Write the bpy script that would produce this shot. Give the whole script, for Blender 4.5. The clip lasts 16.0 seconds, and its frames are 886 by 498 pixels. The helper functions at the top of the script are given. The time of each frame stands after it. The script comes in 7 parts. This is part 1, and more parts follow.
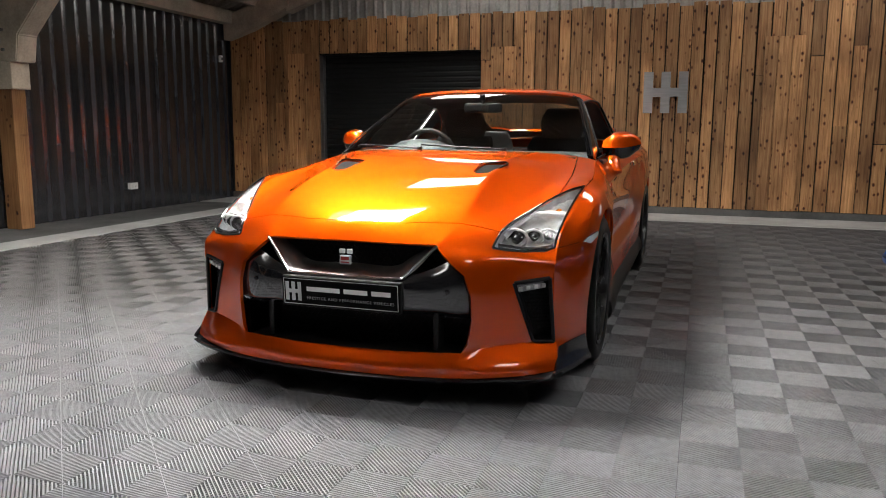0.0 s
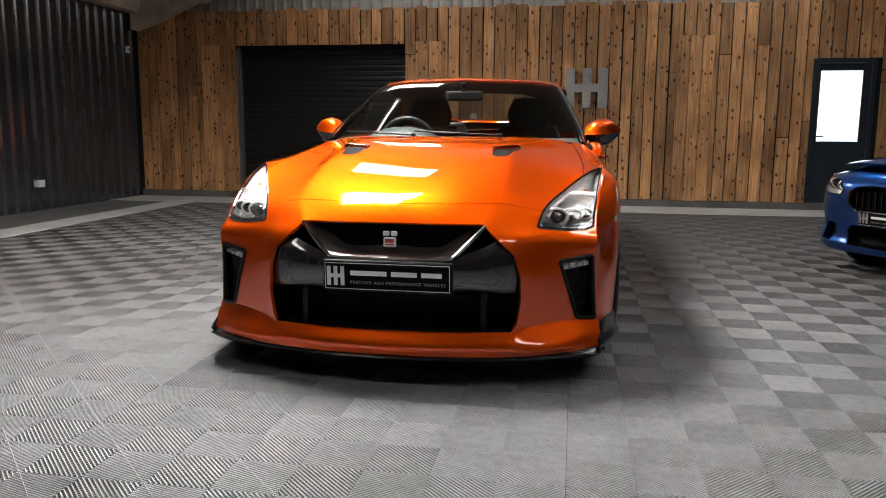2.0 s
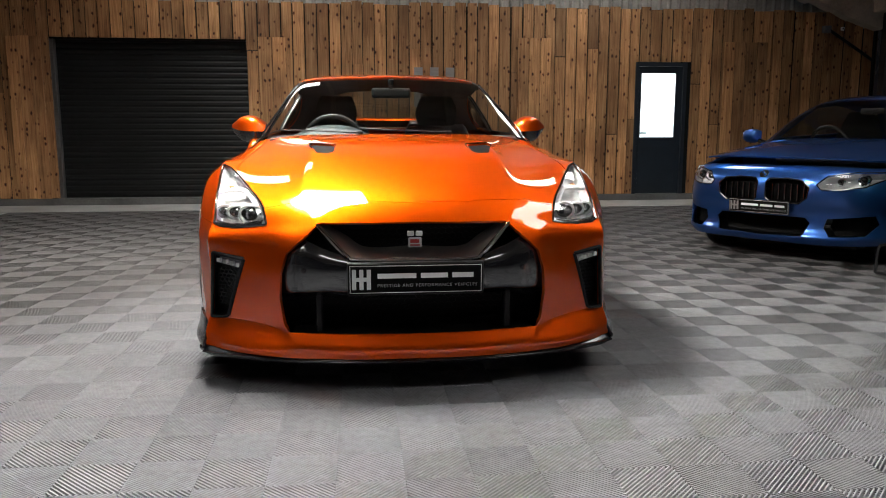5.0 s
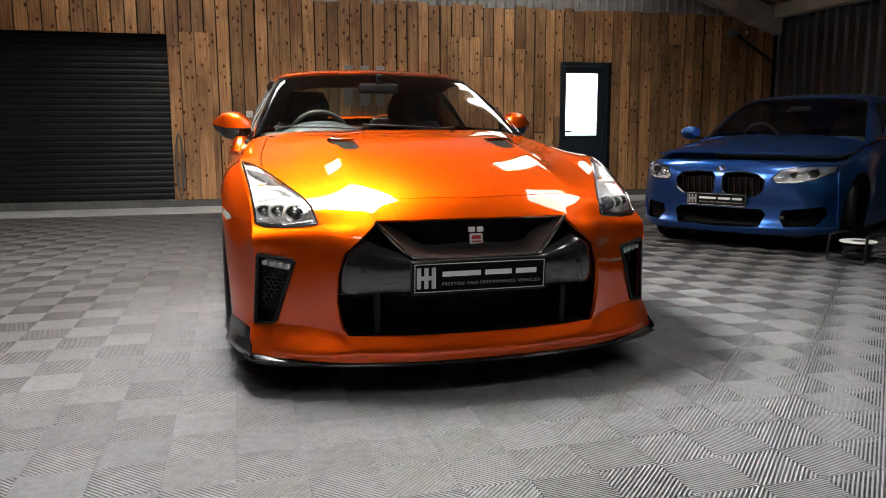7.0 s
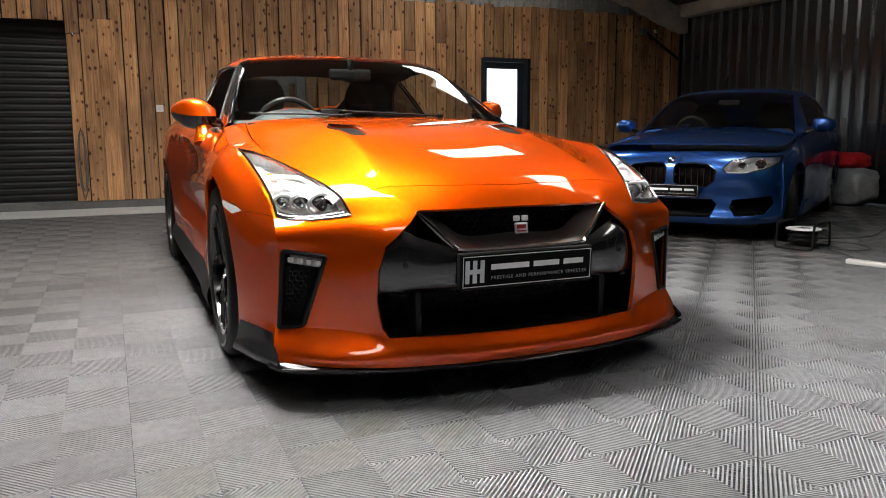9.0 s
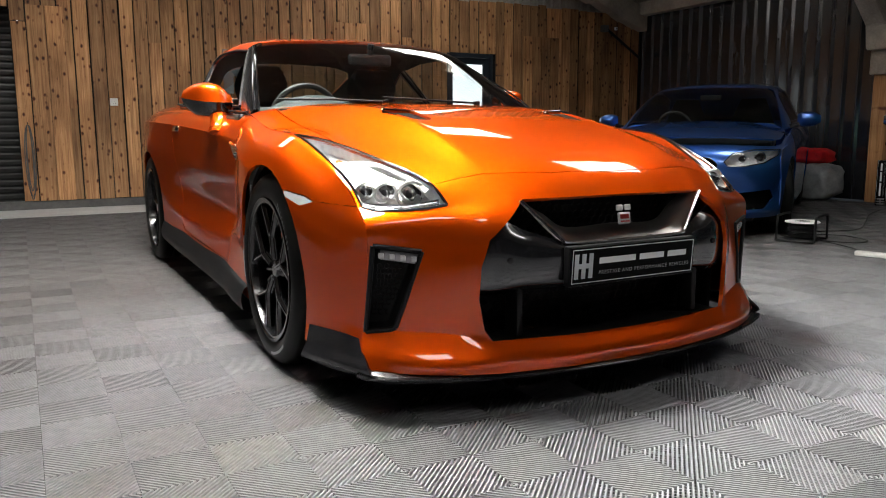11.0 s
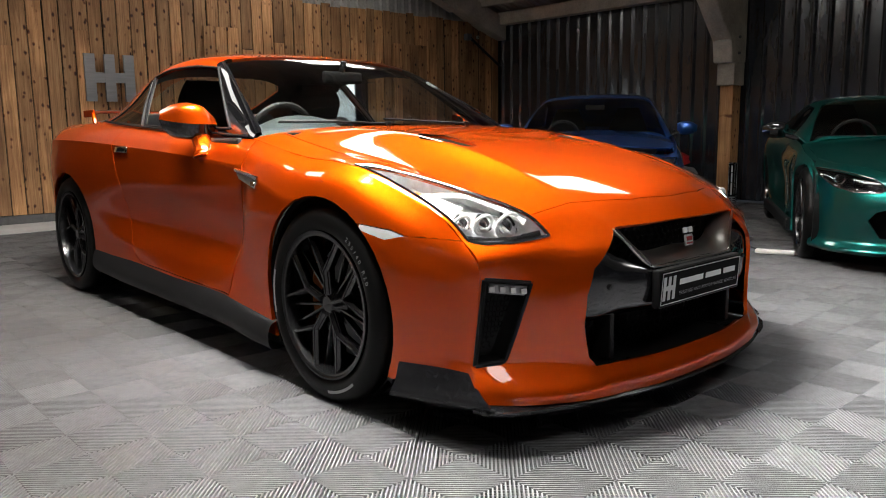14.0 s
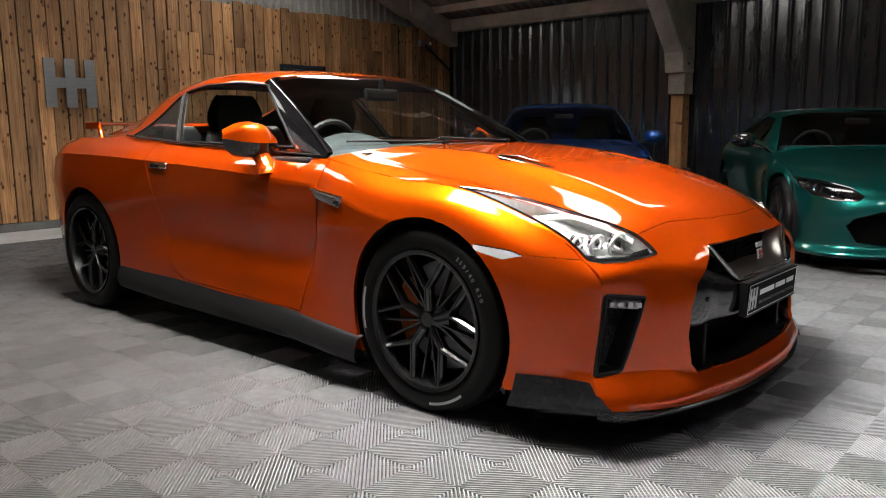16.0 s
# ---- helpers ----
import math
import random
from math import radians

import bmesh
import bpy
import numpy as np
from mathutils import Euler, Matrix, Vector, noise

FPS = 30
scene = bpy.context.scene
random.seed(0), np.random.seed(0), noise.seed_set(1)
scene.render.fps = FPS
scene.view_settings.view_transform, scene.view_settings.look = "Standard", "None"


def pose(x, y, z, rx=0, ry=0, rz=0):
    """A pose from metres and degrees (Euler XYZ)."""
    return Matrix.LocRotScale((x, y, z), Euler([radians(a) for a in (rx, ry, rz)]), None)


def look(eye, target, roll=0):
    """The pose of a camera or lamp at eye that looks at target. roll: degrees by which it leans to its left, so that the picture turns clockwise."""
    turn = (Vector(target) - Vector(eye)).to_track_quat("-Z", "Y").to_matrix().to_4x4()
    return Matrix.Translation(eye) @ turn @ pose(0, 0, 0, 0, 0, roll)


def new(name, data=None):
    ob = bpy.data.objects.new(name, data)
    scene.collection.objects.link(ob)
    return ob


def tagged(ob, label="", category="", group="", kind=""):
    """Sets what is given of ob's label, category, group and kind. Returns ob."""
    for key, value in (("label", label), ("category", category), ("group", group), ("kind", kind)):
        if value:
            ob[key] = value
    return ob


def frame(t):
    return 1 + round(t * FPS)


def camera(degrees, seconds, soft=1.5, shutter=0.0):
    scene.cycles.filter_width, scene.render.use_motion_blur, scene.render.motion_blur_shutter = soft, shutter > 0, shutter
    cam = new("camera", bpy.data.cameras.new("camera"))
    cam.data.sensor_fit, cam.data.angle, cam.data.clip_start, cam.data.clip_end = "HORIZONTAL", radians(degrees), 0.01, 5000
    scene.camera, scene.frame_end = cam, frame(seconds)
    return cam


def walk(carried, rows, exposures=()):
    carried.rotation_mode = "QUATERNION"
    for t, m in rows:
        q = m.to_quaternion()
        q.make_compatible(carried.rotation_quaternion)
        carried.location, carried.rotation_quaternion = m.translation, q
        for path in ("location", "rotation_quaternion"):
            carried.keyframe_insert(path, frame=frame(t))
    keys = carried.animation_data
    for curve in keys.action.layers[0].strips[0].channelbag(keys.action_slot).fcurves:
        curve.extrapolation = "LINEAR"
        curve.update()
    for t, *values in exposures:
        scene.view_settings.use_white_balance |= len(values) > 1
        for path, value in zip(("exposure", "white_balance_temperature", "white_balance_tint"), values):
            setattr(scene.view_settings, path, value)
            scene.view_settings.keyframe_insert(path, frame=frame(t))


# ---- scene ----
cam = camera(60.0, 16.0, 1.0)
PATH = [
    (0, (0.03, -0.084, 1.106), (-0.595, 1.791, 0.799), 0.4),
    (0.5, (-0.123, -0.199, 1.08), (-0.633, 1.71, 0.775), 0.4),
    (1, (-0.284, -0.254, 1.057), (-0.74, 1.668, 0.751), 0.4),
    (1.5, (-0.427, -0.254, 1.027), (-0.838, 1.679, 0.722), 0.5),
    (2, (-0.603, -0.25, 1.024), (-0.932, 1.699, 0.719), 0.4),
    (2.5, (-0.726, -0.24, 1.015), (-1.0, 1.718, 0.712), 0.4),
    (3, (-0.883, -0.242, 1.011), (-1.052, 1.728, 0.71), 0.3),
    (3.5, (-1.068, -0.273, 1.023), (-1.13, 1.704, 0.723), 0.1),
    (4, (-1.218, -0.26, 1.012), (-1.189, 1.717, 0.709), 0.1),
    (6.5, (-2.025, -0.12, 1.005), (-1.578, 1.806, 0.703), -0.2),
    (7, (-2.171, -0.04, 0.981), (-1.668, 1.872, 0.679), -0.2),
    (7.5, (-2.276, 0.053, 0.972), (-1.694, 1.943, 0.67), -0.3),
    (8, (-2.371, 0.14, 0.945), (-1.723, 2.008, 0.642), -0.3),
    (8.5, (-2.515, 0.252, 0.936), (-1.786, 2.09, 0.633), -0.2),
    (9, (-2.634, 0.353, 0.919), (-1.851, 2.169, 0.616), -0.3),
    (9.5, (-2.717, 0.488, 0.893), (-1.915, 2.295, 0.59), -0.3),
    (12, (-3.226, 1.013, 0.859), (-2.162, 2.679, 0.556), -0.5),
    (12.5, (-3.308, 1.12, 0.888), (-2.197, 2.755, 0.584), -0.7),
    (13, (-3.404, 1.19, 0.92), (-2.225, 2.777, 0.617), -0.7),
    (13.5, (-3.561, 1.255, 0.951), (-2.285, 2.764, 0.647), -0.7),
    (14, (-3.71, 1.326, 0.965), (-2.386, 2.794, 0.66), -0.7),
    (14.5, (-3.835, 1.427, 0.973), (-2.483, 2.869, 0.665), -0.7),
    (15, (-3.974, 1.533, 1.003), (-2.582, 2.935, 0.694), -0.6),
    (15.5, (-4.091, 1.599, 1.028), (-2.673, 2.975, 0.72), -0.6),
    (16, (-4.267, 1.694, 1.059), (-2.791, 3.008, 0.751), -0.6),
]
walk(cam, [(t, look(eye, target, roll)) for t, eye, target, roll in PATH])

# ---- light: rooflight sheets, one bright panel over the bonnet, and a bright day outside the glazed door ----
world = bpy.data.worlds.new("world")
scene.world = world
world.use_nodes = True
wn = world.node_tree.nodes
wl = world.node_tree.links
sky = wn.new("ShaderNodeTexSky")
sky.sky_type = "NISHITA"
sky.sun_disc = False
sky.sun_elevation = radians(35)
sky.sun_rotation = radians(20)
wl.new(sky.outputs[0], wn["Background"].inputs[0])
wn["Background"].inputs[1].default_value = 0.08
scene.view_settings.exposure = 0.0

CX = -1.318          # the orange car's middle line
NOSE = 2.62          # where its nose begins
CELL = 0.203         # a quarter of a floor tile
GX, GY = -1.002, 2.094
WALL_Y = 10.70
LEFT_X, RIGHT_X = -7.18, 6.12
WALL_TOP = 2.74
EAVE = 2.72
RIDGE_X = (LEFT_X + RIGHT_X) / 2
RIDGE_Z = 5.2
BACK_Y = -6.0


# ---- small tools ----
def link_mesh(name, bm, material=None, smooth=False):
    me = bpy.data.meshes.new(name)
    bm.to_mesh(me)
    bm.free()
    if smooth:
        me.shade_smooth()
    if material is not None:
        me.materials.append(material)
    return me


def part(name, bm, material, parent=None, label="", smooth=False):
    """One mesh object, under a thing or a part."""
    ob = new(name, link_mesh(name, bm, material, smooth))
    if parent is not None:
        ob.parent = parent
    if label:
        tagged(ob, label)
    return ob


def thing(name, label, category, group="", kind="", at=None):
    ob = new(name)
    if at is not None:
        ob.matrix_world = at
    return tagged(ob, label, category, group, kind)


def box(bm, x0, x1, y0, y1, z0, z1, bevel=0.0, seg=2):
    ret = bmesh.ops.create_cube(bm, size=1.0)
    vs = ret["verts"]
    for v in vs:
        v.co = Vector((x0 + (v.co.x + 0.5) * (x1 - x0), y0 + (v.co.y + 0.5) * (y1 - y0), z0 + (v.co.z + 0.5) * (z1 - z0)))
    if bevel > 0:
        es = list({e for v in vs for e in v.link_edges})
        bmesh.ops.bevel(bm, geom=es, offset=bevel, segments=seg, affect="EDGES", profile=0.5)
    return vs


def box_bm(x0, x1, y0, y1, z0, z1, bevel=0.0, seg=2):
    bm = bmesh.new()
    box(bm, x0, x1, y0, y1, z0, z1, bevel, seg)
    return bm


def lathe(profile, n=48, axis="z", bm=None):
    """Turns a profile of (radius, height) about an axis."""
    own = bm is None
    if own:
        bm = bmesh.new()
    rings = []
    for r, h in profile:
        ring = []
        for k in range(n):
            a = 2 * math.pi * k / n
            p = (r * math.cos(a), r * math.sin(a), h)
            if axis == "x":
                p = (h, p[0], p[1])
            elif axis == "y":
                p = (p[0], h, p[1])
            ring.append(bm.verts.new(p))
        rings.append(ring)
    for a, b in zip(rings, rings[1:]):
        for k in range(n):
            bm.faces.new((a[k], a[(k + 1) % n], b[(k + 1) % n], b[k]))
    return bm


def prism(poly, depth, bm=None):
    """A flat outline in x, z pulled along y from 0 to depth."""
    if bm is None:
        bm = bmesh.new()
    a = [bm.verts.new((x, 0, z)) for x, z in poly]
    b = [bm.verts.new((x, depth, z)) for x, z in poly]
    n = len(poly)
    bm.faces.new(a)
    bm.faces.new(b[::-1])
    for k in range(n):
        bm.faces.new((a[k], b[k], b[(k + 1) % n], a[(k + 1) % n]))
    bmesh.ops.recalc_face_normals(bm, faces=bm.faces)
    return bm


def tube(points, radius, n=8, closed=False, bm=None):
    """A round bar along points."""
    if bm is None:
        bm = bmesh.new()
    pts = [Vector(p) for p in points]
    rings = []
    m = len(pts)
    up = Vector((0.13, 0.31, 0.94)).normalized()
    for i, p in enumerate(pts):
        a = pts[(i - 1) % m] if closed or i > 0 else p
        b = pts[(i + 1) % m] if closed or i < m - 1 else p
        d = (b - a).normalized()
        s = d.cross(up)
        if s.length < 1e-3:
            s = d.cross(Vector((1, 0, 0)))
        s.normalize()
        w = d.cross(s)
        rr = radius[i] if isinstance(radius, (list, tuple)) else radius
        rings.append([bm.verts.new(p + rr * (math.cos(2 * math.pi * k / n) * s + math.sin(2 * math.pi * k / n) * w)) for k in range(n)])
    pairs = list(zip(rings, rings[1:])) + ([(rings[-1], rings[0])] if closed else [])
    for a, b in pairs:
        for k in range(n):
            bm.faces.new((a[k], a[(k + 1) % n], b[(k + 1) % n], b[k]))
    if not closed:
        bm.faces.new(rings[0][::-1])
        bm.faces.new(rings[-1])
    bmesh.ops.recalc_face_normals(bm, faces=bm.faces)
    return bm


def curve_points(keys, n):
    """A smooth line through keys."""
    ks = [Vector(k) for k in keys]
    out = []
    for i in range(len(ks) - 1):
        p0 = ks[i - 1] if i > 0 else 2 * ks[0] - ks[1]
        p1, p2 = ks[i], ks[i + 1]
        p3 = ks[i + 2] if i + 2 < len(ks) else 2 * ks[-1] - ks[-2]
        for j in range(n):
            t = j / n
            out.append(0.5 * ((2 * p1) + (p2 - p0) * t + (2 * p0 - 5 * p1 + 4 * p2 - p3) * t * t + (3 * p1 - p0 - 3 * p2 + p3) * t ** 3))
    out.append(ks[-1])
    return out


def text_bm(words, size, depth=0.0, spacing=1.0):
    """Words in the built-in font, lying in x, z and facing -y, middle at the origin."""
    cu = bpy.data.curves.new("words", "FONT")
    cu.body, cu.size, cu.extrude, cu.align_x, cu.align_y, cu.space_character = words, size, depth, "CENTER", "CENTER", spacing
    ob = bpy.data.objects.new("words", cu)
    scene.collection.objects.link(ob)
    bpy.context.view_layer.update()
    me = bpy.data.meshes.new_from_object(ob.evaluated_get(bpy.context.evaluated_depsgraph_get()))
    bm = bmesh.new()
    bm.from_mesh(me)
    bpy.data.objects.remove(ob)
    bpy.data.meshes.remove(me)
    bpy.data.curves.remove(cu)
    bmesh.ops.transform(bm, matrix=Matrix.Rotation(radians(90), 4, "X"), verts=bm.verts)
    return bm


# ---- materials ----
def material(name, color, rough=0.5, metal=0.0, **more):
    m = bpy.data.materials.new(name)
    m.use_nodes = True
    b = m.node_tree.nodes["Principled BSDF"]
    b.inputs["Base Color"].default_value = (*color, 1)
    b.inputs["Roughness"].default_value = rough
    b.inputs["Metallic"].default_value = metal
    for key, value in more.items():
        b.inputs[key.replace("_", " ")].default_value = value
    return m


def nodes_of(m):
    return m.node_tree.nodes, m.node_tree.links, m.node_tree.nodes["Principled BSDF"]


def node(ns, kind, **sets):
    n = ns.new(kind)
    for k, v in sets.items():
        n.inputs[k.replace("_", " ")].default_value = v
    return n


def coords(ns, ls, scale=(1, 1, 1), space="Object"):
    c = ns.new("ShaderNodeTexCoord")
    mp = ns.new("ShaderNodeMapping")
    mp.inputs["Scale"].default_value = scale
    ls.new(c.outputs[space], mp.inputs["Vector"])
    return mp.outputs["Vector"]


def ramp(ns, ls, fac, stops):
    r = ns.new("ShaderNodeValToRGB")
    els = r.color_ramp.elements
    while len(els) < len(stops):
        els.new(0.5)
    for e, (p, c) in zip(els, stops):
        e.position = p
        e.color = (*c, 1)
    ls.new(fac, r.inputs["Fac"])
    return r.outputs["Color"]


def worn(m, scale, amount, bump=0.0, rough_span=None, stretch=(1, 1, 1)):
    """Breaks a plain material up at two scales, in colour, gloss and relief."""
    ns, ls, b = nodes_of(m)
    v = coords(ns, ls, stretch)
    big = node(ns, "ShaderNodeTexNoise", Scale=scale, Detail=5.0, Roughness=0.6)
    fine = node(ns, "ShaderNodeTexNoise", Scale=scale * 14, Detail=3.0)
    ls.new(v, big.inputs["Vector"])
    ls.new(v, fine.inputs["Vector"])
    mixed = ns.new("ShaderNodeMath")
    mixed.operation = "MULTIPLY_ADD"
    mixed.inputs[1].default_value = 0.35
    ls.new(fine.outputs["Fac"], mixed.inputs[0])
    ls.new(big.outputs["Fac"], mixed.inputs[2])
    col = b.inputs["Base Color"].default_value[:3]
    lo = tuple(c * (1 - amount) for c in col)
    hi = tuple(min(1, c * (1 + amount)) for c in col)
    ls.new(ramp(ns, ls, mixed.outputs[0], [(0.45, lo), (0.9, hi)]), b.inputs["Base Color"])
    if rough_span:
        mr = ns.new("ShaderNodeMapRange")
        mr.inputs["From Min"].default_value, mr.inputs["From Max"].default_value = 0.45, 0.9
        mr.inputs["To Min"].default_value, mr.inputs["To Max"].default_value = rough_span
        ls.new(mixed.outputs[0], mr.inputs["Value"])
        ls.new(mr.outputs[0], b.inputs["Roughness"])
    if bump:
        bp = node(ns, "ShaderNodeBump", Strength=bump, Distance=0.004)
        ls.new(mixed.outputs[0], bp.inputs["Height"])
        ls.new(bp.outputs["Normal"], b.inputs["Normal"])
    return m


def timber_material(name, tones, rough=0.62):
    """Rough-sawn boards: long grain, dark knots, each board of its own tone."""
    m = material(name, tones[1], rough)
    ns, ls, b = nodes_of(m)
    info = ns.new("ShaderNodeObjectInfo")
    c = ns.new("ShaderNodeTexCoord")
    shift = ns.new("ShaderNodeVectorMath")
    shift.operation = "MULTIPLY_ADD"
    comb = ns.new("ShaderNodeCombineXYZ")
    for k in range(3):
        ls.new(info.outputs["Random"], comb.inputs[k])
    shift.inputs[1].default_value = (37.0, 53.0, 71.0)
    ls.new(comb.outputs[0], shift.inputs[0])
    ls.new(c.outputs["Object"], shift.inputs[2])
    grain_map = ns.new("ShaderNodeMapping")
    grain_map.inputs["Scale"].default_value = (30, 30, 1.1)
    ls.new(shift.outputs[0], grain_map.inputs["Vector"])
    grain = node(ns, "ShaderNodeTexNoise", Scale=1.6, Detail=6.0, Roughness=0.65, Distortion=0.8)
    ls.new(grain_map.outputs[0], grain.inputs["Vector"])
    knot_map = ns.new("ShaderNodeMapping")
    knot_map.inputs["Scale"].default_value = (17.0, 0.01, 11.0)
    ls.new(shift.outputs[0], knot_map.inputs["Vector"])
    wobble = node(ns, "ShaderNodeTexNoise", Scale=9.0, Detail=2.0)
    ls.new(shift.outputs[0], wobble.inputs["Vector"])
    bent = ns.new("ShaderNodeVectorMath")
    bent.operation = "MULTIPLY_ADD"
    bent.inputs[1].default_value = (0.5, 0.0, 0.5)
    ls.new(wobble.outputs["Color"], bent.inputs[0])
    ls.new(knot_map.outputs[0], bent.inputs[2])
    knots = node(ns, "ShaderNodeTexVoronoi", Scale=1.0, Randomness=1.0)
    ls.new(bent.outputs[0], knots.inputs["Vector"])
    body = ramp(ns, ls, grain.outputs["Fac"], [(0.28, tones[0]), (0.5, tones[1]), (0.74, tones[2])])
    pick = ns.new("ShaderNodeSeparateColor")
    ls.new(knots.outputs["Color"], pick.inputs[0])
    rare = ns.new("ShaderNodeMath")
    rare.operation = "LESS_THAN"
    rare.inputs[1].default_value = 0.60
    ls.new(pick.outputs[0], rare.inputs[0])
    away = ns.new("ShaderNodeMath")
    away.operation = "ADD"
    ls.new(knots.outputs["Distance"], away.inputs[0])
    ls.new(rare.outputs[0], away.inputs[1])
    spot = ramp(ns, ls, away.outputs[0], [(0.10, (0.07, 0.028, 0.012)), (0.19, (0.30, 0.15, 0.07)), (0.34, (1, 1, 1))])
    mul = ns.new("ShaderNodeMix")
    mul.data_type, mul.blend_type = "RGBA", "MULTIPLY"
    mul.inputs[0].default_value = 1.0
    ls.new(body, mul.inputs[6])
    ls.new(spot, mul.inputs[7])
    hs = ns.new("ShaderNodeHueSaturation")
    val = ns.new("ShaderNodeMapRange")
    val.inputs["To Min"].default_value, val.inputs["To Max"].default_value = 0.55, 1.32
    ls.new(info.outputs["Random"], val.inputs["Value"])
    ls.new(val.outputs[0], hs.inputs["Value"])
    ls.new(mul.outputs[2], hs.inputs["Color"])
    stain = node(ns, "ShaderNodeTexNoise", Scale=1.3, Detail=3.0)
    ls.new(shift.outputs[0], stain.inputs["Vector"])
    st = ramp(ns, ls, stain.outputs["Fac"], [(0.34, (0.45, 0.40, 0.36)), (0.58, (1, 1, 1))])
    mul2 = ns.new("ShaderNodeMix")
    mul2.data_type, mul2.blend_type = "RGBA", "MULTIPLY"
    mul2.inputs[0].default_value = 0.8
    ls.new(hs.outputs[0], mul2.inputs[6])
    ls.new(st, mul2.inputs[7])
    ls.new(mul2.outputs[2], b.inputs["Base Color"])
    bp = node(ns, "ShaderNodeBump", Strength=0.5, Distance=0.004)
    ls.new(grain.outputs["Fac"], bp.inputs["Height"])
    ls.new(bp.outputs["Normal"], b.inputs["Normal"])
    return m


def paint(name, base, tint, rough, edge):
    """Metallic car paint: flakes that turn with the light under a clear coat."""
    m = material(name, base, rough, 0.92, Coat_Weight=1.0, Coat_Roughness=0.010, Coat_IOR=1.5, Specular_IOR_Level=0.1)
    m.node_tree.nodes["Principled BSDF"].inputs["Specular Tint"].default_value = (*edge, 1)
    ns, ls, b = nodes_of(m)
    v = coords(ns, ls, (1, 1, 1))
    fl = node(ns, "ShaderNodeTexVoronoi", Scale=1800.0)
    ls.new(v, fl.inputs["Vector"])
    soft = node(ns, "ShaderNodeTexNoise", Scale=3.0, Detail=2.0)
    ls.new(v, soft.inputs["Vector"])
    mx = ns.new("ShaderNodeMix")
    mx.data_type = "RGBA"
    mx.inputs[6].default_value = (*base, 1)
    mx.inputs[7].default_value = (*tint, 1)
    sep = ns.new("ShaderNodeSeparateColor")
    ls.new(fl.outputs["Color"], sep.inputs[0])
    some = node(ns, "ShaderNodeMapRange", To_Min=0.3, To_Max=0.7)
    ls.new(sep.outputs[0], some.inputs["Value"])
    ls.new(some.outputs[0], mx.inputs[0])
    ls.new(mx.outputs[2], b.inputs["Base Color"])
    mr = ns.new("ShaderNodeMapRange")
    mr.inputs["To Min"].default_value, mr.inputs["To Max"].default_value = rough - 0.05, rough + 0.07
    ls.new(soft.outputs["Fac"], mr.inputs["Value"])
    ls.new(mr.outputs[0], b.inputs["Roughness"])
    bp = node(ns, "ShaderNodeBump", Strength=0.05, Distance=0.0004)
    ls.new(sep.outputs[1], bp.inputs["Height"])
    ls.new(bp.outputs["Normal"], b.inputs["Normal"])
    return m


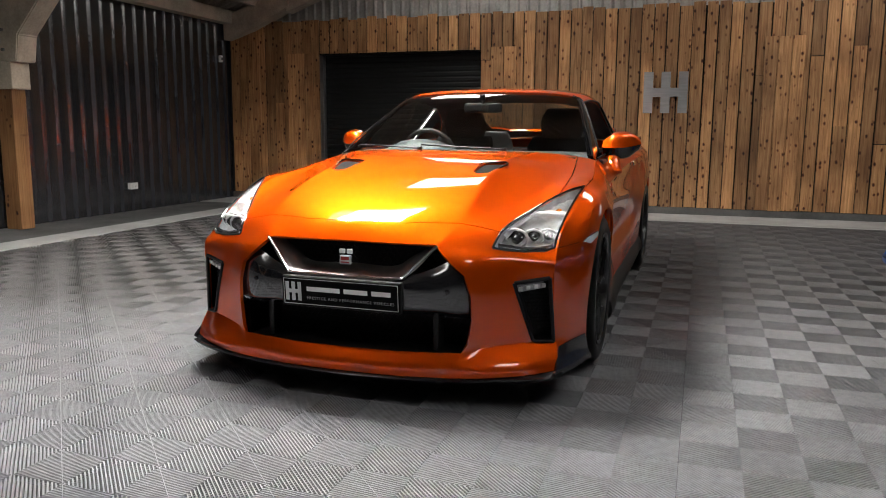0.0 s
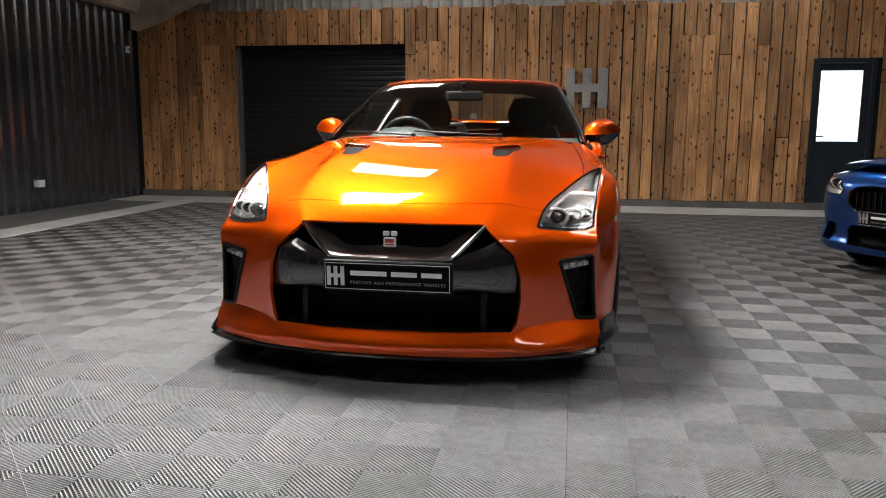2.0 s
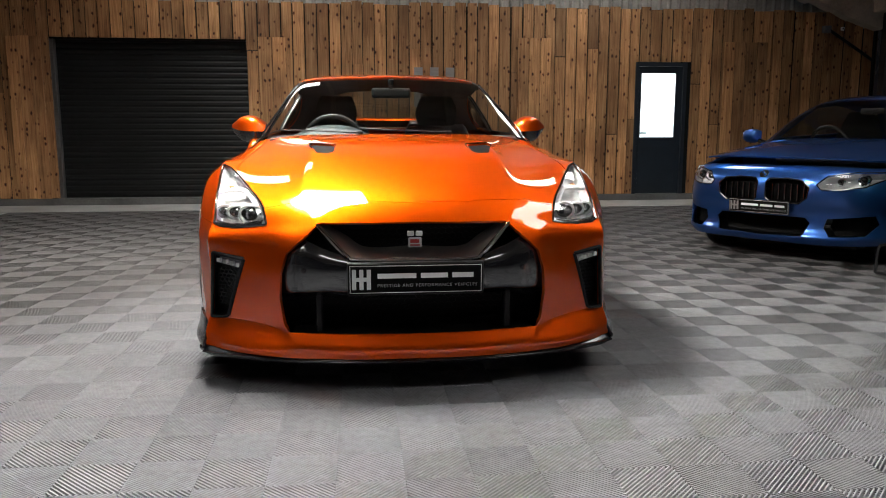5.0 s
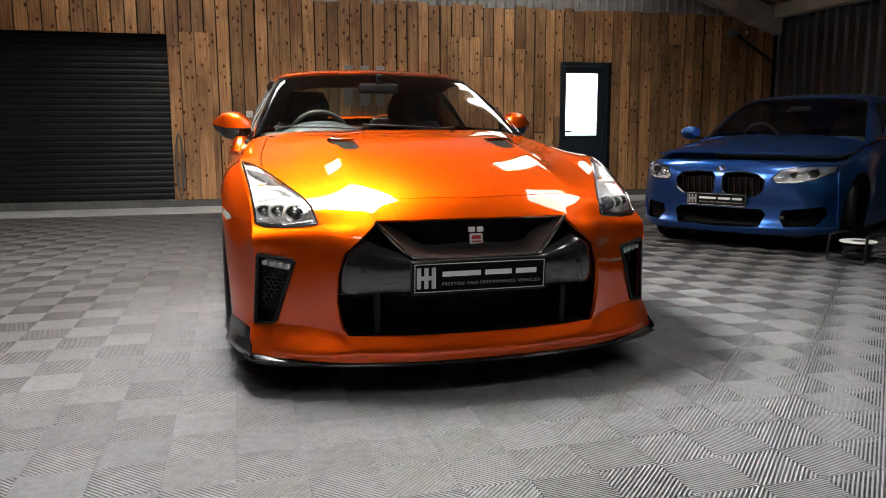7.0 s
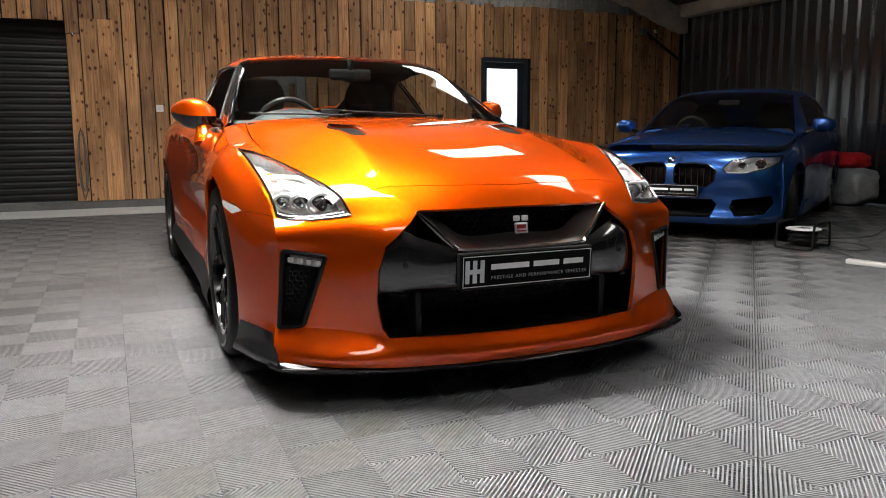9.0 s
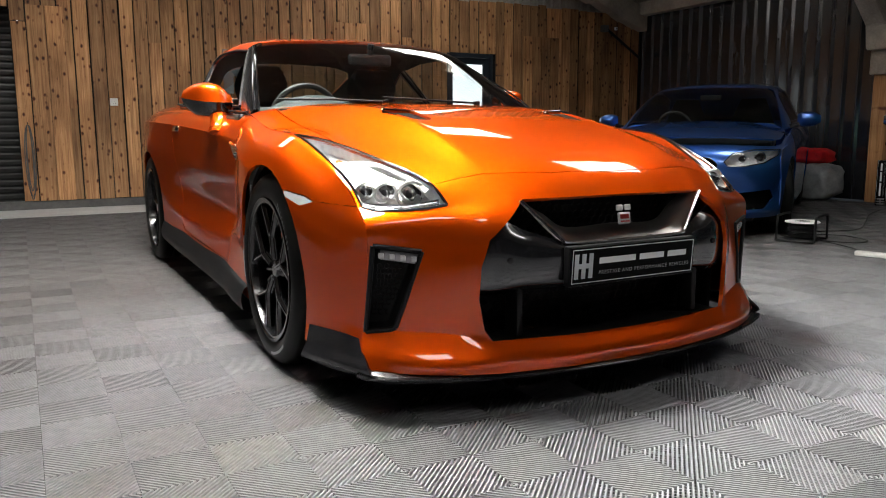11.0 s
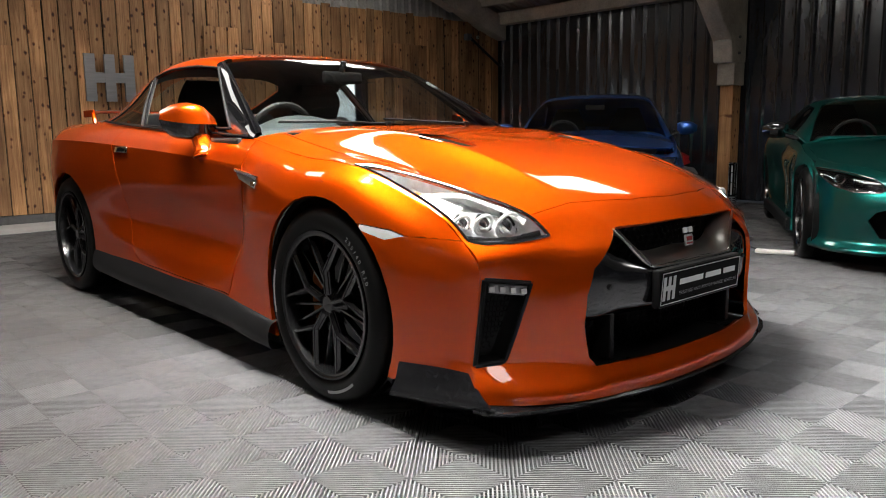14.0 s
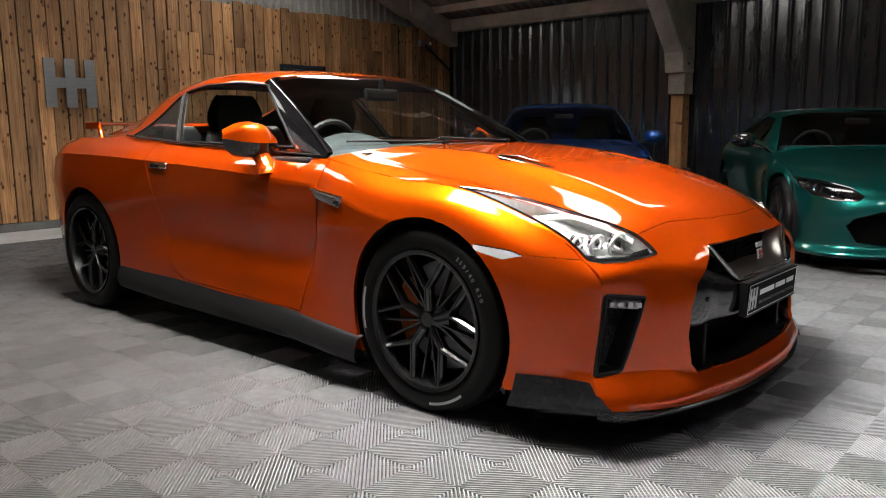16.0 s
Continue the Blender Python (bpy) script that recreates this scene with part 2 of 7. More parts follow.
def tile_material(name, clean, dusty_dim):
    """Grey plastic tiles: each of its own tone, scuffed, with dust and the light's falloff painted into the colour."""
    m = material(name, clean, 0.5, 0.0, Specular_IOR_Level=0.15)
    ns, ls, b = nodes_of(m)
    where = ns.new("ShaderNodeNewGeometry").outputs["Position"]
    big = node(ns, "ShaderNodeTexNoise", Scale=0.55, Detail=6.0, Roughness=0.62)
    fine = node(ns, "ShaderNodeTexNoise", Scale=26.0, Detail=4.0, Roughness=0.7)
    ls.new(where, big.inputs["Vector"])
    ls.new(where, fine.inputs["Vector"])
    # darker away from one spot: the lamp's fading light painted in, with some dust
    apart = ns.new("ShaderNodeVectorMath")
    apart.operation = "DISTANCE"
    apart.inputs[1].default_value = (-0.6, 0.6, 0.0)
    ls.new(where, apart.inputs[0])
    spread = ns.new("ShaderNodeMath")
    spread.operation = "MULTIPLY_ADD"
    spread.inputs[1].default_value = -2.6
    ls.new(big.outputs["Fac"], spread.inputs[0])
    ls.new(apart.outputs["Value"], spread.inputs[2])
    falloff = node(ns, "ShaderNodeMapRange", From_Min=0.6, From_Max=3.6, To_Min=0.0, To_Max=1.0)
    ls.new(spread.outputs[0], falloff.inputs["Value"])
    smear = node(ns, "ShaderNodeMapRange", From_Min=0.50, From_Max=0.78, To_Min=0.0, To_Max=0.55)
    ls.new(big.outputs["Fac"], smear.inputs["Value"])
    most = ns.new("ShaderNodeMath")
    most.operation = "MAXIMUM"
    ls.new(falloff.outputs[0], most.inputs[0])
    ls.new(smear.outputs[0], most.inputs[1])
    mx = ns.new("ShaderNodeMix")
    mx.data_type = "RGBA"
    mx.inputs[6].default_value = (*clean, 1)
    mx.inputs[7].default_value = (*dusty_dim, 1)
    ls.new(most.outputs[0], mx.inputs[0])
    info = ns.new("ShaderNodeObjectInfo")
    tone = node(ns, "ShaderNodeMapRange", To_Min=0.90, To_Max=1.08)
    ls.new(info.outputs["Random"], tone.inputs["Value"])
    grit = node(ns, "ShaderNodeMapRange", From_Min=0.3, From_Max=0.75, To_Min=1.12, To_Max=0.80)
    ls.new(fine.outputs["Fac"], grit.inputs["Value"])
    both = ns.new("ShaderNodeMath")
    both.operation = "MULTIPLY"
    ls.new(tone.outputs[0], both.inputs[0])
    ls.new(grit.outputs[0], both.inputs[1])
    hs = ns.new("ShaderNodeHueSaturation")
    ls.new(both.outputs[0], hs.inputs["Value"])
    ls.new(mx.outputs[2], hs.inputs["Color"])
    ls.new(hs.outputs[0], b.inputs["Base Color"])
    rg = node(ns, "ShaderNodeMapRange", To_Min=0.42, To_Max=0.66)
    ls.new(big.outputs["Fac"], rg.inputs["Value"])
    ls.new(rg.outputs[0], b.inputs["Roughness"])
    bp = node(ns, "ShaderNodeBump", Strength=0.12, Distance=0.002)
    ls.new(fine.outputs["Fac"], bp.inputs["Height"])
    ls.new(bp.outputs["Normal"], b.inputs["Normal"])
    return m


def glass(name, tint, ior=1.45, rough=0.0):
    """A thin pane: clear through, with a mirror's gloss at grazing angles."""
    m = bpy.data.materials.new(name)
    m.use_nodes = True
    ns, ls = m.node_tree.nodes, m.node_tree.links
    ns.remove(ns["Principled BSDF"])
    tr = ns.new("ShaderNodeBsdfTransparent")
    tr.inputs[0].default_value = (*tint, 1)
    gl = ns.new("ShaderNodeBsdfGlossy")
    gl.inputs["Roughness"].default_value = rough
    lw = node(ns, "ShaderNodeLayerWeight", Blend=0.5)
    bend = ns.new("ShaderNodeMath")
    bend.operation = "POWER"
    bend.inputs[1].default_value = 4.5
    ls.new(lw.outputs["Facing"], bend.inputs[0])
    gloss = ns.new("ShaderNodeMapRange")
    gloss.inputs["To Min"].default_value = ((ior - 1) / (ior + 1)) ** 2 * 1.8
    ls.new(bend.outputs[0], gloss.inputs["Value"])
    mx = ns.new("ShaderNodeMixShader")
    ls.new(gloss.outputs[0], mx.inputs[0])
    ls.new(tr.outputs[0], mx.inputs[1])
    ls.new(gl.outputs[0], mx.inputs[2])
    ls.new(mx.outputs[0], ns["Material Output"].inputs[0])
    return m


def emitter(name, color, strength):
    m = bpy.data.materials.new(name)
    m.use_nodes = True
    ns, ls = m.node_tree.nodes, m.node_tree.links
    ns.remove(ns["Principled BSDF"])
    e = node(ns, "ShaderNodeEmission", Strength=strength)
    e.inputs[0].default_value = (*color, 1)
    ls.new(e.outputs[0], ns["Material Output"].inputs[0])
    return m


ORANGE = paint("orange_pearl_paint", (0.44, 0.027, 0.0008), (0.80, 0.112, 0.003), 0.46, (1.0, 0.56, 0.05))
BLUE = paint("blue_metallic_paint", (0.026, 0.080, 0.30), (0.055, 0.165, 0.52), 0.32, (0.3, 0.5, 1.0))
GREEN = paint("green_metallic_paint", (0.007, 0.10, 0.092), (0.016, 0.21, 0.185), 0.32, (0.3, 1.0, 0.8))
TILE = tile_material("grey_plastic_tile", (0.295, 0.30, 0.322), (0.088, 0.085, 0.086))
TILE_BED = worn(material("dark_slab_under_tiles", (0.006, 0.006, 0.006), 0.9), 3, 0.4)
CONCRETE = worn(material("painted_concrete", (0.42, 0.42, 0.42), 0.75), 2.0, 0.22, 0.3, (0.6, 0.9))
CONCRETE_DARK = worn(material("bare_concrete", (0.10, 0.10, 0.10), 0.85), 2.0, 0.35, 0.4)
FRAME_CONCRETE = worn(material("old_cast_concrete", (0.44, 0.38, 0.305), 0.85), 3.0, 0.3, 0.5)
CLADDING = worn(material("anthracite_cladding", (0.024, 0.025, 0.030), 0.2, 0.0, Specular_IOR_Level=0.9), 1.5, 0.2, 0.0, (0.14, 0.24), (1, 1, 0.2))
GABLE_SHEET = worn(material("grey_fibre_cement", (0.34, 0.33, 0.31), 0.9), 2.0, 0.3, 0.4)
ROOF_SHEET = worn(material("dark_fibre_cement", (0.33, 0.29, 0.25), 0.9), 2.0, 0.3, 0.4)
TIMBER = timber_material("rough_sawn_timber", ((0.19, 0.080, 0.029), (0.47, 0.238, 0.098), (0.66, 0.39, 0.19)))
POST_TIMBER = timber_material("post_timber", ((0.30, 0.13, 0.045), (0.50, 0.25, 0.10), (0.62, 0.36, 0.17)))
SHUTTER = worn(material("black_shutter_slats", (0.008, 0.0085, 0.009), 0.42, 0.0, Specular_IOR_Level=0.3), 2.0, 0.3, 0.0, (0.35, 0.55))
BLACK_PLASTIC = worn(material("black_plastic", (0.006, 0.006, 0.0065), 0.5, 0.0, Specular_IOR_Level=0.22), 6.0, 0.3, 0.1)
MATT_BLACK = worn(material("matt_black_plate", (0.003, 0.003, 0.003), 0.65, 0.0, Specular_IOR_Level=0.08), 8.0, 0.2)
PILLAR = material("pillar_black", (0.003, 0.003, 0.0035), 0.03, 0.0, Specular_IOR_Level=0.2)
GLOSS_BLACK = material("gloss_black", (0.006, 0.006, 0.007), 0.12, 0.0, Coat_Weight=1.0)
CARBON = worn(material("satin_carbon", (0.010, 0.010, 0.0115), 0.24, 0.0, Specular_IOR_Level=0.35, Coat_Weight=0.12, Coat_Roughness=0.1), 40.0, 0.35)
RUBBER = worn(material("tyre_rubber", (0.0035, 0.0035, 0.0035), 0.42, 0.0, Specular_IOR_Level=0.14), 8.0, 0.3, 0.1)
ALLOY = worn(material("gloss_dark_alloy", (0.007, 0.007, 0.008), 0.11, 0.3, Coat_Weight=0.7, Coat_Roughness=0.05), 12.0, 0.15)
ALLOY_LIP = worn(material("machined_rim_lip", (0.04, 0.04, 0.042), 0.12, 0.9), 12.0, 0.1)
ALLOY_DARK = worn(material("dark_painted_alloy", (0.012, 0.012, 0.013), 0.25, 0.2, Coat_Weight=0.6), 12.0, 0.2)
CHROME = material("chrome", (0.75, 0.75, 0.76), 0.08, 1.0)
SATIN_SILVER = worn(material("satin_silver", (0.52, 0.52, 0.53), 0.3, 0.9), 9.0, 0.08)
BRUSHED = worn(material("brushed_steel", (0.30, 0.30, 0.31), 0.38, 0.9), 4.0, 0.12, 0.0, (0.3, 0.45), (1, 1, 12))
WHITE_PRINT = material("white_print", (0.8, 0.8, 0.8), 0.5)
GREY_PRINT = material("grey_print", (0.32, 0.32, 0.33), 0.5)
RED_PRINT = material("red_enamel", (0.30, 0.015, 0.015), 0.35)
WHITE_PLASTIC = worn(material("white_plastic", (0.7, 0.7, 0.68), 0.45), 6.0, 0.1)
DOOR_PAINT = worn(material("anthracite_door_paint", (0.012, 0.018, 0.026), 0.4), 4.0, 0.2)
PANE = glass("clear_pane", (0.93, 0.95, 0.95))
TINTED = glass("tinted_screen", (0.66, 0.70, 0.69), 1.45)
DARK_GLASS = glass("dark_side_glass", (0.30, 0.32, 0.32), 1.55)
LENS = glass("lamp_lens", (0.96, 0.97, 0.98), 1.5)
SEAT_BLACK = worn(material("black_leather", (0.012, 0.012, 0.012), 0.5), 20.0, 0.3, 0.2)
SEAT_GREY = worn(material("grey_leather", (0.30, 0.31, 0.32), 0.55), 20.0, 0.15, 0.2)
DAY = emitter("daylight", (0.93, 0.97, 1.0), 2.6)
PANEL_GLOW = emitter("led_panel", (1.0, 0.97, 0.90), 104.0)
SHEET_DIM = emitter("rooflight_sheet", (1.0, 0.985, 0.94), 11.8)


# ---- the shell of the barn ----
def corrugated(length, height, pitch, depth, flat, name, mat, vertical=True):
    """A trapezoid-profiled sheet in x, z, facing -y, its ribs proud by depth."""
    prof = []
    n = int(length / pitch) + 1
    for k in range(n):
        x = k * pitch
        for dx, dy in ((0, 0), (0.008, 0), (flat - 0.008, 0), (flat, -0.001), (flat + 0.022, -depth + 0.003), (flat + 0.028, -depth), (flat + 0.040, -depth), (flat + 0.046, -depth + 0.003), (flat + 0.068, -0.001)):
            if x + dx <= length:
                prof.append((x + dx, dy))
    prof.append((length, 0))
    bm = bmesh.new()
    lo = [bm.verts.new((x, y, 0)) for x, y in prof]
    hi = [bm.verts.new((x, y, height)) for x, y in prof]
    for a in range(len(prof) - 1):
        bm.faces.new((lo[a], lo[a + 1], hi[a + 1], hi[a]))
    back = [bm.verts.new((x, 0.02, z)) for x, z in ((0, 0), (length, 0), (length, height), (0, height))]
    bm.faces.new(back[::-1])
    return bm


def setting(name, bm, mat, label, category, smooth=False):
    return tagged(part(name, bm, mat, None, "", smooth), label, category, "", "structure")


# slab under the tiles and the bare concrete edges
setting("ground", box_bm(LEFT_X - 0.3, RIGHT_X + 0.3, BACK_Y - 0.2, WALL_Y + 0.4, -0.3, -0.022), TILE_BED, "dark concrete slab under the plastic floor tiles", "slab")
edge = thing("floor_edge", "pale painted concrete strip round the tiled floor", "floor", "", "structure")
TILE_X0, TILE_X1 = GX - 24 * CELL, GX + 34 * CELL
TILE_Y1 = GY + 38 * CELL
part("back_strip", box_bm(LEFT_X, RIGHT_X, TILE_Y1, WALL_Y - 0.03, -0.021, 0.006), CONCRETE, edge)
part("side_strip", box_bm(TILE_X0 - 0.42, TILE_X0 - 0.003, BACK_Y, TILE_Y1 - 0.003, -0.021, 0.004), CONCRETE, edge)
part("side_margin", box_bm(LEFT_X, TILE_X0 - 0.425, BACK_Y, TILE_Y1 - 0.003, -0.021, 0.003), CONCRETE_DARK, edge, "dark bare concrete margin along the cladding")
part("kerb", box_bm(LEFT_X + 0.02, RIGHT_X - 0.02, WALL_Y - 0.028, WALL_Y + 0.16, -0.021, 0.095, 0.008), CONCRETE_DARK, edge, "dark low plinth under the timber wall")

# side walls of dark profiled sheet
bm = corrugated(WALL_Y + 0.3 - BACK_Y, EAVE, 0.2, 0.032, 0.13, "left", CLADDING)
bmesh.ops.transform(bm, matrix=Matrix.Translation((LEFT_X, BACK_Y, 0)) @ Matrix.Rotation(radians(90), 4, "Z"), verts=bm.verts)
setting("wall_west", bm, CLADDING, "dark anthracite profiled metal cladding wall", "wall", True)
bm = corrugated(WALL_Y + 0.3 - BACK_Y, EAVE, 0.2, 0.032, 0.13, "right", CLADDING)
bmesh.ops.transform(bm, matrix=Matrix.Translation((RIGHT_X, WALL_Y + 0.3, 0)) @ Matrix.Rotation(radians(-90), 4, "Z"), verts=bm.verts)
setting("wall_east", bm, CLADDING, "dark anthracite profiled metal cladding wall", "wall", True)
bm = corrugated(RIGHT_X - LEFT_X, EAVE + 2.6, 0.2, 0.032, 0.13, "front", CLADDING)
bmesh.ops.transform(bm, matrix=Matrix.Translation((RIGHT_X, BACK_Y, 0)) @ Matrix.Rotation(radians(180), 4, "Z"), verts=bm.verts)
setting("wall_south", bm, CLADDING, "dark profiled metal wall behind the walk", "wall")

# gable sheet above the timber
bm = corrugated(RIGHT_X - LEFT_X, 2.9, 0.146, 0.03, 0.07, "gable", GABLE_SHEET)
bmesh.ops.transform(bm, matrix=Matrix.Translation((LEFT_X, WALL_Y + 0.22, EAVE - 0.15)), verts=bm.verts)
setting("gable", bm, GABLE_SHEET, "grey corrugated fibre cement gable above the timber", "wall")

# roof of corrugated sheet, two slopes
for side in (-1, 1):
    x_eave = LEFT_X - 0.2 if side < 0 else RIGHT_X + 0.2
    run = abs(RIDGE_X - x_eave)
    rise = RIDGE_Z - EAVE
    slope = math.atan2(rise, run)
    bm = corrugated(WALL_Y + 0.6 - BACK_Y, math.hypot(run, rise), 0.17, 0.04, 0.08, "roof", ROOF_SHEET)
    # lay the sheet: its x along the barn, its z up the slope
    ux = Vector((0, 1, 0)) if side < 0 else Vector((0, -1, 0))
    uz = Vector((-side * math.cos(slope), 0, math.sin(slope)))
    uy = uz.cross(ux)
    m = Matrix((ux, uy, uz)).transposed().to_4x4()
    m.translation = Vector((x_eave, BACK_Y if side < 0 else WALL_Y + 0.6, EAVE + 0.1))
    bmesh.ops.transform(bm, matrix=m, verts=bm.verts)
    setting("ceiling", bm, ROOF_SHEET, "dark grey corrugated fibre cement roof slope", "ceiling")
    for f in (0.12, 0.32, 0.52, 0.745, 0.92):
        px, pz = x_eave - side * run * f, EAVE + 0.1 + rise * f
        pm = box_bm(-0.04, 0.04, BACK_Y, WALL_Y + 0.2, -0.17, -0.06)
        bmesh.ops.transform(pm, matrix=Matrix.Translation((px, 0, pz)), verts=pm.verts)
        setting("purlin", pm, FRAME_CONCRETE, "long concrete purlin under the roof sheets", "beam")
    em = box_bm(-0.09, 0.09, BACK_Y, WALL_Y + 0.2, -0.10, 0.10, 0.01)
    bmesh.ops.transform(em, matrix=Matrix.Translation((x_eave - side * 0.34, 0, EAVE + 0.08)), verts=em.verts)
    setting("eaves_beam", em, FRAME_CONCRETE, "concrete eaves beam along the cladding", "beam")


def portal_frame(y, posts):
    """Concrete portal frame: columns with a timber-clad foot, haunches and rafters."""
    ob = thing("portal_frame", "old cast concrete portal frame with timber-clad feet", "frame", "portal frames", "structure")
    for side, x in ((-1, LEFT_X + 0.06), (1, RIGHT_X - 0.06)):
        d = -side
        foot = bmesh.new()
        box(foot, min(x, x + d * 0.21), max(x, x + d * 0.21), y - 0.08, y + 0.10, 0.004, 1.5, 0.008)
        if posts:
            part("post_cladding", foot, POST_TIMBER, ob, "orange-brown sawn timber casing round the foot")
        neck = bmesh.new()
        box(neck, min(x, x + d * 0.27), max(x, x + d * 0.27), y - 0.12, y + 0.12, 1.5, 1.78, 0.01)
        if posts:
            part("column", neck, FRAME_CONCRETE, ob)
        # haunch: a wide plate that grows into the rafter
        poly = [(x, 1.78), (x + d * 0.36, 1.78), (x + d * 0.40, 2.05), (x + d * 1.15, 2.86), (x + d * 1.15, 3.2), (x, 2.8)]
        if not posts:
            poly = [(x, 2.46), (x + d * .5, 2.62), (x + d * 1.15, 2.92), (x + d * 1.15, 3.2), (x, 2.8)]
        if d < 0:
            poly = poly[::-1]
        hm = prism(poly, 0.26)
        bmesh.ops.transform(hm, matrix=Matrix.Translation((0, y - 0.13, 0)), verts=hm.verts)
        bmesh.ops.bevel(hm, geom=list(hm.edges), offset=0.012, segments=2, affect="EDGES")
        part("haunch", hm, FRAME_CONCRETE, ob)
        for bz in ((1.9, 2.1) if posts else ()):
            bl = lathe([(0.001, -0.02), (0.018, -0.02), (0.018, 0.0)], 10, "y")
            bmesh.ops.transform(bl, matrix=Matrix.Translation((x + d * 0.2, y - 0.13, bz)), verts=bl.verts)
            part("bolt", bl, CONCRETE_DARK, ob)
        xe = x + d * 1.1
        poly = [(xe, 2.84), (RIDGE_X, RIDGE_Z - 0.32), (RIDGE_X, RIDGE_Z - 0.02), (xe, 3.16)]
        if d < 0:
            poly = poly[::-1]
        rm = prism(poly, 0.2)
        bmesh.ops.transform(rm, matrix=Matrix.Translation((0, y - 0.1, 0)), verts=rm.verts)
        part("rafter", rm, FRAME_CONCRETE, ob)
    return ob


for fy in (10.62, 6.38, 2.2, -2.0):
    portal_frame(fy, fy < 10)

# ---- rooflights: translucent sheets let into both slopes, one to a bay, the front pair as added fill ----
def rooflight(side, y, long):
    """A milky sheet with its battens, lying just under the roof slope."""
    x_eave = LEFT_X - 0.2 if side < 0 else RIGHT_X + 0.2
    run, rise = abs(RIDGE_X - x_eave), RIDGE_Z - EAVE
    x = RIDGE_X + side * 2.52
    z = EAVE + 0.1 + rise * (1 - 2.52 / run)
    ob = thing("rooflight", "milky translucent rooflight sheet glowing with daylight", "rooflight", "rooflights", "structure", pose(x, y, z - 0.07, 0, side * math.degrees(math.atan2(rise, run)), 0))
    part("sheet", box_bm(-0.60, 0.60, -long / 2, long / 2, -0.004, 0.004), SHEET_DIM, ob)
    for a in (-0.625, 0.603):
        part("batten", box_bm(a, a + 0.022, -long / 2, long / 2, -0.02, 0.02), FRAME_CONCRETE, ob)
    return ob


# the pair at y 0.1 is unseen, added to brighten the front
for side, y, long in ((1, 4.4, 1.8), (-1, 8.95, 1.1), (1, 8.95, 1.1), (-1, 0.1, 0.8), (1, 0.1, 0.8)):
    rooflight(side, y, long)

# the one strong lamp: a wide panel hung over the orange car
lamp = thing("panel_light", "wide white LED panel light hung on wires under the roof", "light", "", "", pose(-2.35, 4.05, 3.5))
part("housing", box_bm(-0.62, 0.62, -0.82, 0.82, 0.003, 0.05, 0.006), WHITE_PLASTIC, lamp)
part("diffuser", box_bm(-0.6, 0.6, -0.8, 0.8, -0.006, 0.0), PANEL_GLOW, lamp)
# unseen skirt, added to cut the panel's spill on the far floor
for a, b, c, d in ((-0.622, -0.606, -0.82, 0.82), (0.606, 0.622, -0.82, 0.82), (-0.604, 0.604, -0.82, -0.804), (-0.604, 0.604, 0.804, 0.82)):
    part("spread_skirt", box_bm(a, b, c, d, -0.26, 0.0), BLACK_PLASTIC, lamp, "black skirt added round the panel to narrow its spread")
for sx in (-0.5, 0.5):
    for sy in (-0.7, 0.7):
        part("hanger", tube([(sx, sy, 0.05), (sx, sy, 1.02 + 0.36 * sx)], 0.004, 6), BLACK_PLASTIC, lamp)


# ---- openings of the timber wall ----
def roller_door():
    ob = thing("roller_door", "closed black roller shutter with a daylit gap below", "roller door", "", "structure")
    x0, x1, top = -5.56, -3.0, 2.22
    prof = []
    z = 0.03
    while z < top:
        prof += [(0.0, z), (-0.012, z + 0.02), (-0.012, z + 0.055), (0.0, z + 0.075)]
        z += 0.077
    bm = bmesh.new()
    rows = [(bm.verts.new((x0, WALL_Y + 0.16 + y, zz)), bm.verts.new((x1, WALL_Y + 0.16 + y, zz))) for y, zz in prof]
    for (a, b), (c, d) in zip(rows, rows[1:]):
        bm.faces.new((a, b, d, c))
    part("curtain", bm, SHUTTER, ob)
    part("bottom_bar", box_bm(x0, x1, WALL_Y + 0.12, WALL_Y + 0.165, 0.022, 0.075, 0.004), BLACK_PLASTIC, ob)
    for a, b in ((x0 - 0.05, x0 + 0.02), (x1 - 0.02, x1 + 0.05)):
        part("guide_rail", box_bm(a, b, WALL_Y + 0.06, WALL_Y + 0.15, 0.0, top + 0.02, 0.004), BRUSHED if a < -4 else BLACK_PLASTIC, ob)
    part("lintel", box_bm(x0 - 0.05, x1 + 0.05, WALL_Y + 0.03, WALL_Y + 0.17, top, top + 0.06, 0.004), BLACK_PLASTIC, ob)
    return ob


roller_door()
day = part("backdrop", box_bm(-6.2, 4.2, WALL_Y + 0.6, WALL_Y + 0.62, -0.1, 2.6), DAY)
tagged(day, "bright overcast daylight outside the barn", "daylight", "", "structure")


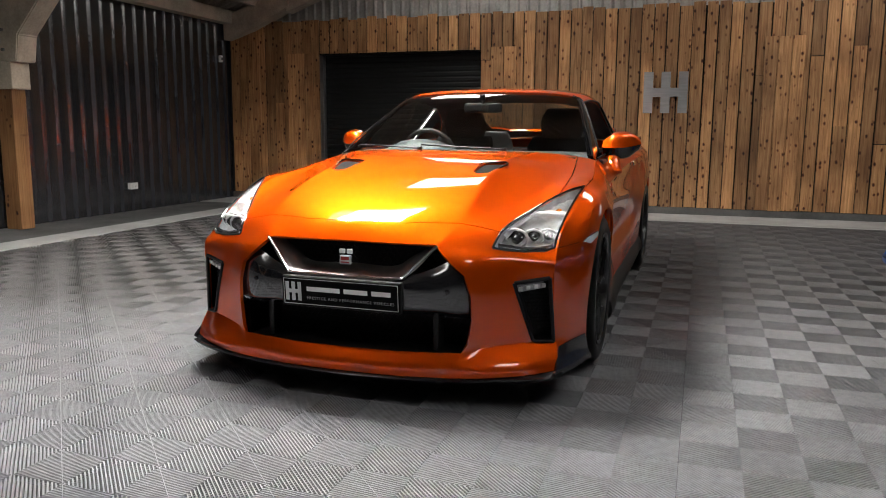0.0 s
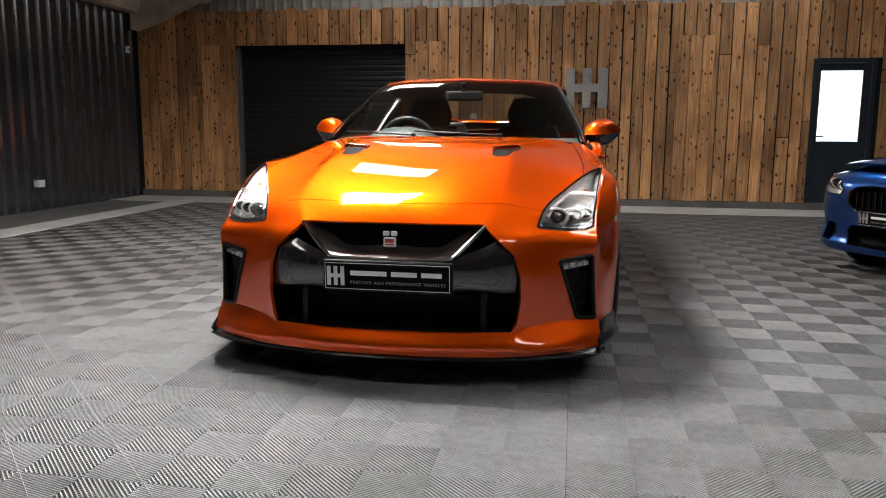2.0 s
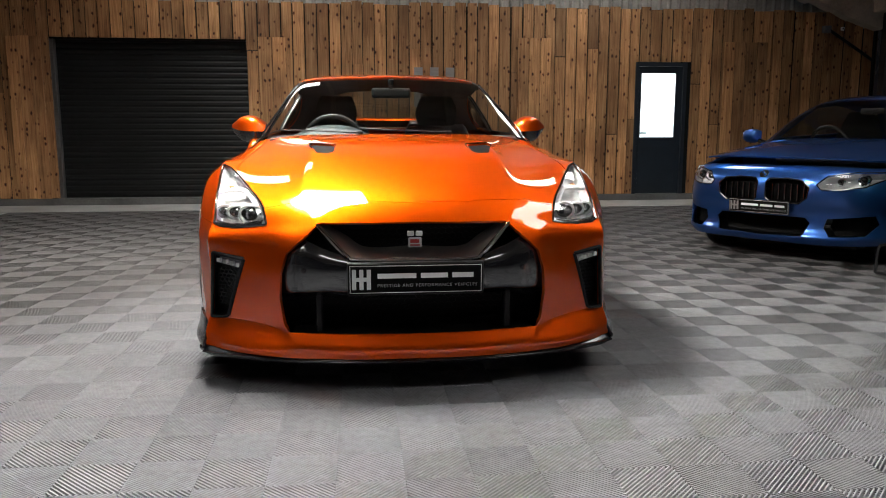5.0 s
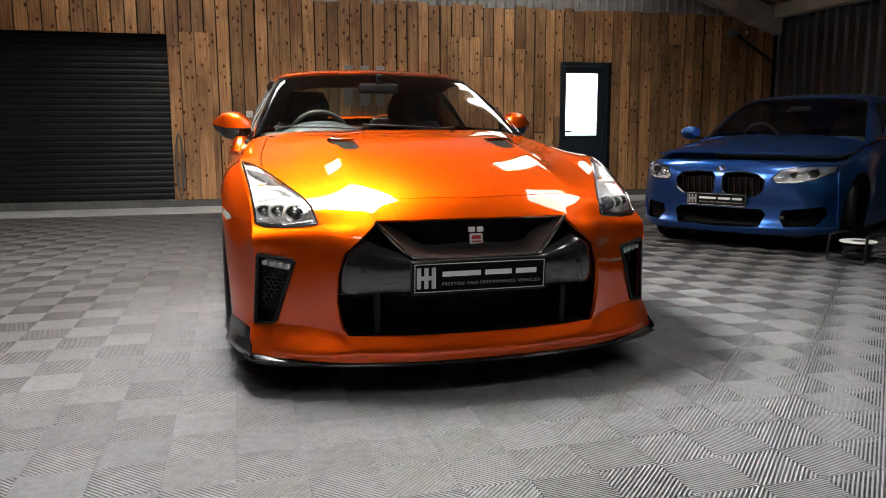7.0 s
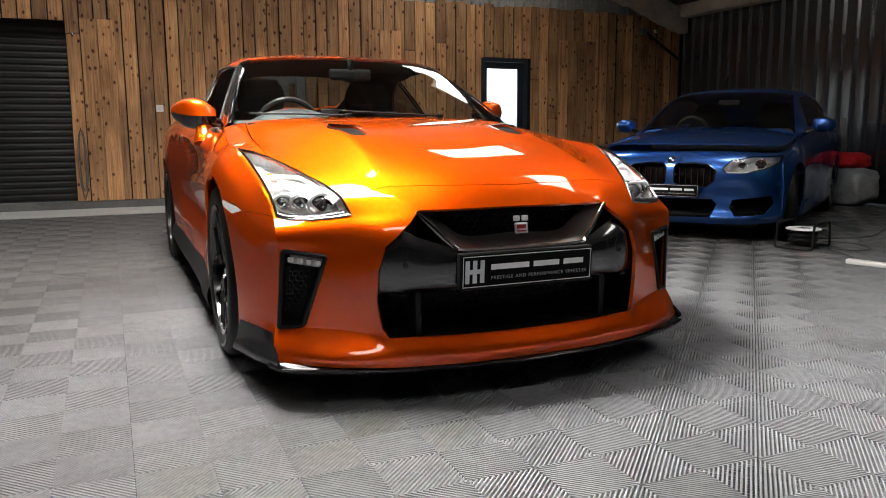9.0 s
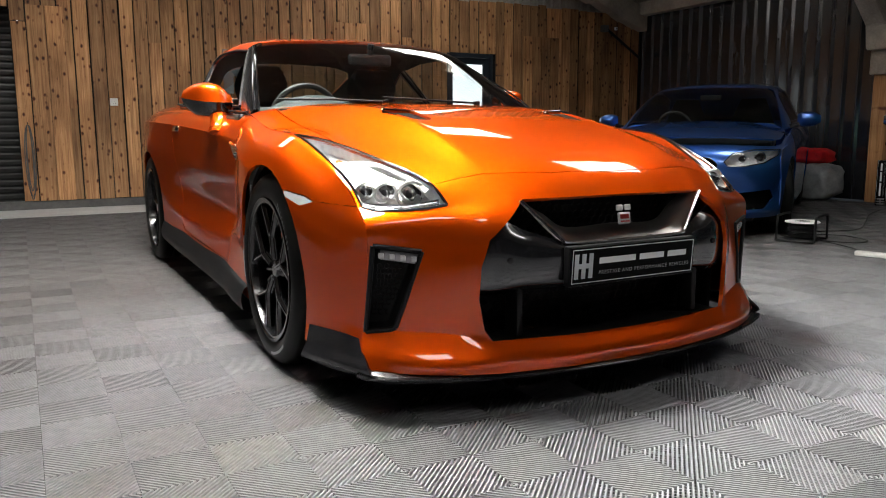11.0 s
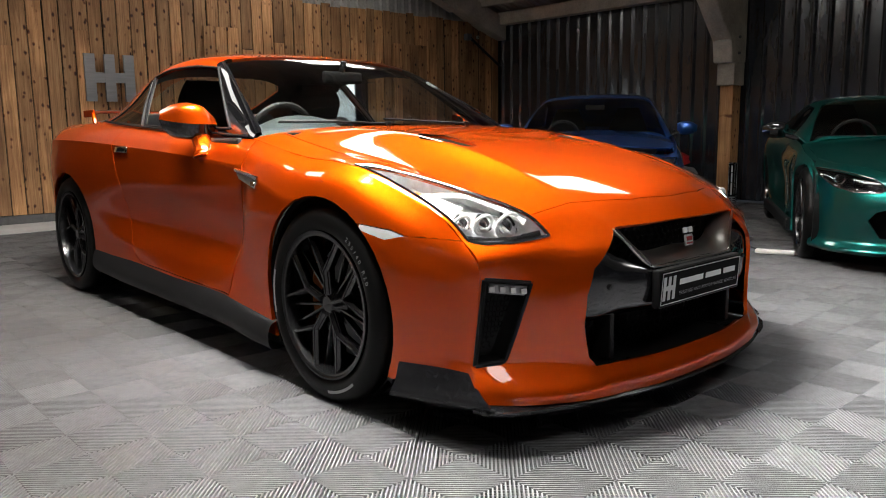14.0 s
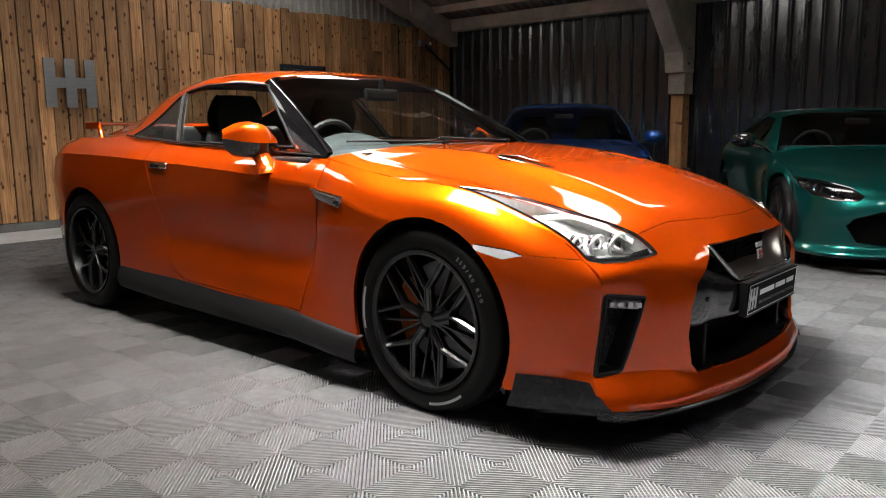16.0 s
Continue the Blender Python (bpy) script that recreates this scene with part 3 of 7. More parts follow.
def glazed_door():
    ob = thing("door_1", "closed anthracite door with a tall frosted upper pane", "door", "", "structure")
    x0, x1, top = 2.45, 3.22, 1.985
    y = WALL_Y + 0.0
    for a, b in ((x0, x0 + 0.05), (x1 - 0.05, x1)):
        part("door_frame", box_bm(a, b, y - 0.02, y + 0.12, 0.09, top, 0.004), DOOR_PAINT, ob)
    part("door_frame", box_bm(x0 + 0.05, x1 - 0.05, y - 0.02, y + 0.12, top - 0.055, top, 0.004), DOOR_PAINT, ob)
    leaf = thing("leaf", "", "")
    leaf.parent = ob
    px0, px1, pz0, pz1 = 2.535, 3.085, 0.90, 1.85
    lx0, lx1, lz1 = x0 + 0.053, x1 - 0.053, top - 0.058
    for n, b in (("stile", (lx0, px0, 0.1, lz1)), ("stile", (px1, lx1, 0.1, lz1)), ("rail", (px0, px1, pz1, lz1)), ("lower_panel", (px0, px1, 0.1, pz0))):
        part(n, box_bm(b[0], b[1], y + 0.02, y + 0.07, b[2], b[3], 0.003), DOOR_PAINT, leaf)
    for a, b, c, d in ((px0, px1, pz0, pz0 + 0.018), (px0, px1, pz1 - 0.018, pz1), (px0, px0 + 0.018, pz0, pz1), (px1 - 0.018, px1, pz0, pz1)):
        part("bead", box_bm(a, b, y + 0.012, y + 0.03, c, d, 0.002), DOOR_PAINT, leaf)
    pane = part("pane", box_bm(px0 + 0.004, px1 - 0.004, y + 0.04, y + 0.05, pz0 + 0.004, pz1 - 0.004), PANE, leaf, "clear glass pane")
    pane.visible_shadow = False
    hd = tube([(2.53, y + 0.0, 0.98), (2.53, y - 0.05, 0.98), (2.62, y - 0.05, 0.98)], 0.009, 8)
    part("lever_handle", hd, BLACK_PLASTIC, leaf)
    return ob


glazed_door()
# trees far off outside the pane; a glow stands in for daylight on them
HEDGE_GLOW = emitter("far_hedge_glow", (0.80, 0.93, 0.93), 1.9)
hedge = bmesh.new()
for k in range(60):
    hx = 1.6 + 2.6 * random.random()
    bmesh.ops.create_icosphere(hedge, subdivisions=1, radius=0.05 + 0.07 * random.random(), matrix=Matrix.Translation((hx, WALL_Y + 0.5, 0.93 + 0.22 * random.random() * (0.6 + 0.4 * math.sin(3 * hx)))))
tagged(part("hedge", hedge, HEDGE_GLOW), "pale hazy hedge outside the glazed door, glowing in place of daylight", "hedge", "", "stuff")


def wall_logo():
    """Three bars joined by a bar: the house's sign on the timber."""
    ob = thing("wall_sign", "brushed steel three-bar sign fixed to the timber wall", "sign")
    x0, x1, z0, z1 = -0.745, -0.185, 1.345, 1.88
    w = 0.118
    gap = (x1 - x0 - 3 * w) / 2
    polybm = bmesh.new()
    for k in range(3):
        a = x0 + k * (w + gap)
        box(polybm, a, a + w, WALL_Y - 0.075, WALL_Y - 0.045, z0, z1 if k != 1 else z1)
    box(polybm, x0 + 0.01, x1 - 0.01, WALL_Y - 0.0745, WALL_Y - 0.0455, (z0 + z1) / 2 - 0.055, (z0 + z1) / 2 + 0.06)
    part("letters", polybm, BRUSHED, ob)
    for k in range(3):
        for zz in (z0 + 0.08, z1 - 0.08):
            a = x0 + k * (w + gap) + w / 2
            part("standoff", tube([(a, WALL_Y - 0.046, zz), (a, WALL_Y - 0.01, zz)], 0.008, 8), BRUSHED, ob)
    return ob


wall_logo()


def socket_plate(name, label, x, y, z, turn, double=True):
    ob = thing(name, label, "socket", "", "", pose(x, y, z, 0, 0, turn))
    w = 0.073 if double else 0.043
    part("plate", box_bm(-w, w, -0.012, 0.0, -0.043, 0.043, 0.004), WHITE_PLASTIC, ob)
    part("back_box", box_bm(-w + 0.004, w - 0.004, 0.001, 0.035, -0.04, 0.04, 0.003), WHITE_PLASTIC, ob)
    for sx in ((-0.035, 0.035) if double else (0,)):
        part("switch", box_bm(sx - 0.008, sx + 0.008, -0.017, -0.012, 0.012, 0.03, 0.001), WHITE_PLASTIC, ob)
        for dx, dz in ((0, 0.004), (-0.011, -0.014), (0.011, -0.014)):
            part("slot", box_bm(sx + dx - 0.003, sx + dx + 0.003, -0.0135, -0.012, dz - 0.004, dz + 0.004), BLACK_PLASTIC, ob)
    return ob


socket_plate("wall_socket", "white double socket on the dark cladding", LEFT_X + 0.07, 8.3, 0.34, 90)
socket_plate("light_switch", "white surface switch box on the timber wall", -2.02, WALL_Y - 0.06, 1.22, 0, False)
sensor = thing("alarm_sensor", "small white alarm sensor in the wall corner", "sensor", "", "", pose(LEFT_X + 0.058, WALL_Y - 0.3, 2.17, 0, 0, 90))
part("body", box_bm(-0.03, 0.03, -0.025, 0.02, -0.05, 0.05, 0.01, 3), WHITE_PLASTIC, sensor)
part("lens", box_bm(-0.02, 0.02, -0.03, -0.024, -0.02, 0.02, 0.002), BLACK_PLASTIC, sensor)
conduit = thing("conduit", "thin dark brace bar slanting into the wall corner", "pipe")
part("bar", tube([(5.30, WALL_Y - 0.11, 2.46), (6.02, WALL_Y - 0.09, 2.04)], 0.022, 8), BLACK_PLASTIC, conduit)
part("bracket", box_bm(5.22, 5.32, WALL_Y - 0.13, WALL_Y - 0.04, 2.42, 2.52, 0.006), CONCRETE_DARK, conduit)
corner_sensor = thing("alarm_sensor", "small white alarm sensor high on the timber wall", "sensor", "", "", pose(5.55, WALL_Y - 0.033, 2.49))
part("body", box_bm(-0.022, 0.022, -0.018, 0.02, -0.025, 0.025, 0.008, 3), WHITE_PLASTIC, corner_sensor)
part("lens", box_bm(-0.012, 0.012, -0.022, -0.017, -0.012, 0.012, 0.002), BLACK_PLASTIC, corner_sensor)
coil = thing("hanging_cable", "brown cable hung in long loops beside the shutter", "cable")
for k, (w, low) in enumerate(((0.035, 0.12), (0.05, 0.16), (0.028, 0.22))):
    loop = [(-2.93 + w * math.sin(2 * math.pi * t / 24), WALL_Y - 0.045 - 0.012 * k, low + (0.96 - low) * (0.5 + 0.5 * math.cos(2 * math.pi * t / 24))) for t in range(24)]
    part("loop", tube(loop, 0.006, 6, True), CONCRETE_DARK, coil)
part("hook", tube([(-2.93, WALL_Y - 0.01, 0.97), (-2.93, WALL_Y - 0.085, 0.965), (-2.93, WALL_Y - 0.088, 0.985)], 0.005, 6), BLACK_PLASTIC, coil)


# ---- car bodies: smooth patches, cut into panels ----
def smooth_line(pts, sub):
    """Points on a smooth line through pts, sub to each stretch."""
    p = np.asarray(pts, float)
    n = len(p)
    d = np.sqrt(np.maximum(np.linalg.norm(np.diff(p, axis=0), axis=1), 1e-6))
    slope = np.diff(p, axis=0) / d[:, None]
    m = np.empty_like(p)
    m[0], m[-1] = slope[0], slope[-1]
    for i in range(1, n - 1):
        m[i] = (slope[i - 1] * d[i] + slope[i] * d[i - 1]) / (d[i - 1] + d[i])
    out = []
    for i in range(n - 1):
        for j in range(sub + (i == n - 2)):
            t = j / sub
            a, b, c, e = 2 * t**3 - 3 * t**2 + 1, t**3 - 2 * t**2 + t, -2 * t**3 + 3 * t**2, t**3 - t**2
            out.append(a * p[i] + b * d[i] * m[i] + c * p[i + 1] + e * d[i] * m[i + 1])
    return np.array(out)


def folded(pts, sub, folds):
    """A smooth line with a crisp turn at each of the folds."""
    stops = [0] + [f for f in folds if 0 < f < len(pts) - 1] + [len(pts) - 1]
    runs = [smooth_line(pts[a:b + 1], sub) for a, b in zip(stops, stops[1:])]
    return np.concatenate([r[:-1] for r in runs[:-1]] + [runs[-1]])


def patch(columns, sub_along=8, sub_across=8, fold_rows=(), fold_cols=()):
    """A smooth sheet through columns of control points, creased along the rows and columns named."""
    lines = np.array([folded(c, sub_along, fold_rows) for c in columns])
    g = np.array([folded(lines[:, k], sub_across, fold_cols) for k in range(lines.shape[1])])
    bm = bmesh.new()
    vs = [[bm.verts.new(p) for p in row] for row in g]
    for a, b in zip(vs, vs[1:]):
        for k in range(len(a) - 1):
            bm.faces.new((a[k], a[k + 1], b[k + 1], b[k]))
    bmesh.ops.remove_doubles(bm, verts=bm.verts, dist=1e-5)
    return bm


def inside(poly, x, y):
    hit = False
    n = len(poly)
    for i in range(n):
        (ax, ay), (bx, by) = poly[i], poly[(i + 1) % n]
        if (ay > y) != (by > y) and x < (bx - ax) * (y - ay) / (by - ay) + ax:
            hit = not hit
    return hit


def cut(bm, poly, i, j, keep=None):
    """Cuts the sheet along an outline seen in the coordinates i, j, and takes the inner faces out as a new mesh."""
    lo = (min(p[0] for p in poly) - 0.03, min(p[1] for p in poly) - 0.03)
    hi = (max(p[0] for p in poly) + 0.03, max(p[1] for p in poly) + 0.03)
    n = len(poly)
    for k in range(n):
        a, b = poly[k], poly[(k + 1) % n]
        faces = []
        for f in bm.faces:
            xs = [v.co[i] for v in f.verts]
            ys = [v.co[j] for v in f.verts]
            if max(xs) > lo[0] and min(xs) < hi[0] and max(ys) > lo[1] and min(ys) < hi[1] and (keep is None or keep(f.calc_center_median())):
                faces.append(f)
        # only faces near this side of the outline
        ex0, ex1 = min(a[0], b[0]) - 0.02, max(a[0], b[0]) + 0.02
        ey0, ey1 = min(a[1], b[1]) - 0.02, max(a[1], b[1]) + 0.02
        faces = [f for f in faces if max(v.co[i] for v in f.verts) > ex0 and min(v.co[i] for v in f.verts) < ex1 and max(v.co[j] for v in f.verts) > ey0 and min(v.co[j] for v in f.verts) < ey1]
        if not faces:
            continue
        co, no = Vector((0, 0, 0)), Vector((0, 0, 0))
        co[i], co[j] = a
        no[i], no[j] = b[1] - a[1], a[0] - b[0]
        if no.length < 1e-9:
            continue
        geom = list({v for f in faces for v in f.verts}) + list({e for f in faces for e in f.edges}) + faces
        bmesh.ops.bisect_plane(bm, geom=geom, dist=1e-5, plane_co=co, plane_no=no.normalized())
    chosen = []
    for f in bm.faces:
        c = f.calc_center_median()
        if inside(poly, c[i], c[j]) and (keep is None or keep(c)):
            chosen.append(f)
    return take(bm, chosen)


def take(bm, faces):
    out = bmesh.new()
    made = {}
    for f in faces:
        vs = []
        for v in f.verts:
            if v not in made:
                made[v] = out.verts.new(v.co)
            vs.append(made[v])
        out.faces.new(vs)
    bmesh.ops.delete(bm, geom=faces, context="FACES")
    return out


def mirrored(bm):
    """The same sheet on the other side."""
    out = bm.copy()
    for v in out.verts:
        v.co.x = -v.co.x
    bmesh.ops.reverse_faces(out, faces=out.faces)
    return out


def join(*bms):
    out = bmesh.new()
    for b in bms:
        me = bpy.data.meshes.new("join")
        b.to_mesh(me)
        out.from_mesh(me)
        bpy.data.meshes.remove(me)
    bmesh.ops.remove_doubles(out, verts=out.verts, dist=2e-4)
    return out


def whole(bm):
    for v in bm.verts:
        if abs(v.co.x) < 2e-4:
            v.co.x = 0
    return join(bm, mirrored(bm))


def panel(bm, heart, gap=0.002, lip=0.014, thick=True):
    """Turns the sheet's faces outward from heart, opens a shut line round it and folds its rim inward."""
    if not bm.faces:
        return bm
    bmesh.ops.recalc_face_normals(bm, faces=bm.faces)
    h = Vector(heart)
    if sum(f.normal.dot(f.calc_center_median() - h) * f.calc_area() for f in bm.faces) < 0:
        bmesh.ops.reverse_faces(bm, faces=bm.faces)
    bm.normal_update()
    rim = [e for e in bm.edges if e.is_boundary]
    if gap:
        moves = {}
        for e in rim:
            for v in e.verts:
                c = Vector((0, 0, 0))
                for f in v.link_faces:
                    c += f.calc_center_median()
                c /= max(1, len(v.link_faces))
                d = c - v.co
                d -= d.dot(v.normal) * v.normal
                along = (e.verts[1].co - e.verts[0].co).normalized()
                d -= d.dot(along) * along
                if d.length > 1e-6:
                    moves.setdefault(v, Vector((0, 0, 0)))
                    moves[v] += d.normalized()
        for v, d in moves.items():
            if d.length > 1e-6:
                v.co += d.normalized() * gap
    if thick:
        normals = {v: v.normal.copy() for e in rim for v in e.verts}
        ret = bmesh.ops.extrude_edge_only(bm, edges=rim)
        fresh = {v for v in ret["geom"] if isinstance(v, bmesh.types.BMVert)}
        for v in fresh:
            near = [e.other_vert(v) for e in v.link_edges if e.other_vert(v) in normals]
            if near:
                v.co -= normals[near[0]] * lip
    return bm


def shaded(ob, degrees=32):
    ob.data.shade_smooth()
    ob.data.set_sharp_from_angle(angle=radians(degrees))
    return ob


def ring_arch(cu, cz, r, n=40):
    return [(cu + r * math.cos(2 * math.pi * k / n), cz + r * math.sin(2 * math.pi * k / n)) for k in range(n)]


def tyre_bm(r, rim_r, width, blocks=0):
    w = width / 2
    prof = [(rim_r - 0.006, -w * 0.86), (rim_r + 0.012, -w * 0.97), (rim_r + (r - rim_r) * 0.45, -w * 1.04), (r - 0.022, -w * 0.97), (r - 0.007, -w * 0.86), (r, -w * 0.72),
            (r, -w * 0.42), (r - 0.007, -w * 0.41), (r - 0.007, -w * 0.36), (r + 0.001, -w * 0.35), (r + 0.001, -w * 0.06), (r - 0.007, -w * 0.05), (r - 0.007, w * 0.05), (r + 0.001, w * 0.06),
            (r + 0.001, w * 0.35), (r - 0.007, w * 0.36), (r - 0.007, w * 0.41), (r, w * 0.42), (r, w * 0.72), (r - 0.007, w * 0.86), (r - 0.022, w * 0.97), (rim_r + (r - rim_r) * 0.45, w * 1.04), (rim_r + 0.012, w * 0.97), (rim_r - 0.006, w * 0.86)]
    return lathe(prof, 72, "x")


def bar_between(bm, a, b, wa, wb, x_out, x_in, crown=0.0):
    """A tapered spoke from a to b (points in y, z), outer face at x_out."""
    ay, az = a
    by, bz = b
    d = Vector((by - ay, bz - az)).normalized()
    s = Vector((-d.y, d.x))
    xa, xb = x_out
    ring = []
    for (y, z), w, x in (((ay, az), wa, xa), ((by, bz), wb, xb)):
        ring.append([bm.verts.new((xx, y + s.x * w * f, z + s.y * w * f)) for xx, f in ((x_in, -1), (x - 0.013, -0.92), (x, -0.12), (x, 0.12), (x - 0.013, 0.92), (x_in, 1))])
    r0, r1 = ring
    for k in range(6):
        bm.faces.new((r0[k], r0[(k + 1) % 6], r1[(k + 1) % 6], r1[k]))
    bm.faces.new(r0[::-1])
    bm.faces.new(r1)


def y_spokes(groups, rim_r, x_face, stem=0.5):
    """Forked spokes: a stem that splits in two, with a straight one between."""
    bm = bmesh.new()
    for g in range(groups):
        a = 2 * math.pi * g / groups + 0.3

        def at(r, da):
            return (r * math.cos(a + da), r * math.sin(a + da))

        mid = rim_r * stem
        end = rim_r * 0.965
        bar_between(bm, at(0.035, 0), at(mid, 0), 0.019, 0.017, (x_face - 0.012, x_face - 0.006), x_face - 0.05)
        w = math.pi / groups
        for sgn in (-1, 1):
            bar_between(bm, at(mid * 0.93, 0.02 * sgn), at(end, sgn * w * 0.56), 0.013, 0.011, (x_face - 0.006, x_face - 0.004), x_face - 0.045)
        for sgn in (-1, 1):
            bar_between(bm, at(0.045, w + sgn * 0.05), at(end, w + sgn * w * 0.24), 0.007, 0.0065, (x_face - 0.04, x_face - 0.03), x_face - 0.062)
    bmesh.ops.recalc_face_normals(bm, faces=bm.faces)
    return bm


def thin_spokes(count, rim_r, x_face):
    bm = bmesh.new()
    for g in range(count):
        a = 2 * math.pi * g / count
        for da in (-0.09, 0.09):
            p = (0.05 * math.cos(a + da * 0.5), 0.05 * math.sin(a + da * 0.5))
            q = (rim_r * 0.965 * math.cos(a + da), rim_r * 0.965 * math.sin(a + da))
            bar_between(bm, p, q, 0.012, 0.010, (x_face - 0.012, x_face - 0.004), x_face - 0.045)
    bmesh.ops.recalc_face_normals(bm, faces=bm.faces)
    return bm


def wheel(parent, x, y, z, r, width, side, spoke_bm, spoke_mat, lip_mat, caliper=None, letters=False, steer=0.0):
    """A wheel whose outer face looks along side (+1 or -1 in x)."""
    ob = new("wheel")
    ob.parent = parent
    ob.matrix_parent_inverse = Matrix.Identity(4)
    ob.location = (x, y, z)
    ob.rotation_euler = (0, 0, (math.pi if side < 0 else 0) + radians(steer))
    rim_r = r * 0.745
    w = width / 2
    shaded(part("tyre", tyre_bm(r, rim_r, width), RUBBER, ob), 40)
    barrel = [(rim_r - 0.004, w * 0.95), (rim_r - 0.006, w * 0.98), (rim_r - 0.016, w * 0.96), (rim_r - 0.026, w * 0.6), (rim_r - 0.03, -w * 0.6), (rim_r - 0.012, -w * 0.95)]
    shaded(part("rim", lathe(barrel, 72, "x"), ALLOY_DARK, ob), 30)
    edge = [(rim_r + 0.004, w * 0.9), (rim_r + 0.003, w * 1.0), (rim_r - 0.006, w * 1.0), (rim_r - 0.014, w * 0.93)]
    shaded(part("rim_lip", lathe(edge, 72, "x"), lip_mat, ob), 50)
    shaded(part("spokes", spoke_bm.copy(), spoke_mat, ob), 20)
    hub = lathe([(0.001, w * 0.78), (0.028, w * 0.78), (0.034, w * 0.74), (0.05, w * 0.66), (0.085, w * 0.56), (0.085, w * 0.3)], 32, "x")
    shaded(part("centre_cap", hub, spoke_mat, ob), 40)
    for k in range(5):
        a = 2 * math.pi * k / 5 + 0.3
        nut = lathe([(0.001, w * 0.72), (0.009, w * 0.72), (0.011, w * 0.68), (0.011, w * 0.5)], 6, "x")
        bmesh.ops.transform(nut, matrix=Matrix.Translation((0, 0.056 * math.cos(a), 0.056 * math.sin(a))), verts=nut.verts)
        part("wheel_nut", nut, CHROME, ob)
    disc = lathe([(0.07, -w * 0.05), (rim_r - 0.055, -w * 0.05), (rim_r - 0.055, -w * 0.22), (0.07, -w * 0.22)], 48, "x")
    part("brake_disc", disc, BRUSHED, ob)
    back = lathe([(0.001, -w * 0.5), (rim_r - 0.02, -w * 0.5), (rim_r - 0.02, -w * 0.55)], 32, "x")
    part("back_plate", back, BLACK_PLASTIC, ob)
    if caliper is not None:
        cal = bmesh.new()
        ro, ri = rim_r - 0.035, rim_r - 0.13
        arc = [math.pi * (1.0 if side < 0 else 0.0) + radians(d) for d in range(-32, 33, 8)]
        rows = []
        for a in arc:
            rows.append([cal.verts.new((xx, rr * math.cos(a), rr * math.sin(a))) for xx, rr in ((-w * 0.4, ri), (w * 0.12, ri), (w * 0.2, ri + 0.03), (w * 0.2, ro - 0.02), (w * 0.1, ro), (-w * 0.4, ro))])
        for p, q in zip(rows, rows[1:]):
            for k in range(6):
                cal.faces.new((p[k], p[(k + 1) % 6], q[(k + 1) % 6], q[k]))
        cal.faces.new(rows[0])
        cal.faces.new(rows[-1][::-1])
        bmesh.ops.recalc_face_normals(cal, faces=cal.faces)
        part("brake_caliper", cal, caliper, ob)
    if letters:
        rr = rim_r + (r - rim_r) * 0.5
        for start, words, tall in ((-0.62, "255/40 R20", 0.017), (-2.5, "", 0.010), (-4.5, "", 0.010)):
            lt = bmesh.new()
            for k, ch in enumerate(words or "i" * 12):
                a = start - (0.062 if words else 0.045) * k
                if ch == " ":
                    continue
                if words:
                    glyph = text_bm(ch, tall * 1.4)
                else:
                    glyph = bmesh.new()
                    box(glyph, -0.008, 0.008, -0.0004, 0.0004, -tall / 2, tall / 2)
                # stand the letter on the sidewall, its head towards the rim's outside
                m = Matrix.Rotation(a, 4, "X") @ Matrix.Translation((w * 1.046, 0, rr)) @ Matrix.Rotation(radians(90), 4, "Z")
                bmesh.ops.transform(glyph, matrix=m, verts=glyph.verts)
                me = bpy.data.meshes.new("glyph")
                glyph.to_mesh(me)
                glyph.free()
                lt.from_mesh(me)
                bpy.data.meshes.remove(me)
            part("sidewall_marks", lt, GREY_PRINT, ob, "worn white size marks on the sidewall")
    return ob


def flat_text(words, wide, x, z):
    """Words in the built-in font, spread to a width, from x on, with their middle at z."""
    bm = text_bm(words, 0.02, 0.0, 1.25)
    xs = [v.co.x for v in bm.verts]
    k = wide / (max(xs) - min(xs))
    bmesh.ops.transform(bm, matrix=Matrix.Translation((x - min(xs) * k, -0.0012, z)) @ Matrix.Scale(k, 4), verts=bm.verts)
    return bm


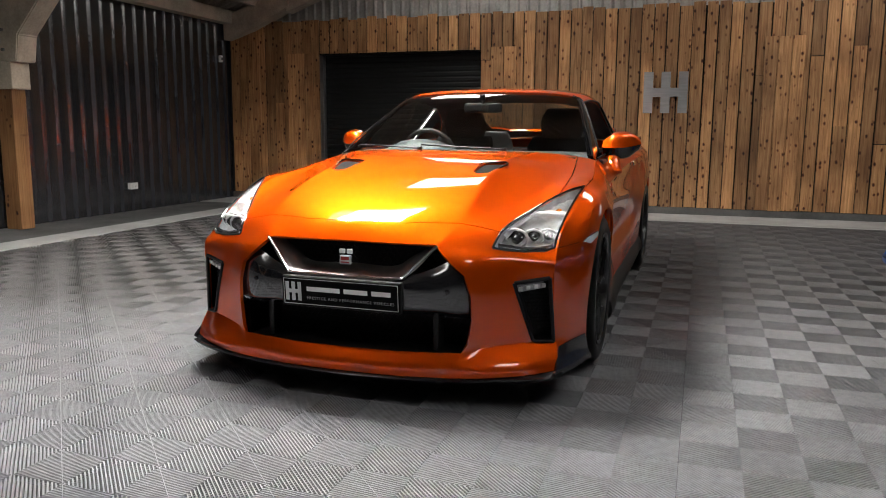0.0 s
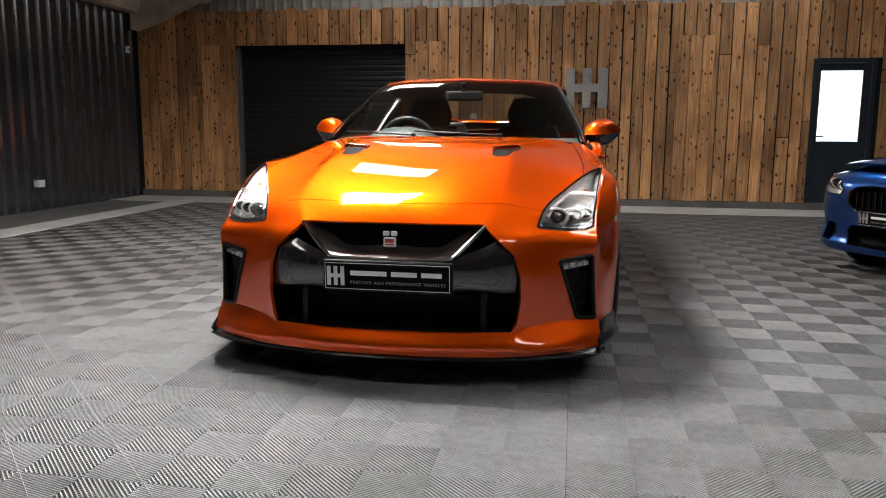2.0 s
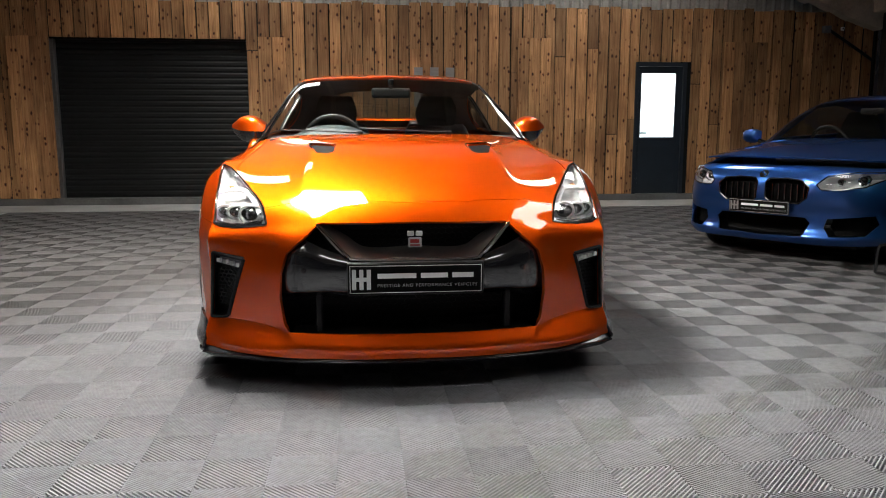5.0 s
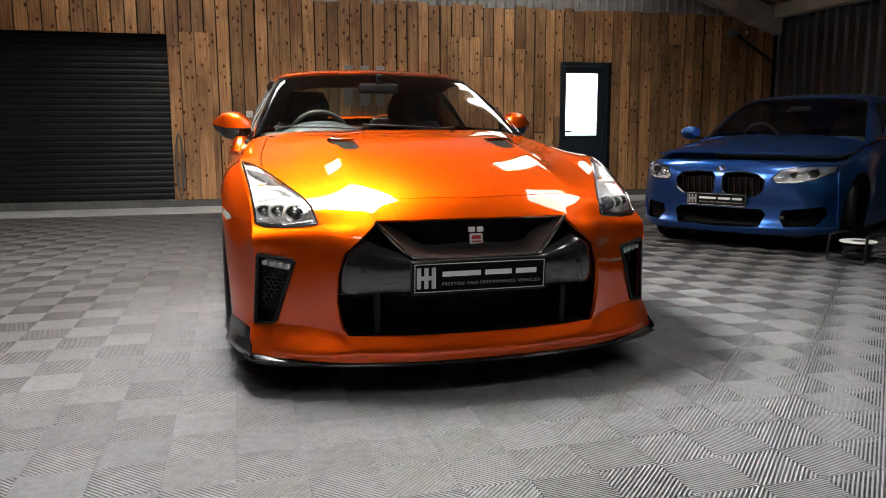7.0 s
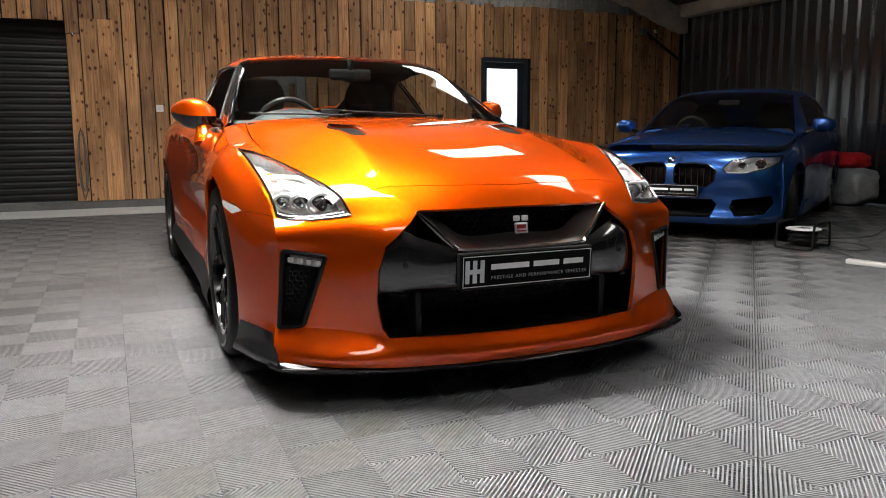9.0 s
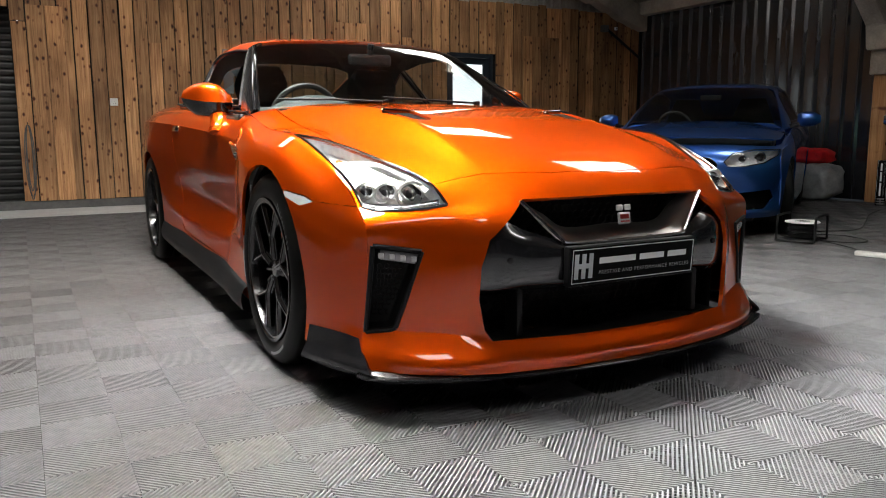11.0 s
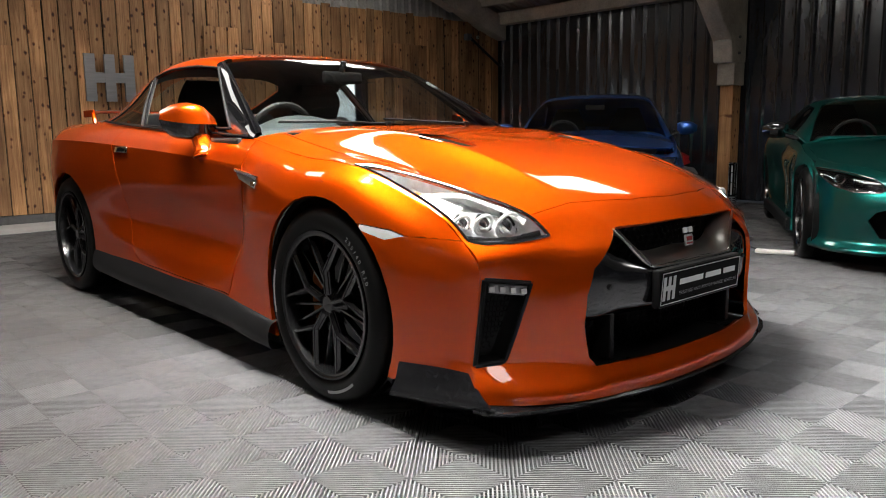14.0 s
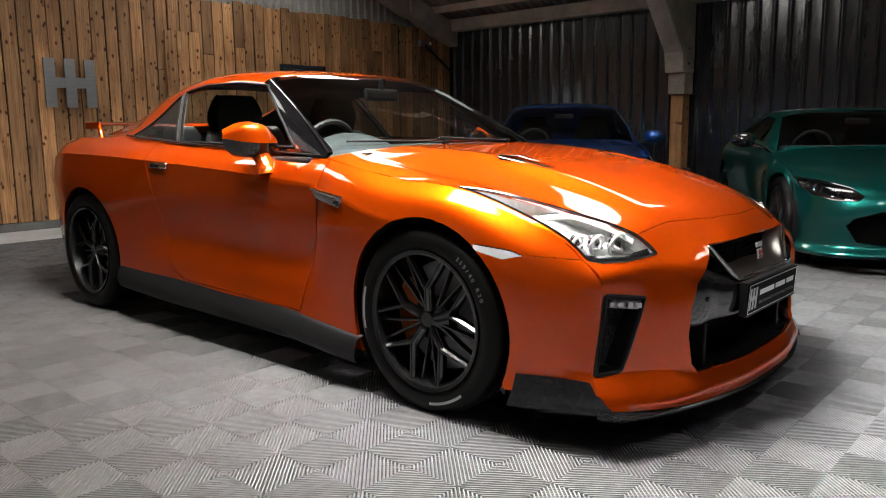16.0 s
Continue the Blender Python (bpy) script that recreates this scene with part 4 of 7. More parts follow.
def number_plate(parent, w, h, m):
    """A dark dealer plate: a white rim, the three-bar sign, and bars for its words."""
    ob = new("number_plate")
    ob.parent = parent
    ob.matrix_local = m
    tagged(ob, "black dealer plate with white border and print")
    part("plate", box_bm(-w / 2, w / 2, 0, 0.006, -h / 2, h / 2, 0.002), MATT_BLACK, ob)
    t = 0.0022 * w / 0.52
    b = bmesh.new()
    e = 0.006 * w / 0.52
    for x0, x1, z0, z1 in ((-w / 2 + e, w / 2 - e, h / 2 - e - t, h / 2 - e), (-w / 2 + e, w / 2 - e, -h / 2 + e, -h / 2 + e + t), (-w / 2 + e, -w / 2 + e + t, -h / 2 + e + t, h / 2 - e - t), (w / 2 - e - t, w / 2 - e, -h / 2 + e + t, h / 2 - e - t)):
        box(b, x0, x1, -0.0008, 0.0, z0, z1)
    part("border", b, WHITE_PRINT, ob)
    s = bmesh.new()
    lw = w * 0.15
    x0 = -w * 0.472
    for k in range(3):
        a = x0 + k * lw * 0.36
        box(s, a, a + lw * 0.2, -0.001, 0.0, -h * 0.33, h * 0.33)
    box(s, x0, x0 + lw * 0.92, -0.0009, 0.0, -h * 0.06, h * 0.07)
    part("printed_sign", s, SATIN_SILVER, ob)
    x = -w * 0.285
    for count in (7, 5, 4):
        long = w * (0.0425 * count - 0.012)
        part("printed_bar", box_bm(x, x + long, -0.001, 0.0, h * 0.03, h * 0.19), WHITE_PRINT, ob)
        x += w * (0.0425 * count + 0.022)
    part("printed_line", flat_text("PRESTIGE AND PERFORMANCE VEHICLES", w * 0.74, -w * 0.285, -h * 0.21), GREY_PRINT, ob)
    return ob


# ---- the orange coupe ----
def coupe():
    car = thing("sports_car", "glossy orange two-door sports coupe parked on ribbed grey tiles", "car", "", "", pose(CX, NOSE, 0))
    heart = (0, 2.3, 0.5)
    # front and bonnet: lines from the lip up over the nose, from the middle out to the corner
    nose = [
        [(0, .026, .135), (0, .020, .172), (0, .048, .224), (0, .085, .36), (0, .068, .5), (0, .07, .58), (0, .088, .632), (0, .165, .727), (0, .30, .792), (0, .62, .876), (0, 1.05, .95), (0, 1.46, .99)],
        [(.22, .033, .135), (.22, .027, .172), (.22, .054, .225), (.22, .092, .36), (.22, .078, .5), (.218, .08, .585), (.215, .098, .636), (.22, .187, .728), (.22, .315, .792), (.22, .62, .876), (.22, 1.05, .95), (.24, 1.48, .99)],
        [(.45, .072, .135), (.462, .070, .175), (.50, .108, .235), (.49, .10, .36), (.47, .092, .5), (.43, .105, .59), (.385, .138, .652), (.43, .262, .73), (.44, .38, .79), (.435, .64, .875), (.43, 1.05, .953), (.47, 1.52, .988)],
        [(.53, .092, .137), (.54, .090, .172), (.56, .155, .245), (.545, .138, .365), (.52, .122, .5), (.50, .135, .597), (.48, .178, .648), (.505, .273, .716), (.515, .405, .774), (.52, .67, .846), (.53, 1.07, .923), (.575, 1.545, .98)],
        [(.62, .122, .14), (.63, .122, .170), (.64, .20, .256), (.62, .185, .37), (.598, .178, .5), (.59, .195, .600), (.578, .225, .642), (.597, .29, .698), (.635, .45, .762), (.665, .70, .826), (.67, 1.1, .897), (.70, 1.58, .966)],
        [(.74, .182, .146), (.748, .190, .178), (.752, .262, .262), (.735, .25, .37), (.712, .242, .51), (.712, .250, .592), (.712, .29, .634), (.718, .36, .70), (.74, .50, .766), (.765, .78, .845), (.765, 1.15, .893), (.756, 1.62, .955)],
        [(.838, .252, .155), (.842, .280, .2), (.83, .318, .26), (.818, .305, .38), (.817, .297, .5), (.819, .298, .584), (.815, .362, .634), (.822, .45, .70), (.835, .60, .766), (.852, .86, .85), (.84, 1.2, .876), (.79, 1.67, .942)],
    ]
    top = patch(nose, 8, 8, (2,), (2,))
    # the flank: from the shoulder down to the sill, from the front corner to the tail
    flank = [
        [(.815, .362, .634), (.817, .335, .56), (.816, .315, .48), (.818, .308, .40), (.822, .311, .33), (.83, .316, .26), (.842, .288, .2)],
        [(.822, .45, .70), (.856, .445, .62), (.868, .43, .53), (.868, .42, .44), (.868, .42, .36), (.868, .42, .28), (.875, .42, .19)],
        [(.835, .60, .766), (.892, .59, .685), (.914, .58, .58), (.918, .58, .48), (.915, .58, .38), (.91, .58, .28), (.905, .58, .17)],
        [(.852, .86, .85), (.916, .86, .79), (.944, .86, .70), (.947, .86, .58), (.94, .86, .45), (.93, .86, .32), (.92, .86, .17)],
        [(.84, 1.2, .876), (.906, 1.2, .82), (.943, 1.2, .73), (.945, 1.2, .61), (.937, 1.2, .47), (.927, 1.2, .32), (.915, 1.2, .17)],
        [(.812, 1.45, .912), (.866, 1.46, .868), (.903, 1.49, .80), (.903, 1.53, .66), (.893, 1.58, .5), (.892, 1.62, .38), (.915, 1.66, .19)],
        [(.79, 1.67, .942), (.836, 1.65, .892), (.868, 1.61, .826), (.863, 1.65, .67), (.850, 1.72, .48), (.882, 1.79, .375), (.908, 1.83, .21)],
        [(.787, 2.2, .966), (.842, 2.2, .918), (.876, 2.2, .868), (.872, 2.2, .70), (.852, 2.2, .49), (.888, 2.2, .378), (.912, 2.2, .24)],
        [(.786, 2.75, .99), (.848, 2.75, .945), (.890, 2.75, .897), (.894, 2.75, .73), (.874, 2.75, .51), (.900, 2.75, .388), (.914, 2.75, .25)],
        [(.782, 3.2, 1.015), (.860, 3.2, .968), (.908, 3.2, .918), (.922, 3.2, .75), (.914, 3.2, .53), (.918, 3.2, .395), (.918, 3.2, .25)],
        [(.79, 3.76, 1.03), (.868, 3.76, .988), (.922, 3.76, .935), (.948, 3.76, .76), (.945, 3.76, .55), (.935, 3.76, .38), (.925, 3.76, .24)],
        [(.768, 4.25, 1.03), (.836, 4.28, .988), (.887, 4.3, .93), (.91, 4.3, .76), (.905, 4.3, .57), (.895, 4.3, .40), (.885, 4.3, .25)],
        [(.66, 4.6, 1.02), (.72, 4.61, .97), (.77, 4.62, .88), (.79, 4.62, .75), (.78, 4.62, .57), (.77, 4.62, .40), (.75, 4.58, .27)],
        [(0, 4.64, 1.04), (0, 4.67, .98), (0, 4.69, .88), (0, 4.69, .75), (0, 4.68, .57), (0, 4.67, .40), (0, 4.63, .27)],
    ]
    # the house: screen, roof and tail, from the middle out to the belt
    house_lines = [
        [(0, 1.47, .988), (.3, 1.50, .986), (.56, 1.57, .98), (.752, 1.665, .968), (.774, 1.675, .958), (.79, 1.67, .942)],
        [(0, 1.87, 1.195), (.3, 1.895, 1.19), (.54, 1.945, 1.172), (.678, 1.99, 1.145), (.738, 2.0, 1.06), (.788, 1.97, .956)],
        [(0, 2.235, 1.352), (.3, 2.255, 1.346), (.49, 2.285, 1.334), (.594, 2.315, 1.308), (.694, 2.31, 1.15), (.787, 2.3, .97)],
        [(0, 2.85, 1.396), (.3, 2.85, 1.388), (.5, 2.85, 1.368), (.618, 2.85, 1.326), (.706, 2.85, 1.17), (.785, 2.85, .995)],
        [(0, 3.45, 1.348), (.3, 3.45, 1.335), (.47, 3.43, 1.298), (.580, 3.385, 1.236), (.678, 3.345, 1.126), (.782, 3.35, 1.02)],
        [(0, 3.95, 1.222), (.3, 3.95, 1.21), (.443, 3.925, 1.161), (.565, 3.845, 1.095), (.673, 3.785, 1.052), (.79, 3.76, 1.03)],
        [(0, 4.32, 1.095), (.3, 4.32, 1.088), (.48, 4.32, 1.065), (.61, 4.3, 1.047), (.70, 4.28, 1.036), (.768, 4.25, 1.03)],
        [(0, 4.64, 1.06), (.3, 4.63, 1.055), (.48, 4.62, 1.045), (.58, 4.61, 1.035), (.62, 4.6, 1.028), (.66, 4.6, 1.02)],
    ]
    for lines in (flank, house_lines):
        for row in lines:
            row[:] = [(x, u if u < 3.76 else 3.76 + (u - 3.76) * .80, z) for x, u, z in row]
    corner = folded(nose[6], 8, (2,))[8:49]
    flank[0] = [tuple(min(corner, key=lambda p: abs(p[2] - z))) for z in (.634, .56, .48, .40, .33, .26, .2)]
    side = patch(flank, 8, 8, (2, 5), (6,))
    house = patch(house_lines, 8, 8)

    # openings and panels of the front
    take_out = cut(top, [(-.01, .660), (.367, .656), (.43, .60), (.497, .54), (.522, .46), (.527, .36), (.512, .262), (.49, .232), (-.01, .229)], 0, 2, lambda c: c.y < 0.3)
    take_out.free()
    fog_hole = cut(top, [(.802, .524), (.672, .506), (.70, .42), (.745, .274), (.755, .268), (.820, .259)], 0, 2, lambda c: c.y < 0.345)
    lamp = cut(top, [(.580, .226), (.60, .30), (.632, .385), (.672, .475), (.715, .58), (.76, .69), (.80, .79), (.842, .868), (.839, .80), (.829, .68), (.82, .58), (.812, .47), (.805, .40), (.803, .356), (.772, .321), (.70, .275), (.635, .247)], 0, 1, lambda c: c.z > 0.60)
    hood = cut(top, [(-.01, .166), (.22, .188), (.43, .262), (.597, .291), (.632, .385), (.672, .475), (.715, .58), (.76, .69), (.762, .85), (.75, 1.1), (.727, 1.35), (.70, 1.59), (.47, 1.525), (.24, 1.485), (-.01, 1.466)], 0, 1, lambda c: c.z > 0.69)
    vent = cut(hood, [(.329, .805), (.356, .770), (.403, .780), (.443, .985), (.428, 1.008), (.329, .98)], 0, 1)
    wing_top = cut(top, [(.60, .36), (1.0, .36), (1.0, 1.8), (.60, 1.8)], 0, 1, lambda c: c.z > 0.66 or c.y > 0.5)
    bumper_side = cut(side, [(.25, .1), (.25, .634), (.36, .634), (.45, .638), (.55, .640), (.62, .640), (.73, .657), (.60, .1)], 1, 2, lambda c: c.x > 0.6)
    arch_f = cut(side, ring_arch(.978, .352, .392), 1, 2, lambda c: c.x > 0.5)
    arch_r = cut(side, ring_arch(3.758, .352, .388), 1, 2, lambda c: c.x > 0.5)
    for waste in (arch_f, arch_r):
        waste.free()
    arch_b = cut(bumper_side, ring_arch(.978, .352, .392), 1, 2)
    arch_b.free()
    marker = cut(side, [(.55, .640), (.60, .655), (.735, .668), (.73, .648), (.62, .624)], 1, 2, lambda c: c.x > 0.6)
    marker2 = cut(bumper_side, [(.55, .640), (.60, .655), (.735, .668), (.73, .648), (.62, .624)], 1, 2)
    marker = join(marker, marker2)
    door = cut(side, [(1.625, 1.06), (1.632, .85), (1.655, .66), (1.70, .45), (1.745, .272), (2.72, .300), (2.80, .335), (2.845, .41), (2.89, .52), (2.94, .66), (2.99, .78), (3.045, .90), (3.08, 1.06)], 1, 2, lambda c: c.x > 0.6)
    wing_side = cut(side, [(.2, 0), (1.9, 0), (1.9, 1.1), (.2, 1.1)], 1, 2, lambda c: c.x > 0.6 and c.y < 1.78)
    tail_lamps = []
    for cy, r in ((.60, .085), (.36, .075)):
        tail_lamps.append(cut(side, [(cy + r * math.cos(2 * math.pi * k / 24), .82 + r * math.sin(2 * math.pi * k / 24)) for k in range(24)], 0, 2, lambda c: c.y > 4.3))
    # the house
    screen = cut(house, [(-.01, 1.40), (.3, 1.40), (.80, 1.60), (.742, 1.68), (.70, 1.85), (.655, 2.03), (.578, 2.305), (.49, 2.283), (.3, 2.253), (-.01, 2.233)], 0, 1, lambda c: c.y < 2.34 and c.z > .9)
    rear_screen = cut(house, [(-.01, 3.48), (.3, 3.48), (.42, 3.51), (.455, 3.58), (.44, 4.00), (.3, 4.14), (-.01, 4.16)], 0, 1)
    front_glass = cut(house, [(1.905, .985), (2.30, 1.283), (2.52, 1.305), (2.80, 1.305), (3.03, 1.277), (2.87, 1.010)], 1, 2, lambda c: c.x > .56)
    b_post = cut(house, [(2.87, 1.010), (3.03, 1.277), (3.075, 1.262), (2.925, 1.013)], 1, 2, lambda c: c.x > .56)
    rear_glass = cut(house, [(2.925, 1.013), (3.075, 1.262), (3.17, 1.215), (3.27, 1.152), (3.35, 1.092), (3.43, 1.040), (3.37, 1.034)], 1, 2, lambda c: c.x > .57)
    quarter = cut(house, [(1.70, .950), (1.905, .985), (2.12, 1.148), (2.00, 1.075), (1.85, 1.01)], 1, 2, lambda c: c.x > .62)
    a_post = cut(house, [(1.60, .93), (2.0, .958), (2.02, .98), (1.905, .985), (2.30, 1.283), (2.345, 1.30), (2.315, 1.34), (2.2, 1.34), (1.6, 1.02)], 1, 2, lambda c: c.x > .55 and c.y < 2.36)
    belt = cut(house, [(1.7, .90), (3.5, .90), (3.47, 1.042), (3.10, 1.02), (1.90, .984)], 1, 2, lambda c: c.x > .6)

    def add(name, bm, mat, gap=.002, both=False, label="", parent=car, thick=True):
        made = []
        if both:
            b = panel(whole(bm), heart, gap, thick=thick)
            made.append(shaded(part(name, b, mat, parent, label)))
        else:
            for b in (bm.copy(), mirrored(bm)):
                made.append(shaded(part(name, panel(b, heart, gap, thick=thick), mat, parent, label)))
        return made

    lining = whole(house)
    lining = panel(lining, heart, 0, thick=False)
    for v in lining.verts:
        v.co -= v.normal * .016
    part("headlining", lining, SEAT_BLACK, car, "dark cabin lining", True)
    bumper_half = join(top, bumper_side)
    bumper = add("front_bumper", bumper_half, ORANGE, .0, True)[0]
    bonnet = add("bonnet", hood, ORANGE, .003, True)[0]
    add("front_wing", join(wing_top, wing_side), ORANGE, .0025)
    doors = add("door", door, ORANGE, .0045)
    body = add("body_shell", join(side, house, belt), ORANGE, .0, True)[0]
    for ob in add("windscreen", screen, TINTED, .003, True, "tinted windscreen", thick=False) + add("rear_window", rear_screen, TINTED, .003, True, "dark rear window", thick=False):
        ob.visible_shadow = False
    for s in (-1, 1):
        for hole, thin in ((front_glass, .007), (rear_glass, .0055)):
            seal = bmesh.new()
            for e in hole.edges:
                if e.is_boundary:
                    tube([(s * v.co.x, v.co.y, v.co.z) for v in e.verts], thin, 6, False, seal)
            part("window_seal", seal, BLACK_PLASTIC, car)
    front_glass.free()
    for ob in add("quarter_window", rear_glass, DARK_GLASS, .004, False, "dark rear side glass", thick=False):
        ob.visible_shadow = False
    add("window_post", b_post, GUNMETAL, .001, False, "dark satin post between the side windows")
    add("mirror_sail", quarter, CARBON, .001)
    add("windscreen_pillar", a_post, PILLAR, .001, False, "gloss black windscreen pillar")
    add("side_marker", marker, LAMP_CLEAR, .001, False, "clear side marker lamp")
    for t in tail_lamps:
        add("tail_lamp", t, RED_PRINT, .001)
    # chrome strip under the side glass
    for s in (-1, 1):
        line = [(s * .795, 1.70, .952), (s * .797, 2.2, .974), (s * .796, 2.75, .999), (s * .79, 3.2, 1.024), (s * .78, 3.47, 1.045)]
        part("waist_trim", tube(curve_points(line, 6), .006, 6), BLACK_PLASTIC, car)
        seal = curve_points([(s * .768, 1.675, .962), (s * .735, 1.80, 1.045), (s * .664, 2.03, 1.172), (s * .59, 2.31, 1.312)], 6)
        part("screen_trim", tube(seal, .005, 6), GLOSS_BLACK, car, "gloss black strip along the windscreen pillar")

    # inside of the air intake
    g = bmesh.new()
    box(g, -.60, .60, .34, .36, .16, .70)
    part("intake_back", g, BLACK_PLASTIC, car)
    part("intake_wall", box_bm(-.36, .36, .175, .35, .66, .672), BLACK_PLASTIC, car)
    part("intake_wall", box_bm(-.30, .30, .075, .35, .205, .219), BLACK_PLASTIC, car)
    for s in (-1, 1):
        part("intake_wall", box_bm(s * .39 - .09, s * .39 + .09, .125, .35, .207, .221), BLACK_PLASTIC, car)
    for s in (-1, 1):
        part("intake_wall", box_bm(s * .545 - .008, s * .545 + .008, .215, .35, .2, .55), BLACK_PLASTIC, car)
    # honeycomb in the intake
    mesh_pattern(car, "grille_mesh", [(-.50, .50, .235, .40)], .19, .03)
    mesh_pattern(car, "grille_mesh", [(-.36, .36, .53, .655)], .165, .028)
    for s in (-1, 1):
        part("intake_strut", box_bm(s * .375 - .012, s * .375 + .012, .13, .2, .225, .39, .005), BLACK_PLASTIC, car)
    # dark cross beam behind the plate
    beam = [
        [(0, .075, .525), (0, .058, .50), (0, .056, .45), (0, .07, .395), (0, .10, .372)],
        [(.24, .082, .525), (.24, .064, .50), (.24, .062, .45), (.24, .076, .395), (.24, .105, .372)],
        [(.36, .128, .560), (.36, .100, .522), (.36, .092, .45), (.36, .104, .395), (.36, .13, .372)],
        [(.45, .15, .60), (.45, .118, .54), (.45, .112, .45), (.45, .122, .39), (.45, .145, .366)],
        [(.545, .20, .60), (.545, .165, .53), (.545, .160, .45), (.54, .168, .385), (.54, .19, .36)],
    ]
    bb = patch(beam, 5, 6)
    shaded(part("cross_beam", panel(whole(bb), (0, .5, .45), 0, .03), BEAM, car, "dark gunmetal beam across the intake"), 40)
    # bright V frame: a broad satin ledge with a chrome edge
    vee = [
        [(0, .155, .56), (0, .11, .545), (0, .075, .525), (0, .062, .517)],
        [(.2, .16, .56), (.2, .115, .545), (.2, .082, .525), (.2, .068, .517)],
        [(.262, .17, .60), (.262, .13, .575), (.262, .092, .54), (.262, .078, .533)],
        [(.36, .19, .655), (.372, .155, .653), (.378, .135, .652), (.38, .128, .652)],
    ]
    vb = patch(vee, 4, 6)
    shaded(part("grille_ledge", panel(whole(vb), (0, .6, .45), 0, .006), GUNMETAL, car, "broad satin gunmetal ledge of the grille"), 50)
    edge = [(-.378, .130, .652), (-.32, .105, .594), (-.262, .078, .535), (-.235, .069, .520), (-.12, .064, .517), (0, .062, .5165), (.12, .064, .517), (.235, .069, .520), (.262, .078, .535), (.32, .105, .594), (.378, .130, .652)]
    part("grille_trim", tube(curve_points(edge, 4), .0065, 8), CHROME, car, "chrome V-shaped grille edge")
    # emblem: plain shapes
    em = new("emblem")
    em.parent = car
    em.matrix_local = pose(0, .092, .602, -8)
    tagged(em, "small chrome and red emblem in the grille")
    part("chrome_mark", box_bm(-.030, -.003, -.004, .004, .004, .024, .004), EMBLEM, em)
    part("chrome_mark", box_bm(.003, .030, -.004, .004, .004, .024, .004), EMBLEM, em)
    part("lower_mark", box_bm(-.026, .026, -.005, .003, -.040, -.001, .005), EMBLEM, em)
    part("red_inlay", box_bm(-.019, .017, -.0068, -.004, -.023, -.008, .002), RED_PRINT, em)
    part("red_inlay", box_bm(-.019, .019, -.0068, -.004, -.034, -.028, .002), RED_PRINT, em)
    number_plate(car, .518, .119, pose(0, .030, .449, 4))
    part("plate_holder", box_bm(-.262, .262, .034, .062, .386, .512, .004), BLACK_PLASTIC, car)
    # parking sensors and washer flaps
    for s in (-1, 1):
        for sx, sy, sz in ((.43, .100, .475), (.725, .252, .565)):
            sen = lathe([(.001, -.001), (.007, -.001), (.009, .001), (.009, .012)], 16, "y")
            bmesh.ops.transform(sen, matrix=Matrix.Translation((s * sx, sy, sz)), verts=sen.verts)
            part("parking_sensor", sen, CARBON if sx < .5 else ORANGE, car) if sx < .5 else sen.free()

    # fog pockets
    for s in (-1, 1):
        pocket = new("fog_pocket")
        pocket.parent = car
        poly = [(.807, .530), (.663, .512), (.692, .42), (.738, .268), (.753, .261), (.825, .254)]
        floor_y = {0: .345, 1: .265, 2: .27, 3: .31, 4: .315, 5: .37}
        rim_y = [.298, .215, .228, .257, .263, .319]
        bmk = bmesh.new()
        outer = [bmk.verts.new((s * p[0], y, p[1])) for p, y in zip(poly, rim_y)]
        inner = [bmk.verts.new((s * (p[0] * .9 + .075), floor_y[k] + .012, p[1] * .9 + .04)) for k, p in enumerate(poly)]
        for k in range(6):
            bmk.faces.new((outer[k], outer[(k + 1) % 6], inner[(k + 1) % 6], inner[k]))
        bmk.faces.new(inner)
        bmesh.ops.recalc_face_normals(bmk, faces=bmk.faces)
        bezel = bmesh.new()
        for e in fog_hole.edges:
            if e.is_boundary and max(v.co.y for v in e.verts) < .34:
                tube([(s * v.co.x, v.co.y - .001, v.co.z) for v in e.verts], .008, 8, False, bezel)
        part("pocket", bmk, BLACK_PLASTIC, pocket)
        part("pocket_bezel", bezel, BLACK_PLASTIC, pocket)
        hm = bmesh.new()
        for a in range(7):
            for b in range(13):
                cx = .70 + a * .019 + (b % 2) * .0095
                cz = .275 + b * .0165
                if not inside([(.79, .47), (.70, .455), (.735, .30), (.80, .29)], cx, cz):
                    continue
                yy = .225 + (cx - .67) * .62 + (.5 - cz) * .15 + .028
                hexa = [(s * (cx + .0088 * math.cos(math.pi / 6 + k * math.pi / 3)), yy, cz + .0088 * math.sin(math.pi / 6 + k * math.pi / 3)) for k in range(6)]
                tube(hexa, .0016, 4, True, hm)
        part("pocket_mesh", hm, CARBON, pocket)
        drl = new("daytime_lamp")
        drl.parent = pocket
        for k in range(4):
            x0 = .683 + k * .0275
            lb = box_bm(-.009, .009, -.006, .012, -.009, .009, .003)
            bmesh.ops.transform(lb, matrix=Matrix.Translation((s * (x0 + .0125), .226 + k * .018, .484 + k * .0035)) @ Matrix.Rotation(s * radians(33), 4, "Z"), verts=lb.verts)
            part("led", lb, LAMP_CLEAR, drl)
        tray = box_bm(-.060, .060, .018, .024, -.015, .015, .002)
        bmesh.ops.transform(tray, matrix=Matrix.Translation((s * .738, .243, .489)) @ Matrix.Rotation(s * radians(33), 4, "Z") @ Matrix.Rotation(radians(-7 * s), 4, "Y"), verts=tray.verts)
        part("lamp_tray", tray, BRUSHED, drl)

